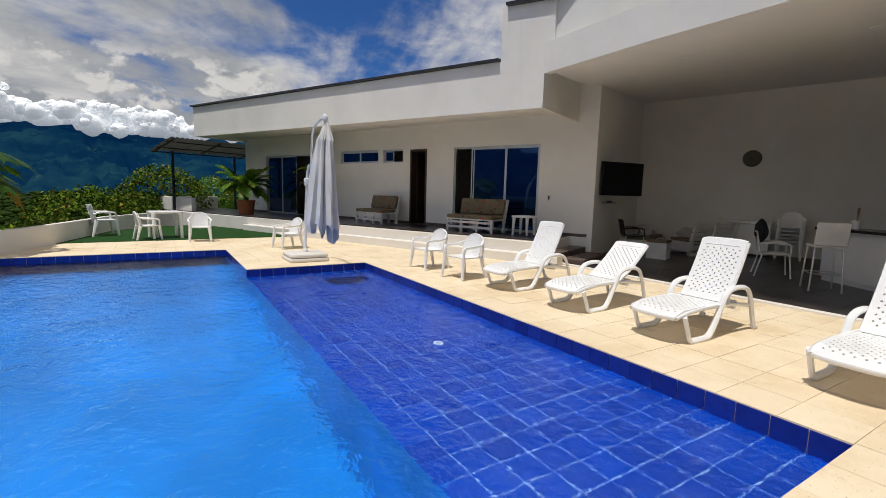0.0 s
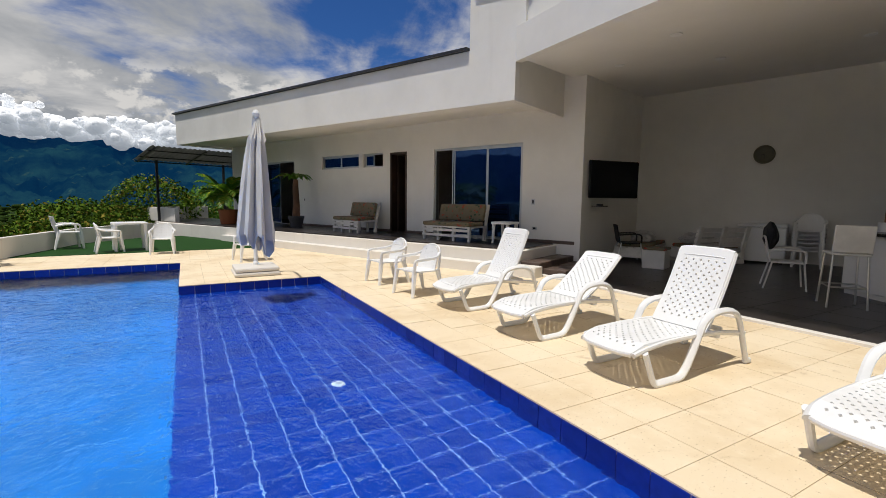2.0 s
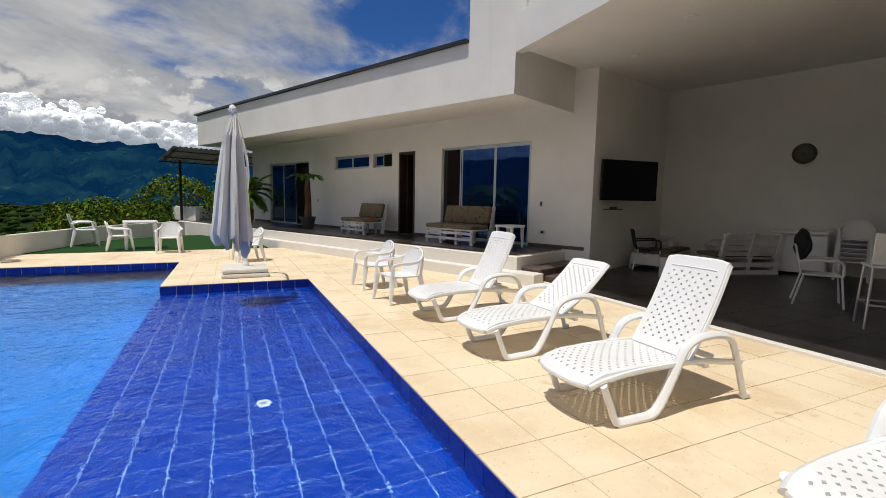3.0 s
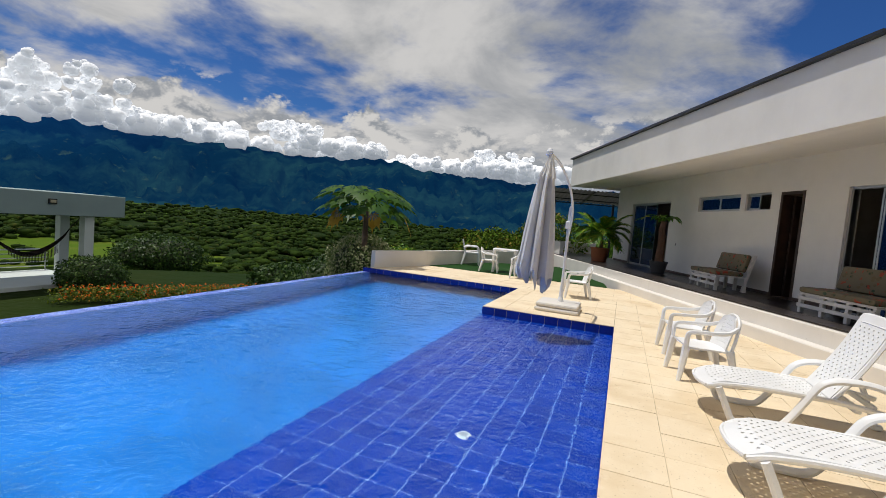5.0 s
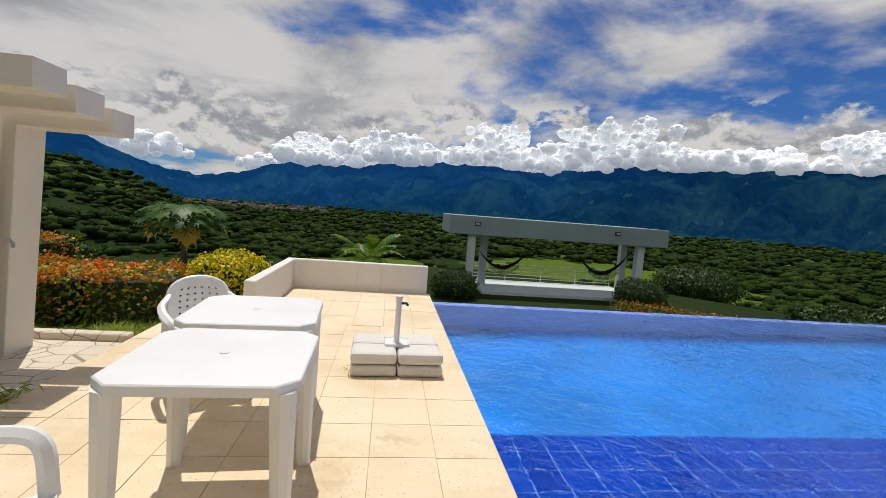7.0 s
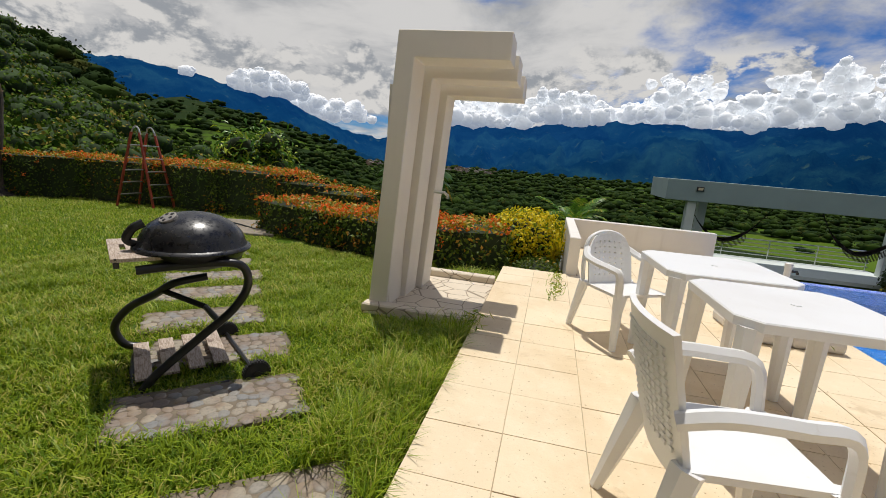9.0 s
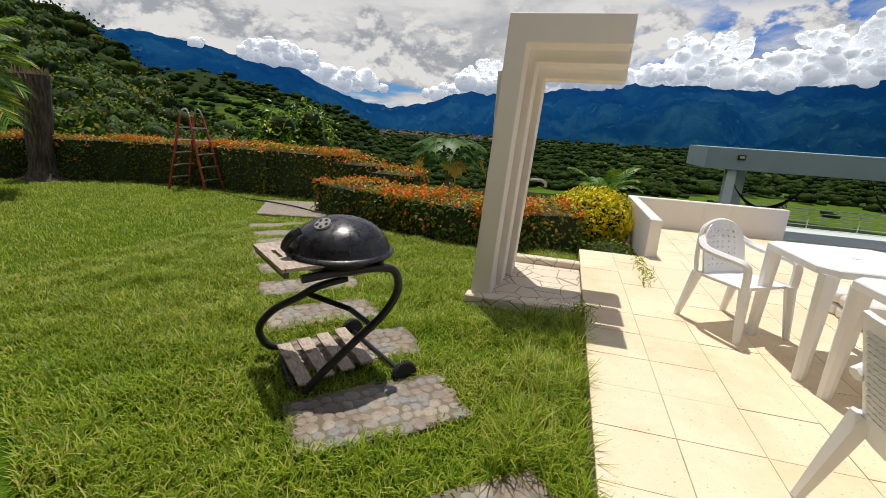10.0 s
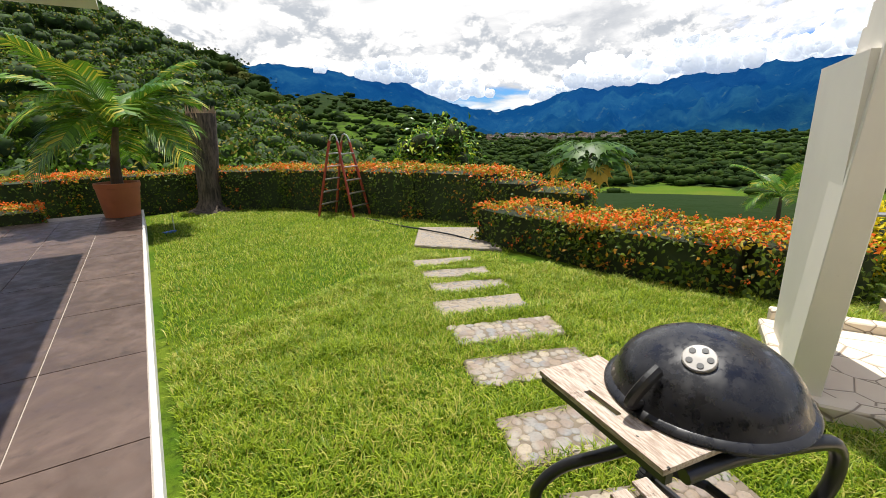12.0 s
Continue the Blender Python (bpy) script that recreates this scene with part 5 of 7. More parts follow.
sb = part("side_board", bm, WORN_WOOD, g, "bleached worn wooden side board with a slot")
sb.matrix_local = M
part("board_bracket", boxed(0.0, L, 0.01, 0.035, -0.03, 0.0), ENAMEL, g).matrix_local = M
for k in range(4):
    f0 = k / 3.6
    a = Vector((0.03, -0.37, 0.005)).lerp(Vector((-0.36, -0.12, 0.005)), f0)
    b = a + Vector((0.34, 0.38, -0.02))
    d = (b - a)
    Mk = Matrix.Translation(a) @ d.to_track_quat("X", "Z").to_matrix().to_4x4()
    s_ = part("slat", boxed(0, d.length * 0.9, -0.04, 0.04, 0, 0.016, 0.002), WORN_WOOD, g)
    s_.matrix_local = Mk
for wx, wy in ((-0.40, -0.12), (0.01, 0.41)):
    d = Vector((0.41, 0.53, 0)).normalized()
    wm = Matrix.Translation((wx, wy, -0.03)) @ d.to_track_quat("Z", "Y").to_matrix().to_4x4()
    wh = part("wheel", lathe(bmesh.new(), [(0.045, -0.018), (0.066, -0.018), (0.072, -0.01), (0.072, 0.01), (0.066, 0.018), (0.045, 0.018)], 26, wm), RUBBER, g)
    bm = bmesh.new()
    for k in range(26):
        a = 2 * math.pi * k / 26
        box(bm, 0.068, 0.077, -0.005, 0.005, -0.017, 0.017, m=wm @ pose(0, 0, 0, 0, 0, math.degrees(a)))
    part("tread", bm, RUBBER, wh)
    part("hub", lathe(bmesh.new(), [(0.018, -0.024), (0.018, 0.024)], 12, wm), BLACK, wh)


# ---- garden ----
def hedge(name, line, width, height, label, flowers, seed, density=520):
    """A clipped hedge along a line of (x, y): a solid core coloured as inner shade, leaves over it, blossoms on top."""
    r = np.random.default_rng(seed)
    t = thing(name, pose(0, 0, 0), label, "hedge", "flowering garden hedges")
    core = bmesh.new()
    pts, nrm, tops = [], [], []
    for (ax, ay), (bx, by) in zip(line, line[1:]):
        a, b = Vector((ax, ay)), Vector((bx, by))
        d = (b - a)
        ln = d.length
        d.normalize()
        n_ = Vector((-d.y, d.x))
        steps = max(1, int(ln / 0.8))
        for k in range(steps):
            p, q = a + d * (ln * k / steps), a + d * (ln * (k + 1) / steps)
            z = min(lawn_z(*p), lawn_z(*q))
            w_ = width / 2 - 0.06
            prism(core, [(p + n_ * w_)[:], (q + n_ * w_)[:], (q - n_ * w_)[:], (p - n_ * w_)[:]], z - 0.3, z + height - 0.07)
        m = int(density * ln * (width + 2 * height))
        for _ in range(m):
            f = r.uniform(-0.03, 1.03) * ln
            face = r.uniform() * (width + 2 * height)
            base = a + d * f
            z0 = lawn_z(*base)
            wob = 0.11 * noise.noise(Vector((base.x * 1.7, base.y * 1.7, face)))
            if face < width:
                o = (face - width / 2)
                p = base + n_ * o
                pts.append((p.x, p.y, z0 + height + wob + r.normal() * 0.025 - 0.04 * (abs(o) / width * 2) ** 4))
                nrm.append((0, 0, 1.2))
                tops.append(True)
            else:
                side = 1 if face < width + height else -1
                h = (face - width) % height
                p = base + n_ * side * (width / 2 + wob + r.normal() * 0.025)
                pts.append((p.x, p.y, z0 + 0.03 + h))
                nrm.append((n_.x * side, n_.y * side, 0.5))
                tops.append(h > height * 0.86)
    for jx, jy in line[1:-1]:
        for _ in range(int(density * width * (width + 3 * height) * 0.9)):
            a, h = r.uniform(0, 2 * math.pi), min(1.0, r.uniform(0.03, 1.5)) * height
            q = width / 2 * (1.02 + r.normal() * 0.04) if h < height else width / 2 * math.sqrt(r.uniform())
            x, y = jx + q * math.cos(a), jy + q * math.sin(a)
            pts.append((x, y, lawn_z(jx, jy) + h + (r.normal() * 0.025)))
            nrm.append((math.cos(a), math.sin(a), 0.5) if h < height else (0, 0, 1.2))
            tops.append(h > height * 0.86)
    for (ax, ay), (bx, by) in ((line[0], line[1]), (line[-1], line[-2])):
        out = Vector((ax - bx, ay - by)).normalized()
        for _ in range(int(density * width * height * 1.6)):
            p = Vector((ax, ay)) + out * (0.04 + r.normal() * 0.03) + Vector((-out.y, out.x)) * r.uniform(-0.5, 0.5) * width
            h = r.uniform(0.03, 1) * height
            pts.append((p.x, p.y, lawn_z(*p) + h))
            nrm.append((out.x, out.y, 0.5))
            tops.append(h > height * 0.86)
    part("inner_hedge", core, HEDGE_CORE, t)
    pts, nrm, tops = np.array(pts), np.array(nrm), np.array(tops)
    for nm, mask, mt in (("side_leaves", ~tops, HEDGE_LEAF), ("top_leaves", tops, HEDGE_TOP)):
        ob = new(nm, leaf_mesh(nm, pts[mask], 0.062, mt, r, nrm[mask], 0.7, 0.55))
        ob.parent = t
    if flowers:
        pick = r.uniform(size=len(pts)) < np.where(tops, 0.10, 0.026) * flowers
        patch = np.array([noise.noise(Vector((p[0] * 1.3, p[1] * 1.3, p[2] * 2))) for p in pts[pick]])
        c = pts[pick][patch > -0.12]
        c = (c[:, None] + r.normal(size=(len(c), 9, 3)) * 0.022).reshape(-1, 3) + np.array([0, 0, 0.012])
        ob = new("blossoms", leaf_mesh("blossoms", c, 0.030, FLOWER, r, np.tile((0, 0, 1.0), (len(c), 1)), 0.8, 0.8))
        ob.parent = t
    return t


hedge("flowering_hedge", [(-0.85, -2.60), (-0.50, -3.40), (-0.95, -4.8), (-1.72, -6.50)], 0.95, 0.58, "clipped hedge with orange-red blossoms beside the path", 1.0, 5)
hedge("flowering_hedge", [(-3.0, -5.4), (-3.02, -7.2), (-3.1, -8.6), (-3.35, -10.4), (-3.25, -12.4), (-2.3, -14.7), (-0.3, -16.0), (2.8, -17.2), (6.0, -18.0)], 0.9, 1.0, "long clipped hedge with golden and orange top", 0.8, 6, 330)
hedge("flowering_hedge", [(-3.2, -7.0), (-3.9, -5.6), (-4.3, -3.9)], 0.8, 0.75, "clipped hedge with orange top on the slope", 0.8, 7, 300)
hedge("flowering_hedge", [(1.2, -13.9), (3.5, -14.8), (6.5, -15.8)], 0.7, 0.62, "low hedge full of orange-red blossoms by the patio", 2.2, 8, 420)


def shrub(name, m, radii, material, label, n, leaf, seed, core=True):
    r = np.random.default_rng(seed)
    t = thing(name, m, label, "shrub", "round garden shrubs")
    d = r.normal(size=(n, 3))
    d /= np.linalg.norm(d, axis=1)[:, None]
    lump = np.array([1 + 0.16 * noise.noise(Vector(q) * 2.2 + Vector((seed, 0, 0))) + 0.10 * noise.noise(Vector(q) * 5.5) for q in d])
    p = d * lump[:, None] * np.array(radii) * r.uniform(0.84, 1.05, (n, 1))
    p[:, 2] += radii[2] * 0.8
    keep = p[:, 2] > -0.25
    if core:
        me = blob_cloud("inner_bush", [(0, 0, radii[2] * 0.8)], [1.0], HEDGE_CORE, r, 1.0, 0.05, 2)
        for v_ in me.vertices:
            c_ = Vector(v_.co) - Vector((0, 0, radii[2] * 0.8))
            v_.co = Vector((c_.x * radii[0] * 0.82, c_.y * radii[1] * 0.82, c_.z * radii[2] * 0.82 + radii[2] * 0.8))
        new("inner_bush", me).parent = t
    new("foliage", leaf_mesh("foliage", p[keep], leaf, material, r, d[keep], 0.7, 0.55)).parent = t
    return t


shrub("golden_bush", pose(-1.55, -2.25, -0.22), (0.62, 0.60, 0.46), YELLOW_LEAF, "bright golden-yellow leafed bush beside the parapet", 6500, 0.06, 21)
shrub("ground_cover", pose(-0.75, -2.02, -0.34), (0.55, 0.34, 0.22), HEDGE_LEAF, "low green ground cover at the parapet foot", 2200, 0.05, 22)
shrub("round_bush", pose(-14.3, 2.9, -2.4), (1.0, 1.0, 0.72), DARK_LEAF, "dark green rounded bush by the pavilion", 5000, 0.10, 23)
shrub("round_bush", pose(-14.2, 11.5, -2.4), (1.15, 1.1, 0.74), DARK_LEAF, "dark green rounded bush by the pavilion", 5500, 0.10, 24)
shrub("variegated_bush", pose(-3.4, 12.9, -1.08), (1.1, 1.2, 1.05), leaf_mat("variegated_leaves", (0.06, 0.12, 0.02), (0.22, 0.27, 0.10), (0.45, 0.45, 0.25), 0.25), "pale variegated bush behind the far parapet", 6500, 0.09, 25)
shrub("slope_bush", pose(-5.5, 15.2, -2.4), (2.2, 2.0, 1.2), DARK_LEAF, "dark bushes on the slope below the pool", 6000, 0.14, 26)
shrub("slope_bush", pose(-4.0, 17.5, -2.0), (1.6, 1.7, 1.2), MANGO_LEAF, "green bushes beyond the far parapet", 6000, 0.14, 27)
shrub("slope_bush", pose(-1.6, 21.5, -1.8), (2.0, 1.6, 1.7), HILL_LEAF, "straggly bushes with yellow leaves beyond the turf", 6500, 0.15, 28, False)
shrub("slope_bush", pose(0.9, 23.5, -1.2), (1.9, 1.5, 1.9), HILL_LEAF, "tall straggly bushes behind the terrace end", 6500, 0.15, 29, False)
shrub("slope_bush", pose(3.3, 25.0, -1.2), (1.8, 1.6, 1.7), PALM_LEAF, "green bushes behind the terrace pergola", 5000, 0.16, 30, False)
for i, (x, y, sx_, sy_, sz_) in enumerate(((-9.5, 17.0, 2.0, 1.6, 0.8), (-22, 20, 2.6, 2.6, 1.2))):
    shrub("slope_bush", pose(x, y, -2.6 - (0.6 if x < -15 else 0)), (sx_, sy_, sz_), DARK_LEAF, "dense dark bushes below the lower lawn", 5200, 0.2, 40 + i)
# low blossom border and lower lawn
r = np.random.default_rng(50)
t = thing("flower_border", pose(0, 0, 0), "long low border of red and yellow flowers", "flower border")
f = r.uniform(size=9000)
c = np.stack([-12.6 + f * 6.4 + r.normal(size=9000) * 0.22, 9.6 + f * 9.5 + r.normal(size=9000) * 0.3, -2.25 + r.uniform(0, 0.42, 9000)], 1)
new("border_leaves", leaf_mesh("border_leaves", c, 0.10, HEDGE_LEAF, r, np.tile((0.4, 0, 1.0), (9000, 1)), 0.8, 0.6)).parent = t
new("red_blossoms", leaf_mesh("red_blossoms", c[:1100] + np.array([0.15, 0, 0.12]), 0.07, FLOWER, r, np.tile((0.4, 0, 1.0), (1100, 1)), 0.8, 0.8)).parent = t
new("yellow_blossoms", leaf_mesh("yellow_blossoms", c[(f > 0.72)][:1500] + np.array([0.15, 0, 0.12]), 0.08, YELLOW_LEAF, r, np.tile((0.4, 0, 1.0), (len(c[(f > 0.72)][:1500]), 1)), 0.8, 0.8)).parent = t


def frond(r, base, heading, length, rise, droop, leaflets, leaf_len, width):
    """One feather frond: its stalk points and the corner points of its leaflets."""
    stalk, v, f_ = [], [], []
    d = Vector((math.cos(heading), math.sin(heading), 0))
    for k in range(9):
        q = k / 8
        stalk.append(Vector(base) + d * (length * q * (1 - 0.12 * q)) + Vector((0, 0, length * (rise * q - droop * q * q))))
    side = Vector((-d.y, d.x, 0))
    for k in range(leaflets):
        q = 0.12 + 0.88 * k / leaflets
        i = min(7, int(q * 8))
        p = stalk[i].lerp(stalk[i + 1], q * 8 - i)
        tan = (stalk[i + 1] - stalk[i]).normalized()
        ln = leaf_len * (0.55 + 0.9 * math.sin(math.pi * (0.15 + 0.8 * q))) * r.uniform(0.85, 1.1)
        for s in (1, -1):
            o = (side * s * 0.75 + tan * 0.75 + Vector((0, 0, 0.16 - 0.05 * r.uniform()))).normalized()
            mid = p + o * ln * 0.55
            tip = p + o * ln + Vector((0, 0, -ln * 0.28))
            n_ = tan * width
            b = len(v)
            v += [p - n_ * 0.5, p + n_ * 0.5, mid + n_ * 0.8, tip, mid - n_ * 0.6]
            f_ += [(b, b + 1, b + 2), (b, b + 2, b + 4), (b + 4, b + 2, b + 3)]
    return stalk, v, f_


def feather_palm(t, base, crown_z, r, count, length, leaf_len, trunk_r, lean=(0, 0)):
    top = Vector((base[0] + lean[0], base[1] + lean[1], crown_z))
    bm = tube(bmesh.new(), curve_points([base, Vector(base).lerp(top, 0.5) + Vector((0.03, 0, 0)), top], 6), [trunk_r * (1.35 - 0.75 * k / 12) for k in range(13)], 9)
    part("trunk", bm, BARK, t, smooth=True)
    for k in range(count):
        a = 2.399 * k + r.uniform(-0.2, 0.2)
        up_ = 1.15 - 1.0 * k / count
        st_, v, f_ = frond(r, top, a, length * r.uniform(0.85, 1.1), up_ + 0.15, 0.55 + 0.35 * (1 - up_), 40, leaf_len, 0.026)
        fr = new("frond", array_mesh("frond", [p[:] for p in v], f_, PALM_LEAF))
        fr.parent = t
        part("stalk", tube(bmesh.new(), st_, [0.014 - 0.0013 * q for q in range(9)], 5), PALM_LEAF, fr)


TERRACOTTA = plain("terracotta_pot", (0.42, 0.13, 0.05), 0.7, var=0.2, scale=6, bump=0.1)
SOIL = plain("potting_soil", (0.05, 0.035, 0.025), 0.95)


def pot(t, r0, r1, h, material, name="pot"):
    part(name, lathe(bmesh.new(), [(r0, 0), (r1 * 0.97, h * 0.85), (r1, h * 0.86), (r1 * 1.02, h), (r1 * 0.92, h), (r1 * 0.9, h * 0.9), (r1 * 0.85, h * 0.9)], 30), material, t, smooth=True)
    part("soil", lathe(bmesh.new(), [(r1 * 0.88, h * 0.86), (r1 * 0.88, h * 0.905), (0.02, h * 0.92)], 20), SOIL, t)


t = thing("potted_palm", pose(0.34, -12.98, 0.024), "feather palm in a large terracotta pot on the patio", "potted palm")
pot(t, 0.27, 0.35, 0.60, TERRACOTTA)
feather_palm(t, (0, 0, 0.52), 1.55, np.random.default_rng(4), 22, 1.55, 0.44, 0.075, (-0.12, 0.08))
x, y = fpt(10.95, 1.35)
t = thing("potted_palm", pose(x, y, TERRACE_Z), "feather palm in a terracotta pot on the terrace", "potted palm")
pot(t, 0.25, 0.32, 0.50, TERRACOTTA)
feather_palm(t, (0, 0, 0.45), 0.95, np.random.default_rng(9), 19, 1.05, 0.32, 0.07)
t = thing("young_palm", pose(-15.8, -0.9, -2.4), "young feather palm with yellowing fronds", "palm")
feather_palm(t, (0, 0, -0.3), 1.2, np.random.default_rng(14), 13, 1.7, 0.4, 0.08)

# broad-leaved plant in a dark pot
x, y = fpt(7.7, 0.75)
t = thing("potted_plant", pose(x, y, TERRACE_Z), "thick-trunked plant with flat leaf rosette in a dark pot", "potted plant")
pot(t, 0.17, 0.25, 0.36, plain("dark_grey_pot", (0.05, 0.05, 0.055), 0.6))
part("trunk", tube(bmesh.new(), [(0, 0, 0.30), (0.02, 0, 0.8), (0.0, 0.01, 1.3), (0.02, 0, 1.52)], [0.13, 0.10, 0.095, 0.07], 10), plain("red_brown_trunk", (0.14, 0.07, 0.04), 0.85, var=0.4, bump=0.5, dist=0.02), t)
r = np.random.default_rng(17)
for k in range(11):
    a = 2 * math.pi * k / 11 + r.uniform(-0.2, 0.2)
    ln = r.uniform(0.45, 0.75)
    d, s_ = Vector((math.cos(a), math.sin(a), 0)), Vector((-math.sin(a), math.cos(a), 0))
    bm = bmesh.new()
    row = []
    for q in range(6):
        u_ = q / 5
        p = Vector((0, 0, 1.52)) + d * ln * u_ + Vector((0, 0, 0.16 * math.sin(u_ * 3.0) - 0.05 * u_ + 0.03 * (k % 3)))
        w_ = 0.11 * math.sin(math.pi * min(1, 0.12 + 0.88 * u_)) + 0.004
        row.append((bm.verts.new(p + s_ * w_), bm.verts.new(p + Vector((0, 0, -0.025))), bm.verts.new(p - s_ * w_)))
    for q in range(5):
        bm.faces.new((row[q][0], row[q][1], row[q + 1][1], row[q + 1][0]))
        bm.faces.new((row[q][1], row[q][2], row[q + 1][2], row[q + 1][1]))
    part("leaf", bm, PALM_LEAF, t)


def papaya(m, height, spread, seed, label):
    r = np.random.default_rng(seed)
    t = thing("papaya_tree", m, label, "tree", "papaya trees")
    part("trunk", tube(bmesh.new(), [(0, 0, -0.6), (0.03, 0, height * 0.4), (0.0, 0.03, height * 0.8), (0, 0, height)], [0.13, 0.11, 0.085, 0.05], 9), BARK, t, smooth=True)
    stalks, v, f_, dead_v, dead_f = bmesh.new(), [], [], [], []
    for k in range(30):
        a = 2.399 * k
        up_ = 0.75 - 1.05 * k / 30
        ln = spread * r.uniform(0.7, 1.0) * (0.55 + 0.5 * min(1, k / 10))
        p0 = Vector((0, 0, height - 0.35 * k / 30))
        p1 = p0 + Vector((math.cos(a) * ln, math.sin(a) * ln, ln * up_ * 0.62))
        mid = p0.lerp(p1, 0.5) + Vector((0, 0, 0.10 * ln))
        tube(stalks, [p0, mid, p1], 0.014, 5)
        dead = k >= 27
        hang = 0.35 + 0.3 * (k / 30) + (1.4 if dead else 0)
        out = Vector((math.cos(a), math.sin(a), -hang)).normalized()
        sidev = Vector((-math.sin(a), math.cos(a), 0))
        V, F = (dead_v, dead_f) if dead else (v, f_)
        for lobe in range(-4, 5):
            ang = lobe * 0.52
            dv = (out * math.cos(ang) + sidev * math.sin(ang)).normalized()
            pv = (sidev * math.cos(ang) - out * math.sin(ang)).normalized()
            L = spread * 0.50 * (1 - 0.07 * abs(lobe)) * r.uniform(0.85, 1.1)
            b = len(V)
            droop = Vector((0, 0, -L * 0.16))
            V += [p1, p1 + dv * L * 0.35 + pv * L * 0.06, p1 + dv * L * 0.6 + pv * L * 0.22 + droop * 0.5, p1 + dv * L * 0.78 + pv * L * 0.05 + droop * 0.7, p1 + dv * L + droop * 1.4,
                  p1 + dv * L * 0.78 - pv * L * 0.05 + droop * 0.7, p1 + dv * L * 0.6 - pv * L * 0.22 + droop * 0.5, p1 + dv * L * 0.35 - pv * L * 0.06]
            F += [(b, b + 1, b + 7), (b + 1, b + 2, b + 3), (b + 1, b + 3, b + 7), (b + 7, b + 3, b + 5), (b + 7, b + 5, b + 6), (b + 3, b + 4, b + 5)]
    part("stalks", stalks, PAPAYA_LEAF, t)
    new("crown", array_mesh("crown", [p[:] for p in v], f_, PAPAYA_LEAF)).parent = t
    new("withered_leaves", array_mesh("withered_leaves", [p[:] for p in dead_v], dead_f, leaf_mat("withered_leaf", (0.42, 0.24, 0.03), (0.55, 0.35, 0.06), None, 0, 0.7, 0.3))).parent = t
    return t


papaya(pose(-3.1, 12.4, -2.2), 4.10, 1.22, 31, "papaya tree with spreading crown behind the pool corner")
papaya(pose(-11.4, -7.0, -2.6), 3.25, 1.25, 32, "papaya tree rising behind the hedges")

t = thing("mango_tree", pose(-5.1, -9.5, -1.4), "dense round mango tree with fresh leaf tips", "tree")
r = np.random.default_rng(33)
part("trunk", tube(bmesh.new(), [(0, 0, -0.5), (0.05, 0, 0.6), (0, 0.05, 1.4)], [0.14, 0.11, 0.06], 9), BARK, t)
cl = np.concatenate([r.normal(size=(70, 3)) * np.array([0.50, 0.52, 0.48]) + np.array([0, 0, 1.75])])
cl = cl[np.linalg.norm((cl - np.array([0, 0, 1.75])) / np.array([1.05, 1.05, 1.25]), axis=1) < 1]
bm = bmesh.new()
for c in cl[:26]:
    tube(bm, [(0, 0, 0.9), (c[0] * 0.5, c[1] * 0.5, 1.2), tuple(c)], [0.05, 0.03, 0.012], 5)
part("limbs", bm, BARK, t)
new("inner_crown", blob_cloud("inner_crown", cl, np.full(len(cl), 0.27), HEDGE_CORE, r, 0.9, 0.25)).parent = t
c = (cl[:, None] + r.normal(size=(len(cl), 150, 3)) * 0.20).reshape(-1, 3)
new("crown", leaf_mesh("crown", c, 0.19, MANGO_LEAF, r, (c - np.array([0, 0, 1.4])) + np.array([0, 0, 0.3]), 0.8, 0.28)).parent = t

# stump of a felled palm
t = thing("tree_stump", pose(-2.12, -14.0, -0.45), "tall broken palm stump with flared foot", "tree stump")
bm = bmesh.new()
r = np.random.default_rng(35)
rings = []
for k in range(15):
    z = 2.32 * k / 14
    rad_ = 0.28 + 0.46 * max(0, 1 - z / 0.32) ** 2.4 - 0.03 * math.sin(z * 2)
    rings.append([bm.verts.new(((rad_ + 0.025 * noise.noise(Vector((4 * math.cos(a), 4 * math.sin(a), z * 5)))) * math.cos(a) - 0.03 * z, (rad_ + 0.02 * r.uniform()) * math.sin(a), z)) for a in (2 * math.pi * j / 22 for j in range(22))])
for a, b in zip(rings, rings[1:]):
    for j in range(22):
        bm.faces.new((a[j], a[(j + 1) % 22], b[(j + 1) % 22], b[j]))
bm.faces.new(rings[-1])


def stump_mat():
    k = Mat("dark_weathered_trunk", 0.9)
    streak = k.noise(7, 6, 0.65, k.stretch(3, 3, 0.5))
    col = k.mix(k.ramp(streak, 0.35, 0.68), (0.030, 0.022, 0.018), (0.15, 0.11, 0.08))
    return k.color(col).bump(streak, 0.8, 0.03).m


part("trunk", bm, stump_mat(), t, smooth=True)
bm = bmesh.new()
for k in range(90):
    a, q = r.uniform(0, 6.28), 0.30 * math.sqrt(r.uniform())
    x, y, h = q * math.cos(a) - 0.07, q * math.sin(a), r.uniform(0.05, 0.22)
    tube(bm, [(x, y, 2.22), (x * 1.1 + r.normal() * 0.02, y * 1.1, 2.28 + h)], [0.028, 0.006], 5)
part("torn_fibres", bm, plain("pale_torn_fibre", (0.42, 0.30, 0.19), 0.9, var=0.4), t)

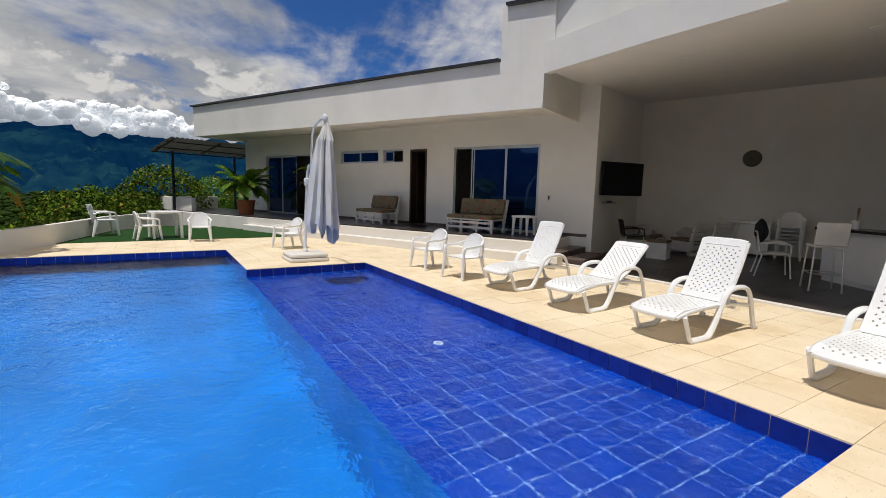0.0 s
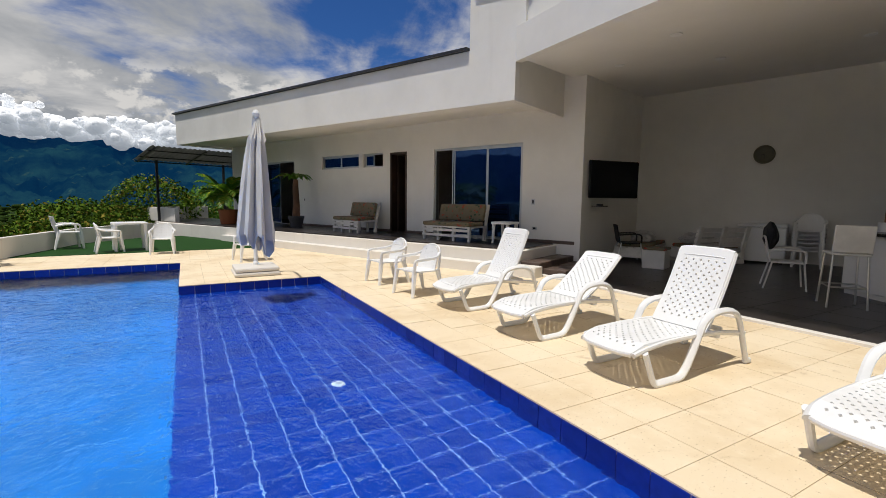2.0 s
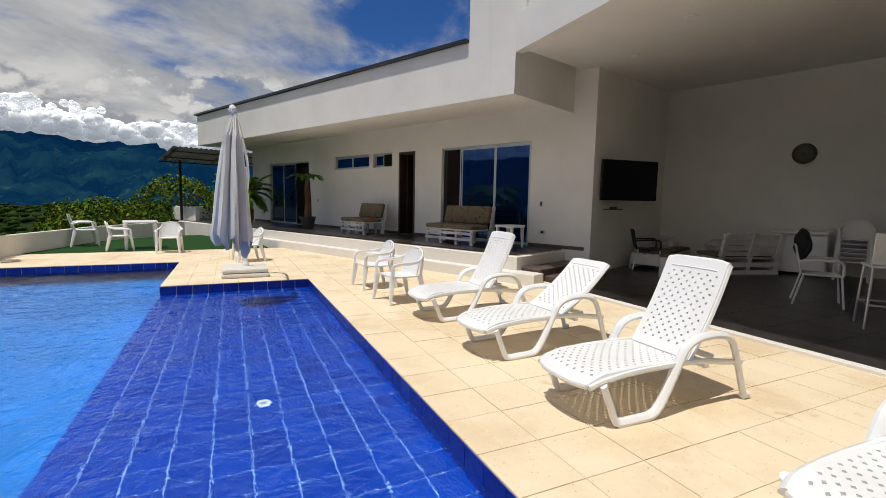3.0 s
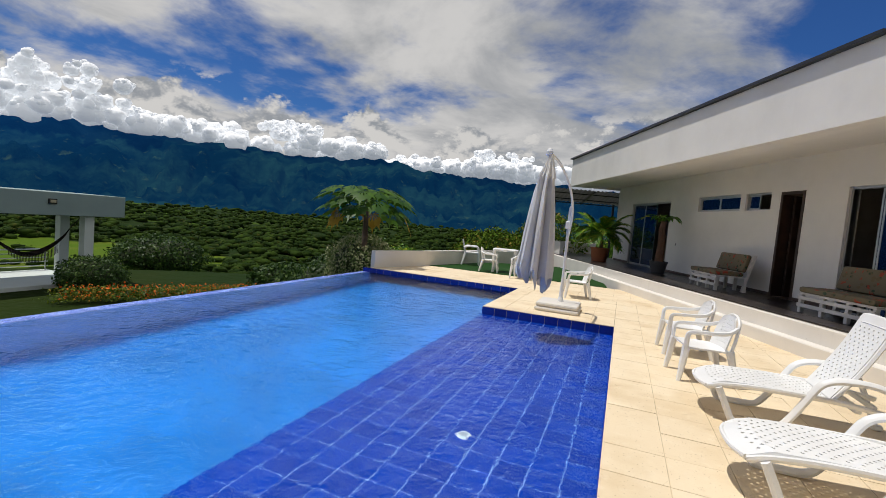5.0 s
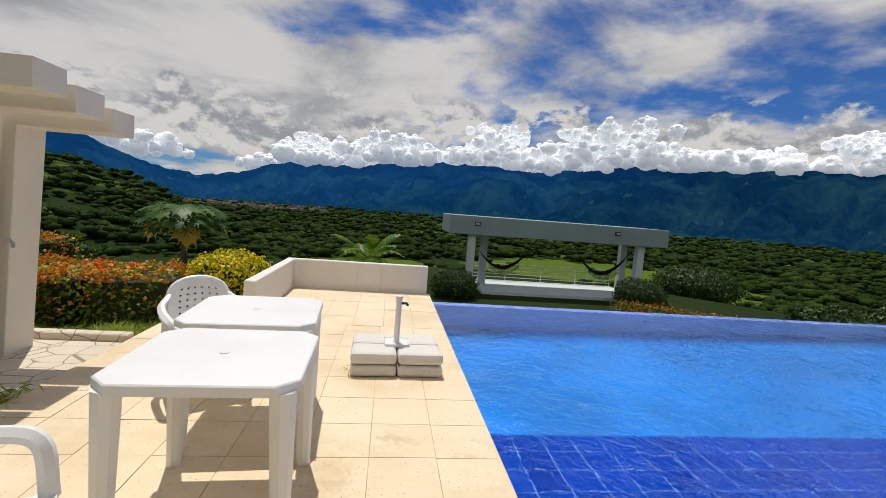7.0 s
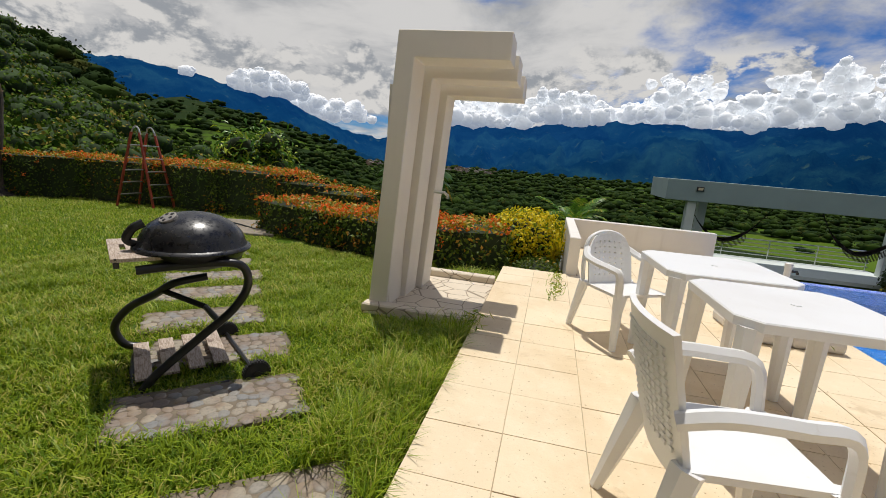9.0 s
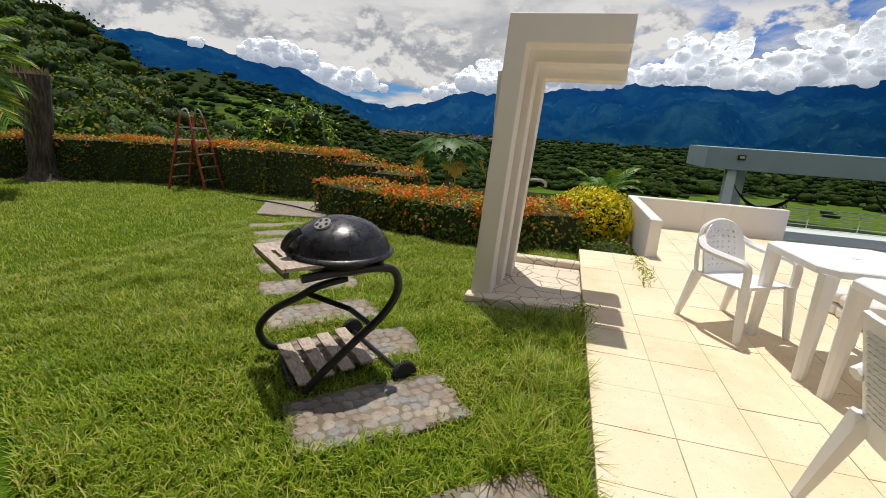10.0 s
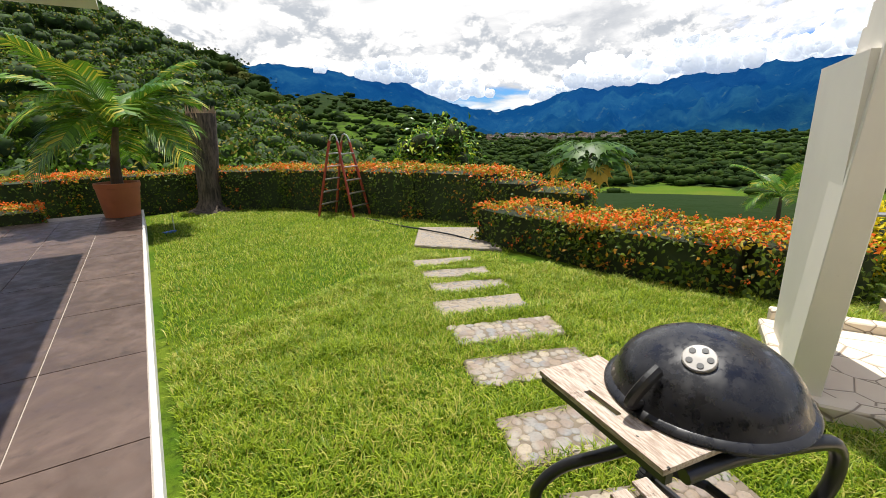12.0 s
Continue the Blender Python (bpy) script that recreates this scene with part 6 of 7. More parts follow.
# stepladder
RED_PAINT = plain("red_fibreglass_rail", (0.36, 0.055, 0.03), 0.5, var=0.25)
t = thing("stepladder", pose(-2.60, -10.32, lawn_z(-2.6, -10.3)), "open red stepladder with aluminium rungs on the lawn", "ladder")
for s_ in (1, -1):
    foot, top, wd = Vector((0, 0.47 * s_, 0)), Vector((0, 0.10 * s_, 1.56)), 0.27
    for e in (1, -1):
        a, b = foot + Vector((e * wd, 0, 0)), top + Vector((e * wd * 0.68, 0, 0))
        part("rail", tube(bmesh.new(), [a, b], 0.026, 4), RED_PAINT, t)
    for k in range(1, 6):
        q = k / 6
        p = foot.lerp(top, q)
        w_ = wd * (1 - 0.32 * q)
        part("rung", boxed(p.x - w_, p.x + w_, p.y - 0.035, p.y + 0.035, p.z - 0.012, p.z + 0.012, 0.004), CHROME, t)
for e in (1, -1):
    bow = curve_points([(e * 0.18, -0.12, 1.52), (e * 0.17, -0.05, 1.66), (e * 0.17, 0.05, 1.66), (e * 0.18, 0.12, 1.52)], 4)
    part("hinge", tube(bmesh.new(), bow, 0.018, 6), CHROME, t)

# stepping slabs
PATHV, PERP = Vector((-0.77, -0.64)), Vector((-0.64, 0.77))
r = np.random.default_rng(60)
PEBBLES = []
for k in range(4):
    bm = bmesh.new()
    ring = [(math.cos(a) * q, math.sin(a) * q) for a, q in ((2 * math.pi * j / 9, r.uniform(0.82, 1.08)) for j in range(9))]
    rows_ = [[bm.verts.new((x * q, y * q, h)) for x, y in ring] for q, h in ((1.0, 0.0), (0.93, 0.55), (0.62, 0.95))]
    for a, b in zip(rows_, rows_[1:]):
        for j in range(9):
            bm.faces.new((a[j], a[(j + 1) % 9], b[(j + 1) % 9], b[j]))
    bm.faces.new(rows_[-1])
    me = bpy.data.meshes.new("pebble")
    bm.to_mesh(me)
    bm.free()
    me.materials.append(PEBBLE)
    me.polygons.foreach_set("use_smooth", np.ones(len(me.polygons), bool))
    PEBBLES.append(me)
for px_, py_, ln, wd in ((0.25, -6.83, 0.80, 0.28), (0.66, -6.46, 0.80, 0.28), (1.06, -6.10, 0.82, 0.30), (1.53, -5.77, 0.84, 0.31), (2.00, -5.38, 0.90, 0.34), (2.48, -5.00, 0.86, 0.36), (3.03, -4.54, 0.82, 0.38), (3.46, -4.08, 0.84, 0.40), (4.05, -3.68, 0.90, 0.44), (4.60, -3.05, 0.84, 0.44)):
    p = Vector((px_, py_))
    jig = [Vector(r.normal(size=2) * 0.015) for _ in range(8)]
    pts = [p, p + PERP * ln * 0.5 - PATHV * 0.01, p + PERP * ln, p + PERP * ln + PATHV * wd * 0.5, p + PERP * ln + PATHV * wd, p + PERP * ln * 0.5 + PATHV * wd * 1.03, p + PATHV * wd, p + PATHV * wd * 0.5]
    pts = [(a + b)[:] for a, b in zip(pts, jig)]
    z = lawn_z(*p)
    bm = prism(bmesh.new(), pts, z - 0.05, z + 0.022, 0.012)
    near = px_ > 1.9
    slab = tagged(finish("stepping_stone", bm, SLAB_BED if near else COBBLE), "concrete stepping slab set with river pebbles in the lawn", "stepping stone", "garden stepping stones")
    if near:
        row = 0
        while row * 0.066 < wd - 0.05:
            at = 0.035 + (row % 2) * 0.035
            while at < ln - 0.03:
                big = r.uniform(0.75, 1.25)
                q = p + PERP * (at + r.normal() * 0.006) + PATHV * (0.035 + row * 0.066 + r.normal() * 0.006)
                pb_ = new("pebble", PEBBLES[int(r.integers(4))])
                pb_.parent = slab
                pb_.matrix_local = pose(q.x, q.y, z + 0.018, 0, 0, r.uniform(0, 360)) @ Matrix.Diagonal((0.042 * big, 0.036 * big, 0.011, 1))
                at += 0.066 * big
            row += 1
pts = [(-0.63, -7.38), (-0.95, -6.15), (-2.15, -6.90), (-1.72, -7.95)]
z = lawn_z(-1.2, -7.0)
tagged(finish("paved_landing", prism(bmesh.new(), pts, z - 0.1, z + 0.05, 0.012), COBBLE), "large cobbled landing slab at the path end", "paving slab")
bm = tube(bmesh.new(), curve_points([(-2.4, -9.6, lawn_z(-2.4, -9.6) + 0.02), (-1.9, -8.4, lawn_z(-1.9, -8.4) + 0.02), (-1.5, -7.7, z + 0.07), (-1.3, -6.9, z + 0.06), (-1.05, -6.2, z - 0.02)], 8), 0.012, 6)
tagged(finish("garden_hose", bm, RUBBER), "black garden hose lying across the landing", "hose")
t = thing("lawn_sprinkler", pose(0.02, -12.2, lawn_z(0, -12.2)), "small blue lawn sprinkler on a spike", "sprinkler")
part("foot", boxed(-0.12, 0.12, -0.04, 0.04, 0.0, 0.04, 0.01), plain("blue_plastic", (0.02, 0.12, 0.5), 0.4), t)
part("spike", tube(bmesh.new(), [(-0.1, 0, 0.03), (-0.1, 0, 0.32)], 0.012, 6), CHROME, t)

# grass blades
r = np.random.default_rng(70)


def blades(n, x0, x1, y0, y1, h0, h1, wid, keep):
    x, y = r.uniform(x0, x1, n), r.uniform(y0, y1, n)
    ok = np.array([keep(a, b) for a, b in zip(x, y)])
    x, y = x[ok], y[ok]
    z = np.array([lawn_z(a, b) for a, b in zip(x, y)])
    m = len(x)
    tuft = np.array([noise.noise(Vector((a * 3.1, b * 3.1, 1.0))) + 0.6 * noise.noise(Vector((a * 11.0, b * 11.0, 2.0))) for a, b in zip(x, y)])
    a, h = r.uniform(0, 6.28, m), r.uniform(h0, h1, m) * np.clip(1.0 + 0.75 * tuft, 0.45, 1.7)
    lean = h * r.uniform(0.3, 1.5, m)
    b = np.stack([x, y, z - 0.005], 1)
    sd = np.stack([-np.sin(a), np.cos(a), 0 * a], 1) * wid
    fw = np.stack([np.cos(a), np.sin(a), 0 * a], 1)
    mid = b + fw * (lean * 0.35)[:, None] + np.array([0, 0, 1]) * (h * 0.65)[:, None]
    tip = b + fw * lean[:, None] + np.array([0, 0, 1]) * (h * 0.9)[:, None]
    v = np.stack([b - sd, b + sd, mid + sd * 0.7, mid - sd * 0.7, tip], 1).reshape(-1, 3)
    i = np.arange(m)[:, None] * 5
    f_ = np.concatenate([i + np.array([[0, 1, 2]]), i + np.array([[0, 2, 3]]), i + np.array([[3, 2, 4]])], 0)
    return v, f_


SLABS = [(Vector((px_, py_)), ln, wd) for px_, py_, ln, wd in ((0.25, -6.83, 0.80, 0.28), (0.66, -6.46, 0.80, 0.28), (1.06, -6.10, 0.82, 0.30), (1.53, -5.77, 0.84, 0.31), (2.00, -5.38, 0.90, 0.34), (2.48, -5.00, 0.86, 0.36), (3.03, -4.54, 0.82, 0.38), (3.46, -4.08, 0.84, 0.40), (4.05, -3.68, 0.90, 0.44), (4.60, -3.05, 0.84, 0.44))]


def on_lawn(x, y):
    if y > -2.45 or (0.5 < x < 2.0 and y > -3.38):
        return False
    q = Vector((x, y)) - EDGE2_A
    if q.dot(E2N) > -0.11:
        return False
    for p, ln, wd in SLABS:
        d = Vector((x, y)) - p
        if 0.03 < d.dot(PERP) < ln - 0.03 and 0.03 < d.dot(PATHV) < wd - 0.03:
            return False
    if -2.2 < x < -0.6 and -7.8 < y < -6.2:
        d = Vector((x, y)) - Vector((-1.35, -7.05))
        if abs(d.dot(PATHV)) < 0.55 and abs(d.dot(PERP)) < 0.65:
            return False
    return x > interp(y, LAWN_EDGE) - 0.3


vs, fs, off = [], [], 0
for args in ((235000, -0.4, 5.6, -7.2, -2.45, 0.025, 0.066, 0.0044), (120000, -4.5, 4.2, -14.5, -6.0, 0.025, 0.06, 0.0050), (9000, 1.95, 5.6, -2.85, -2.44, 0.07, 0.16, 0.0035), (2500, -0.3, 0.6, -3.0, -2.44, 0.06, 0.14, 0.0035)):
    v, f_ = blades(*args, on_lawn)
    vs.append(v)
    fs.append(f_ + off)
    off += len(v)
grass = tagged(new("grass", array_mesh("grass", np.concatenate(vs), np.concatenate(fs), GRASS)), "fresh green grass blades of the lawn", "grass", kind="stuff")
# weeds in the paver joints
v = []
for cx_, cy_, k in ((0.12, -1.78, 55), (0.55, -1.78, 60), (0.85, -1.80, 40), (2.0, -2.44, 120), (1.28, -0.30, 16), (1.28, 0.28, 16)):
    for _ in range(k):
        v.append((cx_ + r.normal() * 0.09, cy_ + r.normal() * 0.05, 0.012 + r.uniform(0, 0.05)))
tagged(new("weeds", leaf_mesh("weeds", np.array(v), 0.075, GRASS, r, None, 1.0, 0.12)), "tufts of weeds in the paving joints", "weeds", kind="stuff")

# ---- pavilion on the lower lawn ----
PAV_PAINT = wall_paint("pale_green_white_paint", (0.62, 0.67, 0.64), amount=0.10)
PAV_BAND = wall_paint("grey_green_fascia_paint", (0.27, 0.35, 0.345), amount=0.10)
pv = thing("garden_pavilion", pose(0, 0, 0), "pale flat-roofed garden pavilion with hammocks and steel railing", "pavilion")
part("roof_slab", boxed(-18.2, -15.12, 2.66, 13.2, 0.38, 1.22, 0.01), PAV_BAND, pv)
for x, y in ((-15.5, 3.75), (-17.6, 4.8), (-17.6, 12.3), (-15.5, 12.0)):
    part("post", boxed(x - 0.17, x + 0.17, y - 0.17, y + 0.17, -2.6, 0.38), PAV_PAINT, pv)
part("floor_slab", boxed(-19.0, -15.3, 4.4, 12.5, -2.9, -2.2, 0.01), PAV_PAINT, pv)
for y in (4.5, 6.4, 8.4, 10.4, 12.4):
    part("railing_post", tube(bmesh.new(), [(-18.9, y, -2.25), (-18.9, y, -1.30)], 0.025, 6), CHROME, pv)
for k in range(5):
    part("rail", tube(bmesh.new(), [(-18.9, 4.4, -1.30 - 0.18 * k), (-18.9, 12.5, -1.30 - 0.18 * k)], 0.028 if k == 0 else 0.018, 6), CHROME, pv)
for y in (3.9, 10.6):
    fl = part("floodlight", boxed(-15.115, -15.04, y - 0.13, y + 0.13, 0.80, 0.98, 0.01), BLACK, pv)
    part("lens", boxed(-15.04, -15.03, y - 0.09, y + 0.09, 0.84, 0.94), plain("floodlight_glass", (0.5, 0.45, 0.3), 0.2), fl)
HAMMOCK = plain("dark_woven_hammock", (0.03, 0.018, 0.02), 0.95, var=0.4, bump=0.3)
for y0, y1 in ((4.2, 6.9), (9.3, 12.0)):
    t = thing("hammock", pose(0, 0, 0), "dark woven hammock slung between the pavilion posts", "hammock", "pavilion hammocks")
    bm = bmesh.new()
    row = []
    for k in range(15):
        q = k / 14
        z = -0.15 - 1.15 * math.sin(math.pi * q) ** 0.8
        w_ = 0.02 + 0.26 * math.sin(math.pi * q)
        y = y0 + (y1 - y0) * q
        row.append([bm.verts.new((-16.5 + a * w_, y, z + 0.16 * abs(a) * math.sin(math.pi * q))) for a in (-1, -0.5, 0, 0.5, 1)])
    for a, b in zip(row, row[1:]):
        for j in range(4):
            bm.faces.new((a[j], a[j + 1], b[j + 1], b[j]))
    bmesh.ops.solidify(bm, geom=bm.faces[:], thickness=0.05)
    part("cloth", bm, HAMMOCK, t)
    bm = bmesh.new()
    for k in range(34):
        y = y0 + (y1 - y0) * (0.22 + 0.56 * k / 33)
        q = (y - y0) / (y1 - y0)
        z = -0.15 - 1.15 * math.sin(math.pi * q) ** 0.8
        tube(bm, [(-16.25, y, z + 0.1), (-16.22, y, z - 0.20)], 0.012, 4)
    part("fringe", bm, HAMMOCK, t)
    bm = bmesh.new()
    tube(bm, [(-16.5, y0, -0.15), (-16.2, y0 - 0.4, 0.3)], 0.02, 5)
    tube(bm, [(-16.5, y1, -0.15), (-16.2, y1 + 0.2, 0.3)], 0.02, 5)
    part("rope", bm, HAMMOCK, t)


# ---- doors and windows of the facade ----
def glazed(name, s0, s1, z0, z1, panes, label, d=-0.10):
    """An aluminium frame in the facade with panes given as (s0, s1, depth)."""
    t = thing(name, MF, label, "window" if z0 > 1 else "sliding door")
    t["kind"] = "structure"
    fw = 0.045
    for a in ((s0, s1, z1 - fw, z1), (s0, s1, z0, z0 + fw * 0.6), (s0, s0 + fw, z0 + fw * 0.6, z1 - fw), (s1 - fw, s1, z0 + fw * 0.6, z1 - fw)):
        part("outer_frame", boxed(a[0], a[1], d - 0.05, d + 0.05, a[2], a[3]), ALU, t)
    for a, b, o in panes:
        q = 0.032
        sash = bmesh.new()
        za, zb = z0 + fw * 0.6 + 0.002, z1 - fw - 0.002
        box(sash, a, b, d + o - 0.014, d + o + 0.014, zb - q, zb)
        box(sash, a, b, d + o - 0.014, d + o + 0.014, za, za + q)
        box(sash, a, a + q, d + o - 0.014, d + o + 0.014, za + q, zb - q)
        box(sash, b - q, b, d + o - 0.014, d + o + 0.014, za + q, zb - q)
        sf = part("sash", sash, ALU, t)
        part("pane", boxed(a + q, b - q, d + o - 0.004, d + o + 0.004, za + q, zb - q), GLASS, sf, "dark blue reflective glass")
    return t


glazed("door_1", 0.0, 2.60, TERRACE_Z, 2.69, [(0.05, 0.98, 0.025), (0.98, 1.98, 0.025), (1.06, 2.08, -0.025)], "half open aluminium sliding door with blue glass")
glazed("door_3", 8.87, 11.72, TERRACE_Z, 2.69, [(10.75, 11.67, 0.025), (9.85, 10.75, 0.025)], "half open aluminium sliding door with blue glass")
glazed("window_1", 5.53, 7.32, 2.32, 2.73, [(5.58, 6.42, 0.02), (6.42, 7.27, 0.02)], "narrow high window with two blue panes")
glazed("window_2", 4.50, 5.34, 2.32, 2.72, [(4.92, 5.29, 0.02)], "small high window with one blue pane open")
t = thing("door_2", MF, "open dark wooden door with dark frame", "door")
t["kind"] = "structure"
for a in ((3.56, 3.62, TERRACE_Z, 2.69), (4.14, 4.20, TERRACE_Z, 2.69), (3.62, 4.14, 2.63, 2.69)):
    part("door_frame", boxed(a[0], a[1], -0.225, 0.012, a[2], a[3]), DARK_WOOD, t)
lf = part("door_leaf", boxed(4.10, 4.138, -0.78, -0.23, TERRACE_Z + 0.01, 2.62, 0.003), DARK_WOOD, t)
part("door_handle", tube(bmesh.new(), [(4.09, -0.70, 1.45), (4.05, -0.70, 1.45), (4.05, -0.58, 1.45)], 0.01, 6), CHROME, lf)
part("threshold", boxed(3.62, 4.14, -0.22, 0.0, TERRACE_Z - 0.02, TERRACE_Z + 0.008), DARK_TILE, t)
for s, z, w_, h in ((-0.29, 1.37, 0.04, 0.065), (-0.34, 0.78, 0.065, 0.04), (8.3, 1.35, 0.03, 0.05), (12.4, 0.80, 0.05, 0.04)):
    t = thing("wall_socket", MF, "small grey wall socket plate", "socket", "wall sockets")
    pl = part("plate", boxed(s - w_, s + w_, 0.0, 0.012, z - h, z + h, 0.004), ALU, t)
    part("insert", boxed(s - w_ * 0.5, s + w_ * 0.5, 0.012, 0.015, z - h * 0.6, z + h * 0.6), BLACK, pl)
bm = bmesh.new()
for a, b in ((-1.28, 0.0), (2.60, 3.56), (4.20, 8.87), (11.72, 13.1)):
    box(bm, a, b, 0.001, 0.014, TERRACE_Z, TERRACE_Z + 0.07)
ob = structure("baseboard", bm, DARK_TILE, "dark tile skirting along the facade", "baseboard")
ob.matrix_world = MF

# ---- terrace furniture ----
WHITE_WOOD = plain("white_painted_wood", (0.72, 0.70, 0.66), 0.65, var=0.18, scale=9, bump=0.15)


def cushion_mat():
    k = Mat("leaf_patterned_cushion", 0.9)
    k.local()
    leaf = k.voronoi(9, "Distance", "F1", k.stretch(1, 1.4, 1.4))
    tone = k.noise(5, 3)
    col = k.mix(k.ramp(tone, 0.45, 0.52), (0.16, 0.12, 0.06), (0.035, 0.07, 0.035))
    col = k.mix(k.ramp(leaf, 0.30, 0.36), col, (0.17, 0.14, 0.085))
    col = k.mix(k.ramp(k.noise(9, 2), 0.60, 0.64), col, (0.35, 0.06, 0.03))
    return k.color(col).m


CUSHION = cushion_mat()


def terrace_sofa(m, w, label):
    t = thing("garden_sofa", m, label, "sofa", "terrace sofas")
    h = w / 2
    for x in (-h + 0.03, -h / 3, h / 3, h - 0.03):
        part("leg", boxed(x - 0.03, x + 0.03, 0.30, 0.36, 0, 0.30, 0.004), WHITE_WOOD, t)
        part("leg", boxed(x - 0.03, x + 0.03, -0.30, -0.24, 0, 0.30, 0.004), WHITE_WOOD, t)
    for z in (0.10, 0.22):
        part("front_rail", boxed(-h, h, 0.362, 0.382, z, z + 0.055), WHITE_WOOD, t)
    part("seat_frame", boxed(-h, h, -0.32, 0.36, 0.302, 0.335), WHITE_WOOD, t)
    part("seat_cushion", boxed(-h + 0.01, h - 0.01, -0.22, 0.39, 0.337, 0.43, 0.035, seg=2), CUSHION, t, smooth=True)
    tilt = pose(0, -0.28, 0.36, 14, 0, 0)
    part("back_cushion", boxed(-h + 0.03, h - 0.03, 0.02, 0.12, 0.06, 0.46, 0.04, seg=2), CUSHION, t, smooth=True).matrix_local = tilt
    for k in range(3):
        part("back_slat", boxed(-h, h, -0.01, 0.015, 0.12 + 0.13 * k, 0.20 + 0.13 * k), WHITE_WOOD, t).matrix_local = tilt
    for x in (-h + 0.03, h - 0.03):
        part("back_post", boxed(x - 0.03, x + 0.03, -0.05, -0.012, -0.36, 0.48), WHITE_WOOD, t).matrix_local = tilt
    return t


terrace_sofa(MF @ pose(1.30, 0.78, TERRACE_Z, 0, 0, 0), 1.35, "white wooden sofa with leaf-patterned cushions")
terrace_sofa(MF @ pose(4.85, 0.72, TERRACE_Z, 0, 0, -4), 1.15, "white wooden sofa with leaf-patterned cushions")

# ---- patio furniture ----
x, y = fpt(-2.0, -0.95)
t = thing("television", MF @ pose(-1.78, -0.80, 1.86, 0, 0, 62), "black flat television on a wall arm", "television")
part("screen", boxed(-0.66, 0.66, 0.0, 0.035, -0.385, 0.385, 0.006), plain("black_gloss_screen", (0.004, 0.004, 0.005), 0.22, spec=0.25), t)
part("bezel", boxed(-0.67, 0.67, -0.03, -0.001, -0.395, 0.395, 0.006), BLACK, t)
part("wall_arm", boxed(-0.05, 0.05, -0.42, -0.031, -0.06, 0.06, 0.01), BLACK, t)
t = thing("media_shelf", MF @ pose(-1.49, -0.5, 1.28), "small black shelf with a router under the television", "shelf")
part("shelf", boxed(-0.22, 0.0, -0.22, 0.18, 0, 0.02), BLACK, t)
part("router", boxed(-0.16, -0.06, -0.08, 0.06, 0.02, 0.06, 0.006), BLACK, t)
t = thing("wall_clock", MF @ pose(-4.19, -3.995, 2.53, -90, 0, 0), "round wall clock with a dark rim and white face", "clock")
part("rim", lathe(bmesh.new(), [(0.15, 0), (0.215, 0.0), (0.215, 0.03), (0.19, 0.045), (0.15, 0.03)], 32), plain("dark_olive_clock_rim", (0.10, 0.095, 0.06), 0.5), t)
part("face", lathe(bmesh.new(), [(0.15, 0.002), (0.15, 0.022)], 32), plain("clock_face", (0.62, 0.64, 0.60), 0.6), t)
bm = bmesh.new()
for a in (35, 145, 215, 325):
    box(bm, 0.02, 0.085, -0.025, 0.025, 0.022, 0.027, m=pose(0, 0, 0, 0, 0, a))
part("dial_pattern", bm, PLASTIC, t)
for a, ln in ((90, 0.10), (10, 0.07)):
    part("hand_bar", boxed(0, ln, -0.006, 0.006, 0.028, 0.031, m=pose(0, 0, 0, 0, 0, a)), BLACK, t)
t = thing("chest_freezer", MF @ pose(-4.3, -3.6, 0.022), "white chest freezer against the patio wall", "freezer")
part("body", boxed(-0.46, 0.46, -0.3, 0.3, 0.05, 0.82, 0.02), PLASTIC, t)
ld = part("lid", boxed(-0.47, 0.47, -0.31, 0.32, 0.83, 0.90, 0.02), PLASTIC, t)
part("lock", boxed(-0.03, 0.03, 0.32, 0.335, 0.80, 0.86), CHROME, ld)
for sx_ in (-0.4, 0.4):
    for sy_ in (-0.24, 0.24):
        part("foot", boxed(sx_ - 0.03, sx_ + 0.03, sy_ - 0.03, sy_ + 0.03, 0, 0.05), BLACK, t)


def pallet_sofa(m, w, label, back):
    t = thing("pallet_sofa", m, label, "sofa", "pallet seats")
    h = w / 2
    for k in range(5):
        y = -0.32 + 0.16 * k
        part("deck_board", boxed(-h, h, y - 0.05, y + 0.05, 0.32, 0.342), WHITE_WOOD, t)
    for x in (-h + 0.05, 0, h - 0.05):
        part("bearer", boxed(x - 0.045, x + 0.045, -0.36, 0.36, 0.10, 0.318), WHITE_WOOD, t)
    for z in (0.0, 0.16):
        part("side_board", boxed(-h, h, -0.385, -0.362, z, z + 0.09), WHITE_WOOD, t)
        part("side_board", boxed(-h, h, 0.362, 0.385, z, z + 0.09), WHITE_WOOD, t)
    part("seat_cushion", boxed(-h + 0.04, h - 0.04, -0.26, 0.36, 0.343, 0.42, 0.03, seg=2), CUSHION, t, smooth=True)
    if back:
        lean = pose(0, -0.34, 0.35, 14, 0, 0)
        for k in range(4):
            part("back_slat", boxed(-h, h, -0.012, 0.012, 0.03 + 0.12 * k, 0.12 + 0.12 * k), WHITE_WOOD, t).matrix_local = lean
        for x in (-h + 0.06, 0, h - 0.06):
            part("back_post", boxed(x - 0.045, x + 0.045, -0.06, -0.013, -0.34, 0.52), WHITE_WOOD, t).matrix_local = lean
    return t


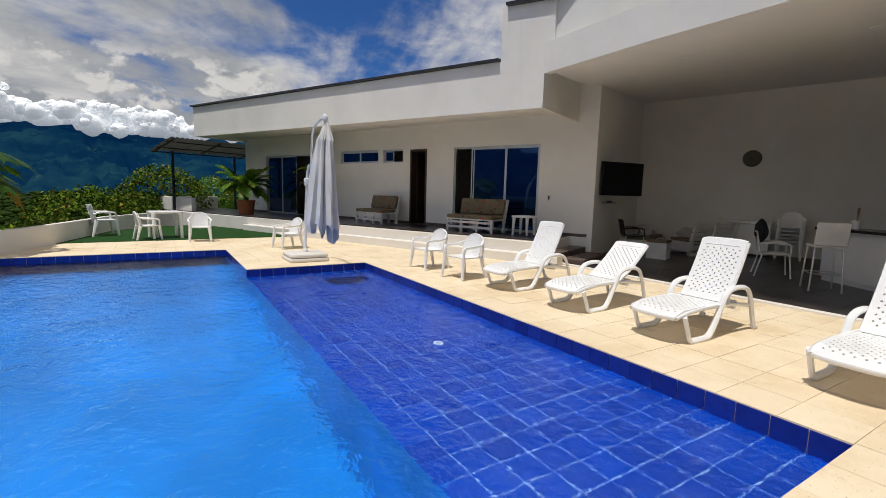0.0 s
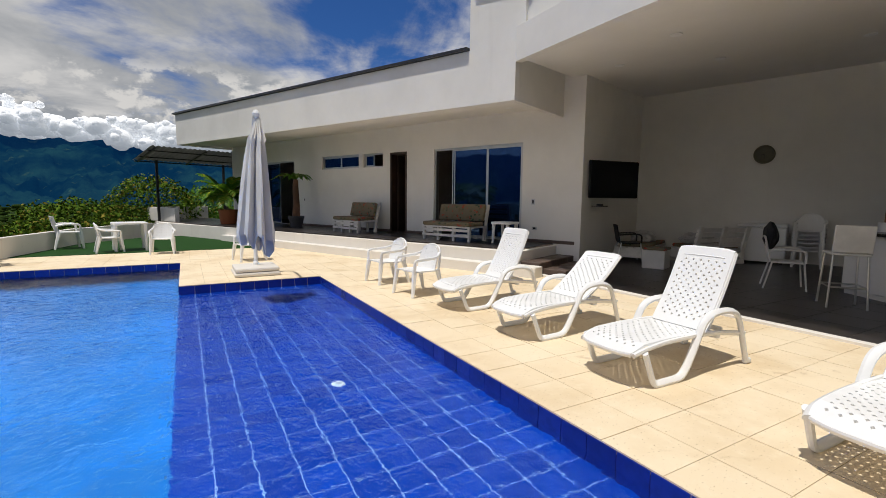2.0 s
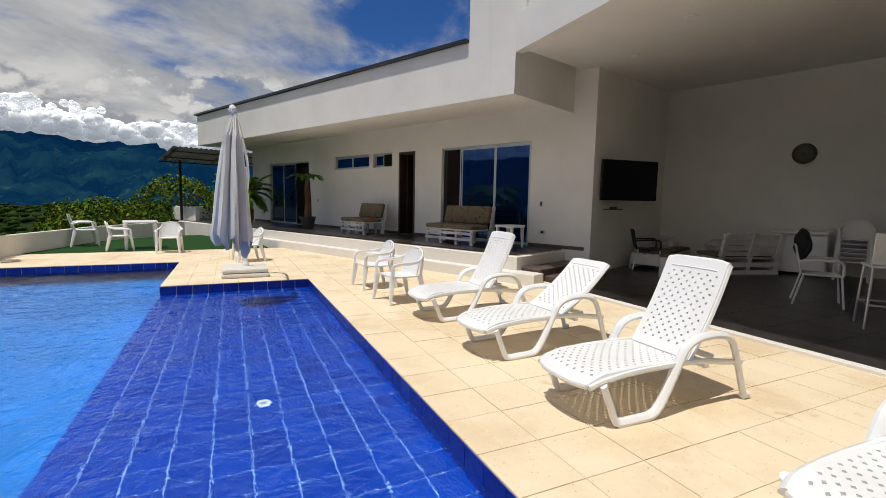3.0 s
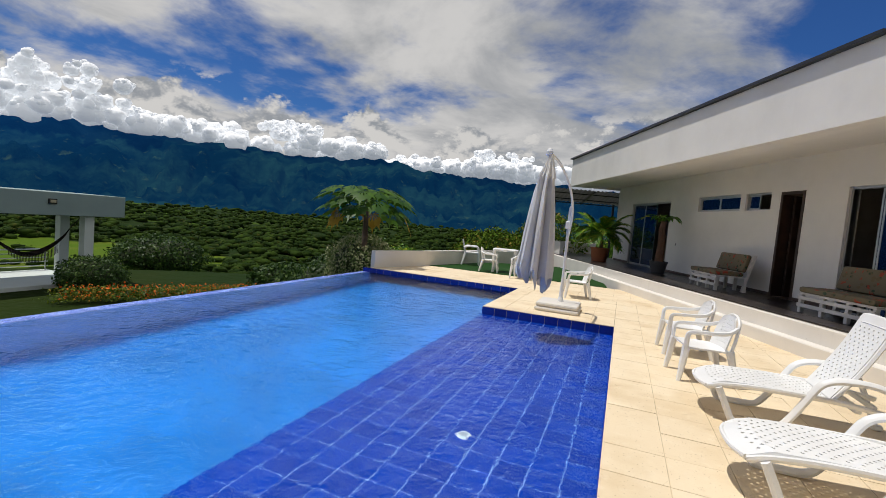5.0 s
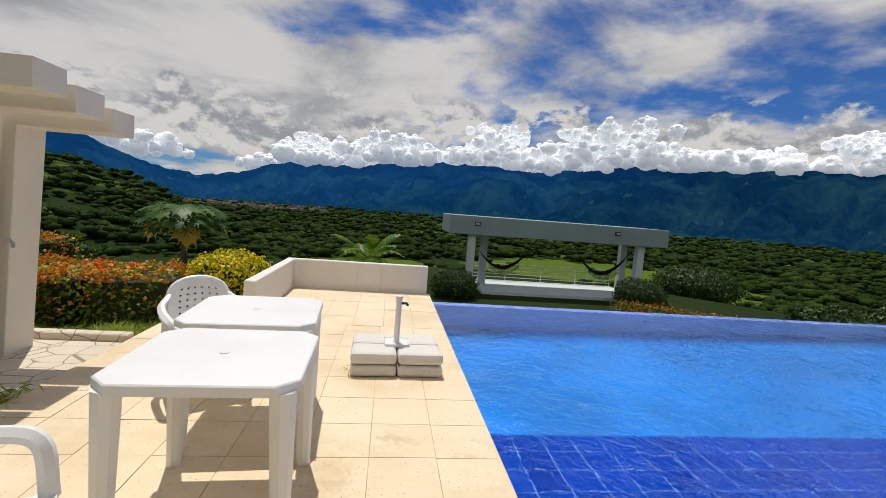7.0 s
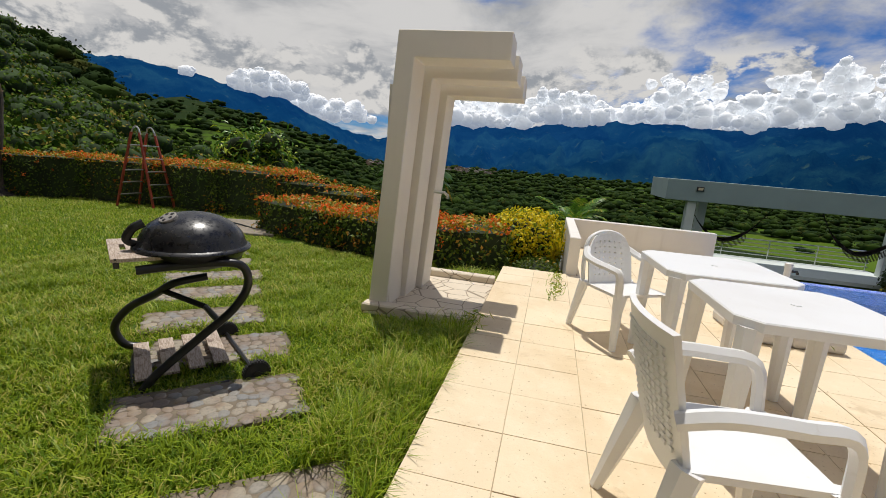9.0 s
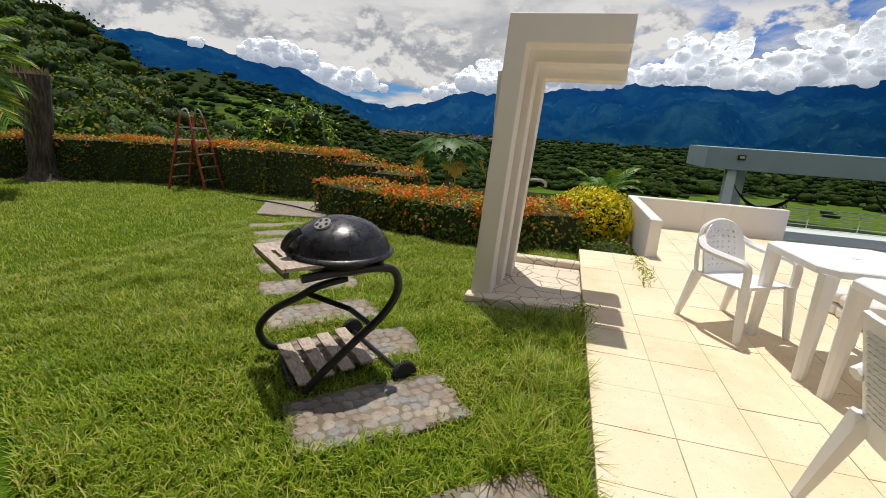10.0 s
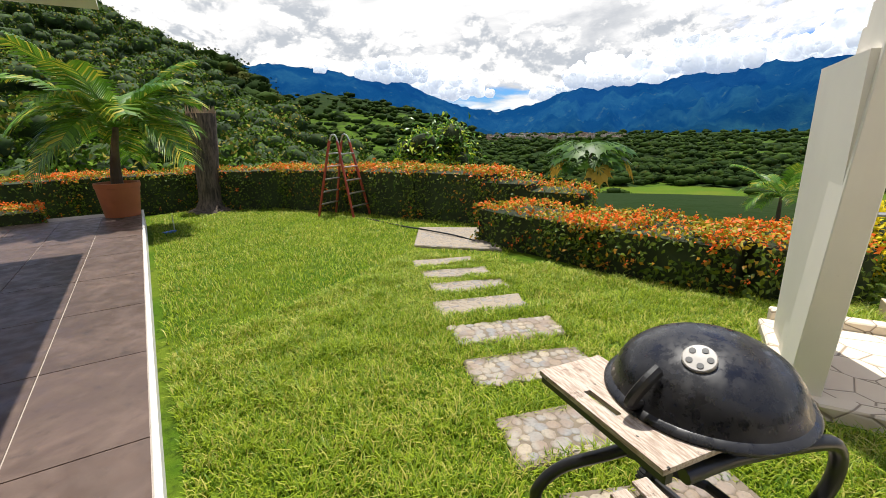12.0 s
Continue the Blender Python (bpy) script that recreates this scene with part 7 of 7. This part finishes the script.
ang = math.degrees(math.atan2(5.86 - 6.22, 13.12 - 11.94))
pallet_sofa(pose(12.55, 6.22, 0.022, 0, 0, ang), 1.35, "white pallet sofa with slatted back", True)
pallet_sofa(MF @ pose(-1.98, -2.4, 0.022, 0, 0, 90), 1.7, "low white pallet bench with patterned cushion", False)
LINEN = plain("crumpled_white_linen", (0.55, 0.53, 0.52), 0.9, var=0.25, scale=9, bump=0.5, dist=0.03)


def bundle(m, radii, seed, label):
    t = thing("linen_bundle", m, label, "bedding", "bundles of bedding")
    bm = bmesh.new()
    bmesh.ops.create_icosphere(bm, subdivisions=4, radius=1)
    for v_ in bm.verts:
        n_ = 1 + 0.22 * noise.noise(v_.co * 2.2 + Vector((seed, 0, 0))) + 0.12 * noise.noise(v_.co * 6 + Vector((seed, 3, 0)))
        v_.co = Vector((v_.co.x * radii[0], v_.co.y * radii[1], max(-0.5, v_.co.z) * radii[2])) * n_
        v_.co.z = max(v_.co.z, -0.5 * radii[2])
    part("cloth", bm, LINEN, t, smooth=True)


bundle(MF @ pose(-1.95, -2.7, 0.52), (0.28, 0.38, 0.17), 2, "crumpled white bedding heaped on the pallet bench")
bundle(pose(12.5, 6.45, 0.53, 0, 0, ang), (0.40, 0.25, 0.17), 7, "crumpled patterned bedding heaped on the pallet sofa")
t = thing("cube_stool", pose(10.65, 6.15, 0.022, 0, 0, 20), "white cube stool with patterned top cushion", "stool")
part("body", boxed(-0.22, 0.22, -0.22, 0.22, 0, 0.38, 0.01), WHITE_WOOD, t)
part("cushion", boxed(-0.23, 0.23, -0.23, 0.23, 0.382, 0.44, 0.025, seg=2), CUSHION, t)


def rattan_chair(m, label, shell, frame_mat):
    t = thing("tube_chair", m, label, "chair", "patio tube chairs")
    part("seat", boxed(-0.22, 0.22, -0.23, 0.23, 0.42, 0.445, 0.012), shell, t)
    part("backrest", boxed(-0.012, 0.012, -0.23, 0.23, 0.0, 0.42, 0.01), shell, t).matrix_local = pose(-0.23, 0, 0.44, 0, -12, 0)
    for s in (1, -1):
        part("armrest", tube(bmesh.new(), curve_points([(-0.26, s * 0.25, 0.62), (0.0, s * 0.27, 0.64), (0.2, s * 0.26, 0.62), (0.22, s * 0.25, 0.44)], 4), 0.018, 6), shell, t)
        for a, b in ((0.21, 0.26), (-0.2, -0.30)):
            part("leg", tube(bmesh.new(), [(a, s * 0.22, 0.44), (b, s * 0.25, 0.0)], 0.014, 7), frame_mat, t)
    return t


rattan_chair(pose(11.0, 7.12, 0.022, 0, 0, -40), "black chair with thin steel legs", BLACK, CHROME)
rattan_chair(pose(10.55, 3.75, 0.022, 0, 0, -60), "white tube armchair with dark jacket on it", WHITE_WOOD, WHITE_WOOD)
t = thing("jacket", pose(10.44, 3.95, 0.86, 0, 0, -60), "dark jacket hung over the chair back", "clothing")
bm = bmesh.new()
bmesh.ops.create_icosphere(bm, subdivisions=3, radius=1)
for v_ in bm.verts:
    n_ = 1 + 0.25 * noise.noise(v_.co * 2.5)
    v_.co = Vector((v_.co.x * 0.10, v_.co.y * 0.30, v_.co.z * 0.22)) * n_
part("cloth", bm, plain("black_cloth", (0.012, 0.012, 0.014), 0.95), t, smooth=True)


def bar_stool(m):
    t = thing("bar_stool", m, "white bar stool with steel frame", "stool", "bar stools")
    part("seat", boxed(-0.2, 0.2, -0.21, 0.21, 0.70, 0.73, 0.012), WHITE_WOOD, t)
    part("backrest", boxed(-0.01, 0.01, -0.21, 0.21, 0.0, 0.36, 0.008), WHITE_WOOD, t).matrix_local = pose(-0.2, 0, 0.74, 0, -8, 0)
    for a in (1, -1):
        for b in (1, -1):
            part("leg", tube(bmesh.new(), [(a * 0.17, b * 0.18, 0.70), (a * 0.21, b * 0.21, 0)], 0.014, 7), CHROME, t)
    part("footrest", tube(bmesh.new(), [(0.195, 0.2, 0.28), (0.195, -0.2, 0.28), (-0.195, -0.2, 0.28), (-0.195, 0.2, 0.28)], 0.012, 6, closed=True), CHROME, t)
    return t


bar_stool(pose(9.75, 2.72, 0.022, 0, 0, 35))
bar_stool(pose(9.9, 1.55, 0.022, 0, 0, 35))
t = thing("bar_counter", pose(10.95, 3.15, 0.02, 0, 0, math.degrees(math.atan2(-0.59, -0.36))), "white bar counter with dark stone top", "counter")
part("front_panel", boxed(0.0, 2.6, 0.0, 0.5, 0.08, 0.92, 0.008), WHITE_WALL, t)
part("plinth", boxed(0.03, 2.57, 0.03, 0.47, 0.0, 0.08), GREY_WALL, t)
part("worktop", boxed(-0.08, 2.68, -0.12, 0.58, 0.921, 0.965, 0.008), plain("dark_granite_top", (0.03, 0.027, 0.025), 0.25, var=0.4, scale=60), t)
t = thing("utensil_jar", pose(11.05, 2.75, 0.987), "pale jar with a long wooden spoon on the counter", "jar")
part("jar", lathe(bmesh.new(), [(0.07, 0), (0.075, 0.14), (0.065, 0.14)], 16), WHITE_WOOD, t)
part("spoon", tube(bmesh.new(), [(0, 0, 0.02), (0.05, 0.0, 0.36)], [0.008, 0.02], 6), plain("brown_wood_spoon", (0.25, 0.12, 0.05), 0.7), t)
for k in range(6):
    copy_thing(pool_chair, MF @ pose(-5.15, -3.35, 0.022 + 0.085 * k, 0, 0, 88))
for (s, d) in ((-0.2, 1.0), (3.0, 1.0), (6.2, 1.0), (9.5, 1.0)):
    t = thing("ceiling_spot", MF @ pose(s, d, 3.264 + 0.0062 * (s + 0.82)), "small round recessed ceiling light, unlit", "ceiling light", "recessed spots")
    part("ring", lathe(bmesh.new(), [(0.06, -0.012), (0.085, -0.012), (0.085, 0.01), (0.06, 0.01)], 20), PLASTIC, t)
for x, y in ((8.6, 4.6), (9.6, 2.4), (10.8, 5.2), (11.8, 3.4), (9.3, 6.2)):
    t = thing("ceiling_spot", pose(x, y, patio_ceiling_z(x) - 0.004), "small round recessed ceiling light, unlit", "ceiling light", "recessed spots")
    part("ring", lathe(bmesh.new(), [(0.06, -0.012), (0.085, -0.012), (0.085, 0.01), (0.06, 0.01)], 20), PLASTIC, t)

# ---- terrace end: pergola roof, low wall ----
t = thing("pergola", MF, "dark steel lean-to roof with corrugated sheets", "pergola")
bm = bmesh.new()
nc = 44
for k in range(nc + 1):
    dd = 2.9 - 3.9 * k / nc
    zz = 0.02 * (1 if k % 2 else -1)
    bm.verts.new((13.24, dd, 3.20 + zz))
    bm.verts.new((15.1, dd, 2.80 + zz))
bm.verts.ensure_lookup_table()
for k in range(nc):
    bm.faces.new((bm.verts[2 * k], bm.verts[2 * k + 1], bm.verts[2 * k + 3], bm.verts[2 * k + 2]))
bmesh.ops.solidify(bm, geom=bm.faces[:], thickness=0.006)
part("roof_sheet", bm, plain("grey_roof_sheet", (0.22, 0.22, 0.21), 0.6), t)
for d in (2.75, 1.0, -0.8):
    part("rafter", tube(bmesh.new(), [(13.22, d, 3.13), (15.05, d, 2.73)], 0.035, 4), STEEL_DARK, t)
for s, z in ((13.6, 3.05), (14.4, 2.87), (15.0, 2.74)):
    part("purlin", tube(bmesh.new(), [(s, 2.88, z), (s, -0.95, z)], 0.03, 4), STEEL_DARK, t)
for s, d in ((14.5, 2.3), (14.8, -0.4)):
    part("post", boxed(s - 0.04, s + 0.04, d - 0.04, d + 0.04, TERRACE_Z - 0.02, 2.80), STEEL_DARK, t)
bm = bmesh.new()
box(bm, 13.4, 16.1, 2.0, 2.16, TERRACE_Z - 0.03, 0.98, 0.008)
box(bm, 15.94, 16.1, -0.2, 1.998, TERRACE_Z - 0.03, 0.98, 0.008)
ob = structure("parapet_terrace", bm, GREY_WALL, "low white parapet at the terrace end", "parapet")
ob.matrix_world = MF


# ---- tiles and pavers, piece by piece ----
def clip(poly, convex):
    """A polygon cut to a convex one that runs anticlockwise."""
    out = [Vector(p) for p in poly]
    n = len(convex)
    for i in range(n):
        a, b = Vector(convex[i]), Vector(convex[(i + 1) % n])
        e = b - a
        src, out = out, []
        for k, p in enumerate(src):
            q = src[(k + 1) % len(src)]
            sp, sq = e.cross(p - a), e.cross(q - a)
            if sp >= 0:
                out.append(p)
            if (sp >= 0) != (sq >= 0):
                out.append(p + (q - p) * (sp / (sp - sq)))
        if len(out) < 3:
            return []
    return out


def tile_field(parent, convex, origin, ex, la, lb, gap, z0, z1, material, rows, cols, name="tile", inv=None, limit=300):
    ex = Vector(ex).normalized()
    ey = Vector((-ex.y, ex.x))
    made = 0
    for i in range(*rows):
        for j in range(*cols):
            o = Vector(origin) + ex * (i * la) + ey * (j * lb)
            cell = [o + ex * gap + ey * gap, o + ex * (la - gap) + ey * gap, o + ex * (la - gap) + ey * (lb - gap), o + ex * gap + ey * (lb - gap)]
            c = clip(cell, convex)
            if len(c) < 3 or made >= limit:
                continue
            area = 0.5 * abs(sum(c[k].cross(c[(k + 1) % len(c)]) for k in range(len(c))))
            if area < 0.004:
                continue
            mid = sum(c, Vector((0, 0))) / len(c)
            bm = prism(bmesh.new(), [(p - mid)[:] for p in c], z0, z1)
            ob = finish(name, bm, material, parent)
            ob.location = (mid.x, mid.y, 0)
            made += 1
    return made


north = [fpt(-1.30, 1.45), EDGE2_A[:], (15.8, 1.41), fpt(-1.30, -4.1)]
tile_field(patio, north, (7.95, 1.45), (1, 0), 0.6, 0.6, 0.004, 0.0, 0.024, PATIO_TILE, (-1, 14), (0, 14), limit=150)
south = [EDGE2_A[:], EDGE2_B[:], tuple(EDGE2_B + E2N * 6), (13.2, -1.45), (15.8, 1.41)]
tile_field(patio, south, EDGE2_A, E2, 1.09, 0.58, 0.005, 0.0, 0.024, DARK_TILE, (-3, 15), (0, 9), limit=150)
terrace_pts = [inner[1], inner[4], inner[5], inner[6], inner[7], inner[0]][::-1]
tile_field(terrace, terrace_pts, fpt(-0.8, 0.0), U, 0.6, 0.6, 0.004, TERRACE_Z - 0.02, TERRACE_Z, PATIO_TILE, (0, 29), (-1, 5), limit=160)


def unit_piece(name, material, chamfer):
    bm = boxed(-0.5, 0.5, -0.5, 0.5, -1, 0)
    top = [e for e in bm.edges if all(v_.co.z > -0.01 for v_ in e.verts)]
    bmesh.ops.bevel(bm, geom=top, offset=chamfer, segments=1, affect="EDGES")
    me = bpy.data.meshes.new(name)
    bm.to_mesh(me)
    bm.free()
    me.materials.append(material)
    return me


PAVER_ME = unit_piece("paver", PAVER, 0.012)
rest_v, rest_f = [], []
r = np.random.default_rng(80)
count = 0
for n_rect, (x0, x1, y0, y1) in enumerate(DECK_RECTS):
    nx, ny = max(1, round((x1 - x0) / 0.395)), max(1, round((y1 - y0) / 0.395))
    for i in range(nx):
        for j in range(ny):
            w_, h_ = (x1 - x0) / nx, (y1 - y0) / ny
            cx_, cy_ = x0 + (i + 0.5) * w_, y0 + (j + 0.5) * h_
            if (Vector((cx_, cy_)) - EDGE2_A).dot(E2N) > 0.35 or (cy_ > 1.4 and cx_ > 8.2):
                continue
            near = (n_rect in (1, 2) and cx_ < 6.2) or (n_rect == 0 and cy_ < 5.2 and cx_ < 7.6)
            g_ = 0.0025
            dz = r.uniform(-0.0020, 0.0010)
            if near and count < 300:
                ob = new("paver", PAVER_ME)
                ob.parent = deck
                ob.location = (cx_, cy_, dz)
                ob.scale = (w_ - 2 * g_, h_ - 2 * g_, 0.03)
                count += 1
            else:
                b = len(rest_v)
                a_, c_ = w_ / 2 - g_, h_ / 2 - g_
                rest_v += [(cx_ - a_, cy_ - c_, dz), (cx_ + a_, cy_ - c_, dz), (cx_ + a_, cy_ + c_, dz), (cx_ - a_, cy_ + c_, dz)]
                rest_v += [(p[0], p[1], -0.03) for p in rest_v[b:b + 4]]
                rest_f += [(b, b + 1, b + 2, b + 3), (b, b + 4, b + 5, b + 1), (b + 1, b + 5, b + 6, b + 2), (b + 2, b + 6, b + 7, b + 3), (b + 3, b + 7, b + 4, b)]
ob = new("pavers", array_mesh("pavers", rest_v, rest_f, PAVER, False))
ob.parent = deck
ob["kind"] = "stuff"

TILE_ME, EDGE_ME, LILAC_ME = unit_piece("tile", BLUE_TILE, 0.02), unit_piece("tile", EDGE_TILE, 0.02), unit_piece("tile", LILAC_TILE, 0.02)


def piece(me, parent, x, y, z, sx_, sy_, sz_, turn=None, name="tile"):
    ob = new(name, me)
    ob.parent = parent
    ob.matrix_local = Matrix.Translation((x, y, z)) @ (turn or Matrix.Identity(4)) @ Matrix.Diagonal((sx_, sy_, sz_, 1))
    return ob


nx, ny = 10, 34
tw, th_ = (POOL_E - POOL_A) / nx, (POOL_N1 - POOL_S) / ny
G = 0.0030
tv, tf = [], []
for i in range(nx):
    for j in range(ny):
        x, y = POOL_A + (i + 0.5) * tw, POOL_S + (j + 0.5) * th_
        if j < 30:
            piece(TILE_ME, shelf, x, y, -0.248 + 0.002, tw - 2 * G, th_ - 2 * G, 0.012)
        else:
            b = len(tv)
            tv += [(x + a * (tw / 2 - G), y + c * (th_ / 2 - G), -0.246) for a, c in ((-1, -1), (1, -1), (1, 1), (-1, 1))]
            tf.append((b, b + 1, b + 2, b + 3))
ob = new("tiles", array_mesh("tiles", tv, tf, BLUE_TILE, False))
ob.parent = shelf
ob["kind"] = "stuff"
# edge band
band = tagged(new("pool_band"), "navy glazed tile band round the pool rim", "tile band", kind="structure")
runs = [((POOL_E, POOL_S), (POOL_E, POOL_N1), (-1, 0)), ((POOL_W - 0.2, POOL_S), (POOL_E, POOL_S), (0, 1)), ((POOL_A, POOL_N1), (POOL_E, POOL_N1), (0, -1)), ((POOL_A, POOL_N1), (POOL_A, POOL_N2), (-1, 0)), ((POOL_W - 0.2, POOL_N2), (POOL_A, POOL_N2), (0, -1))]
for (ax, ay), (bx, by), nrm in runs:
    a, b = Vector((ax, ay)), Vector((bx, by))
    k = max(1, round((b - a).length / 0.215))
    ln = (b - a).length / k
    d = (b - a).normalized()
    nv = Vector((*nrm, 0))
    turn = Matrix((Vector((d.x, d.y, 0)), nv.cross(Vector((d.x, d.y, 0))), nv)).transposed().to_4x4()
    for q in range(k):
        p = a + d * ln * (q + 0.5)
        piece(EDGE_ME, band, p.x + nv.x * 0.004, p.y + nv.y * 0.004, -0.130, ln - 0.006, 0.236, 0.010, turn)
lil = bpy.data.objects["pool_edge_wall"]
for q in range(50):
    y = POOL_S + (POOL_N2 - POOL_S) * (q + 0.5) / 50
    piece(LILAC_ME, lil, POOL_W - 0.11, y, WATER_Z - 0.006, 0.205, (POOL_N2 - POOL_S) / 50 - 0.006, 0.014)
bm = lathe(bmesh.new(), [(0.058, 0), (0.058, 0.006), (0.038, 0.008)], 20)
t = thing("pool_drain", pose(3.17, 3.79, -0.246), "round white drain cover in the tiled shelf", "drain")
part("cover", bm, PLASTIC, t)
part("grille", lathe(bmesh.new(), [(0.034, 0.006), (0.034, 0.0095)], 16), ALU, t)
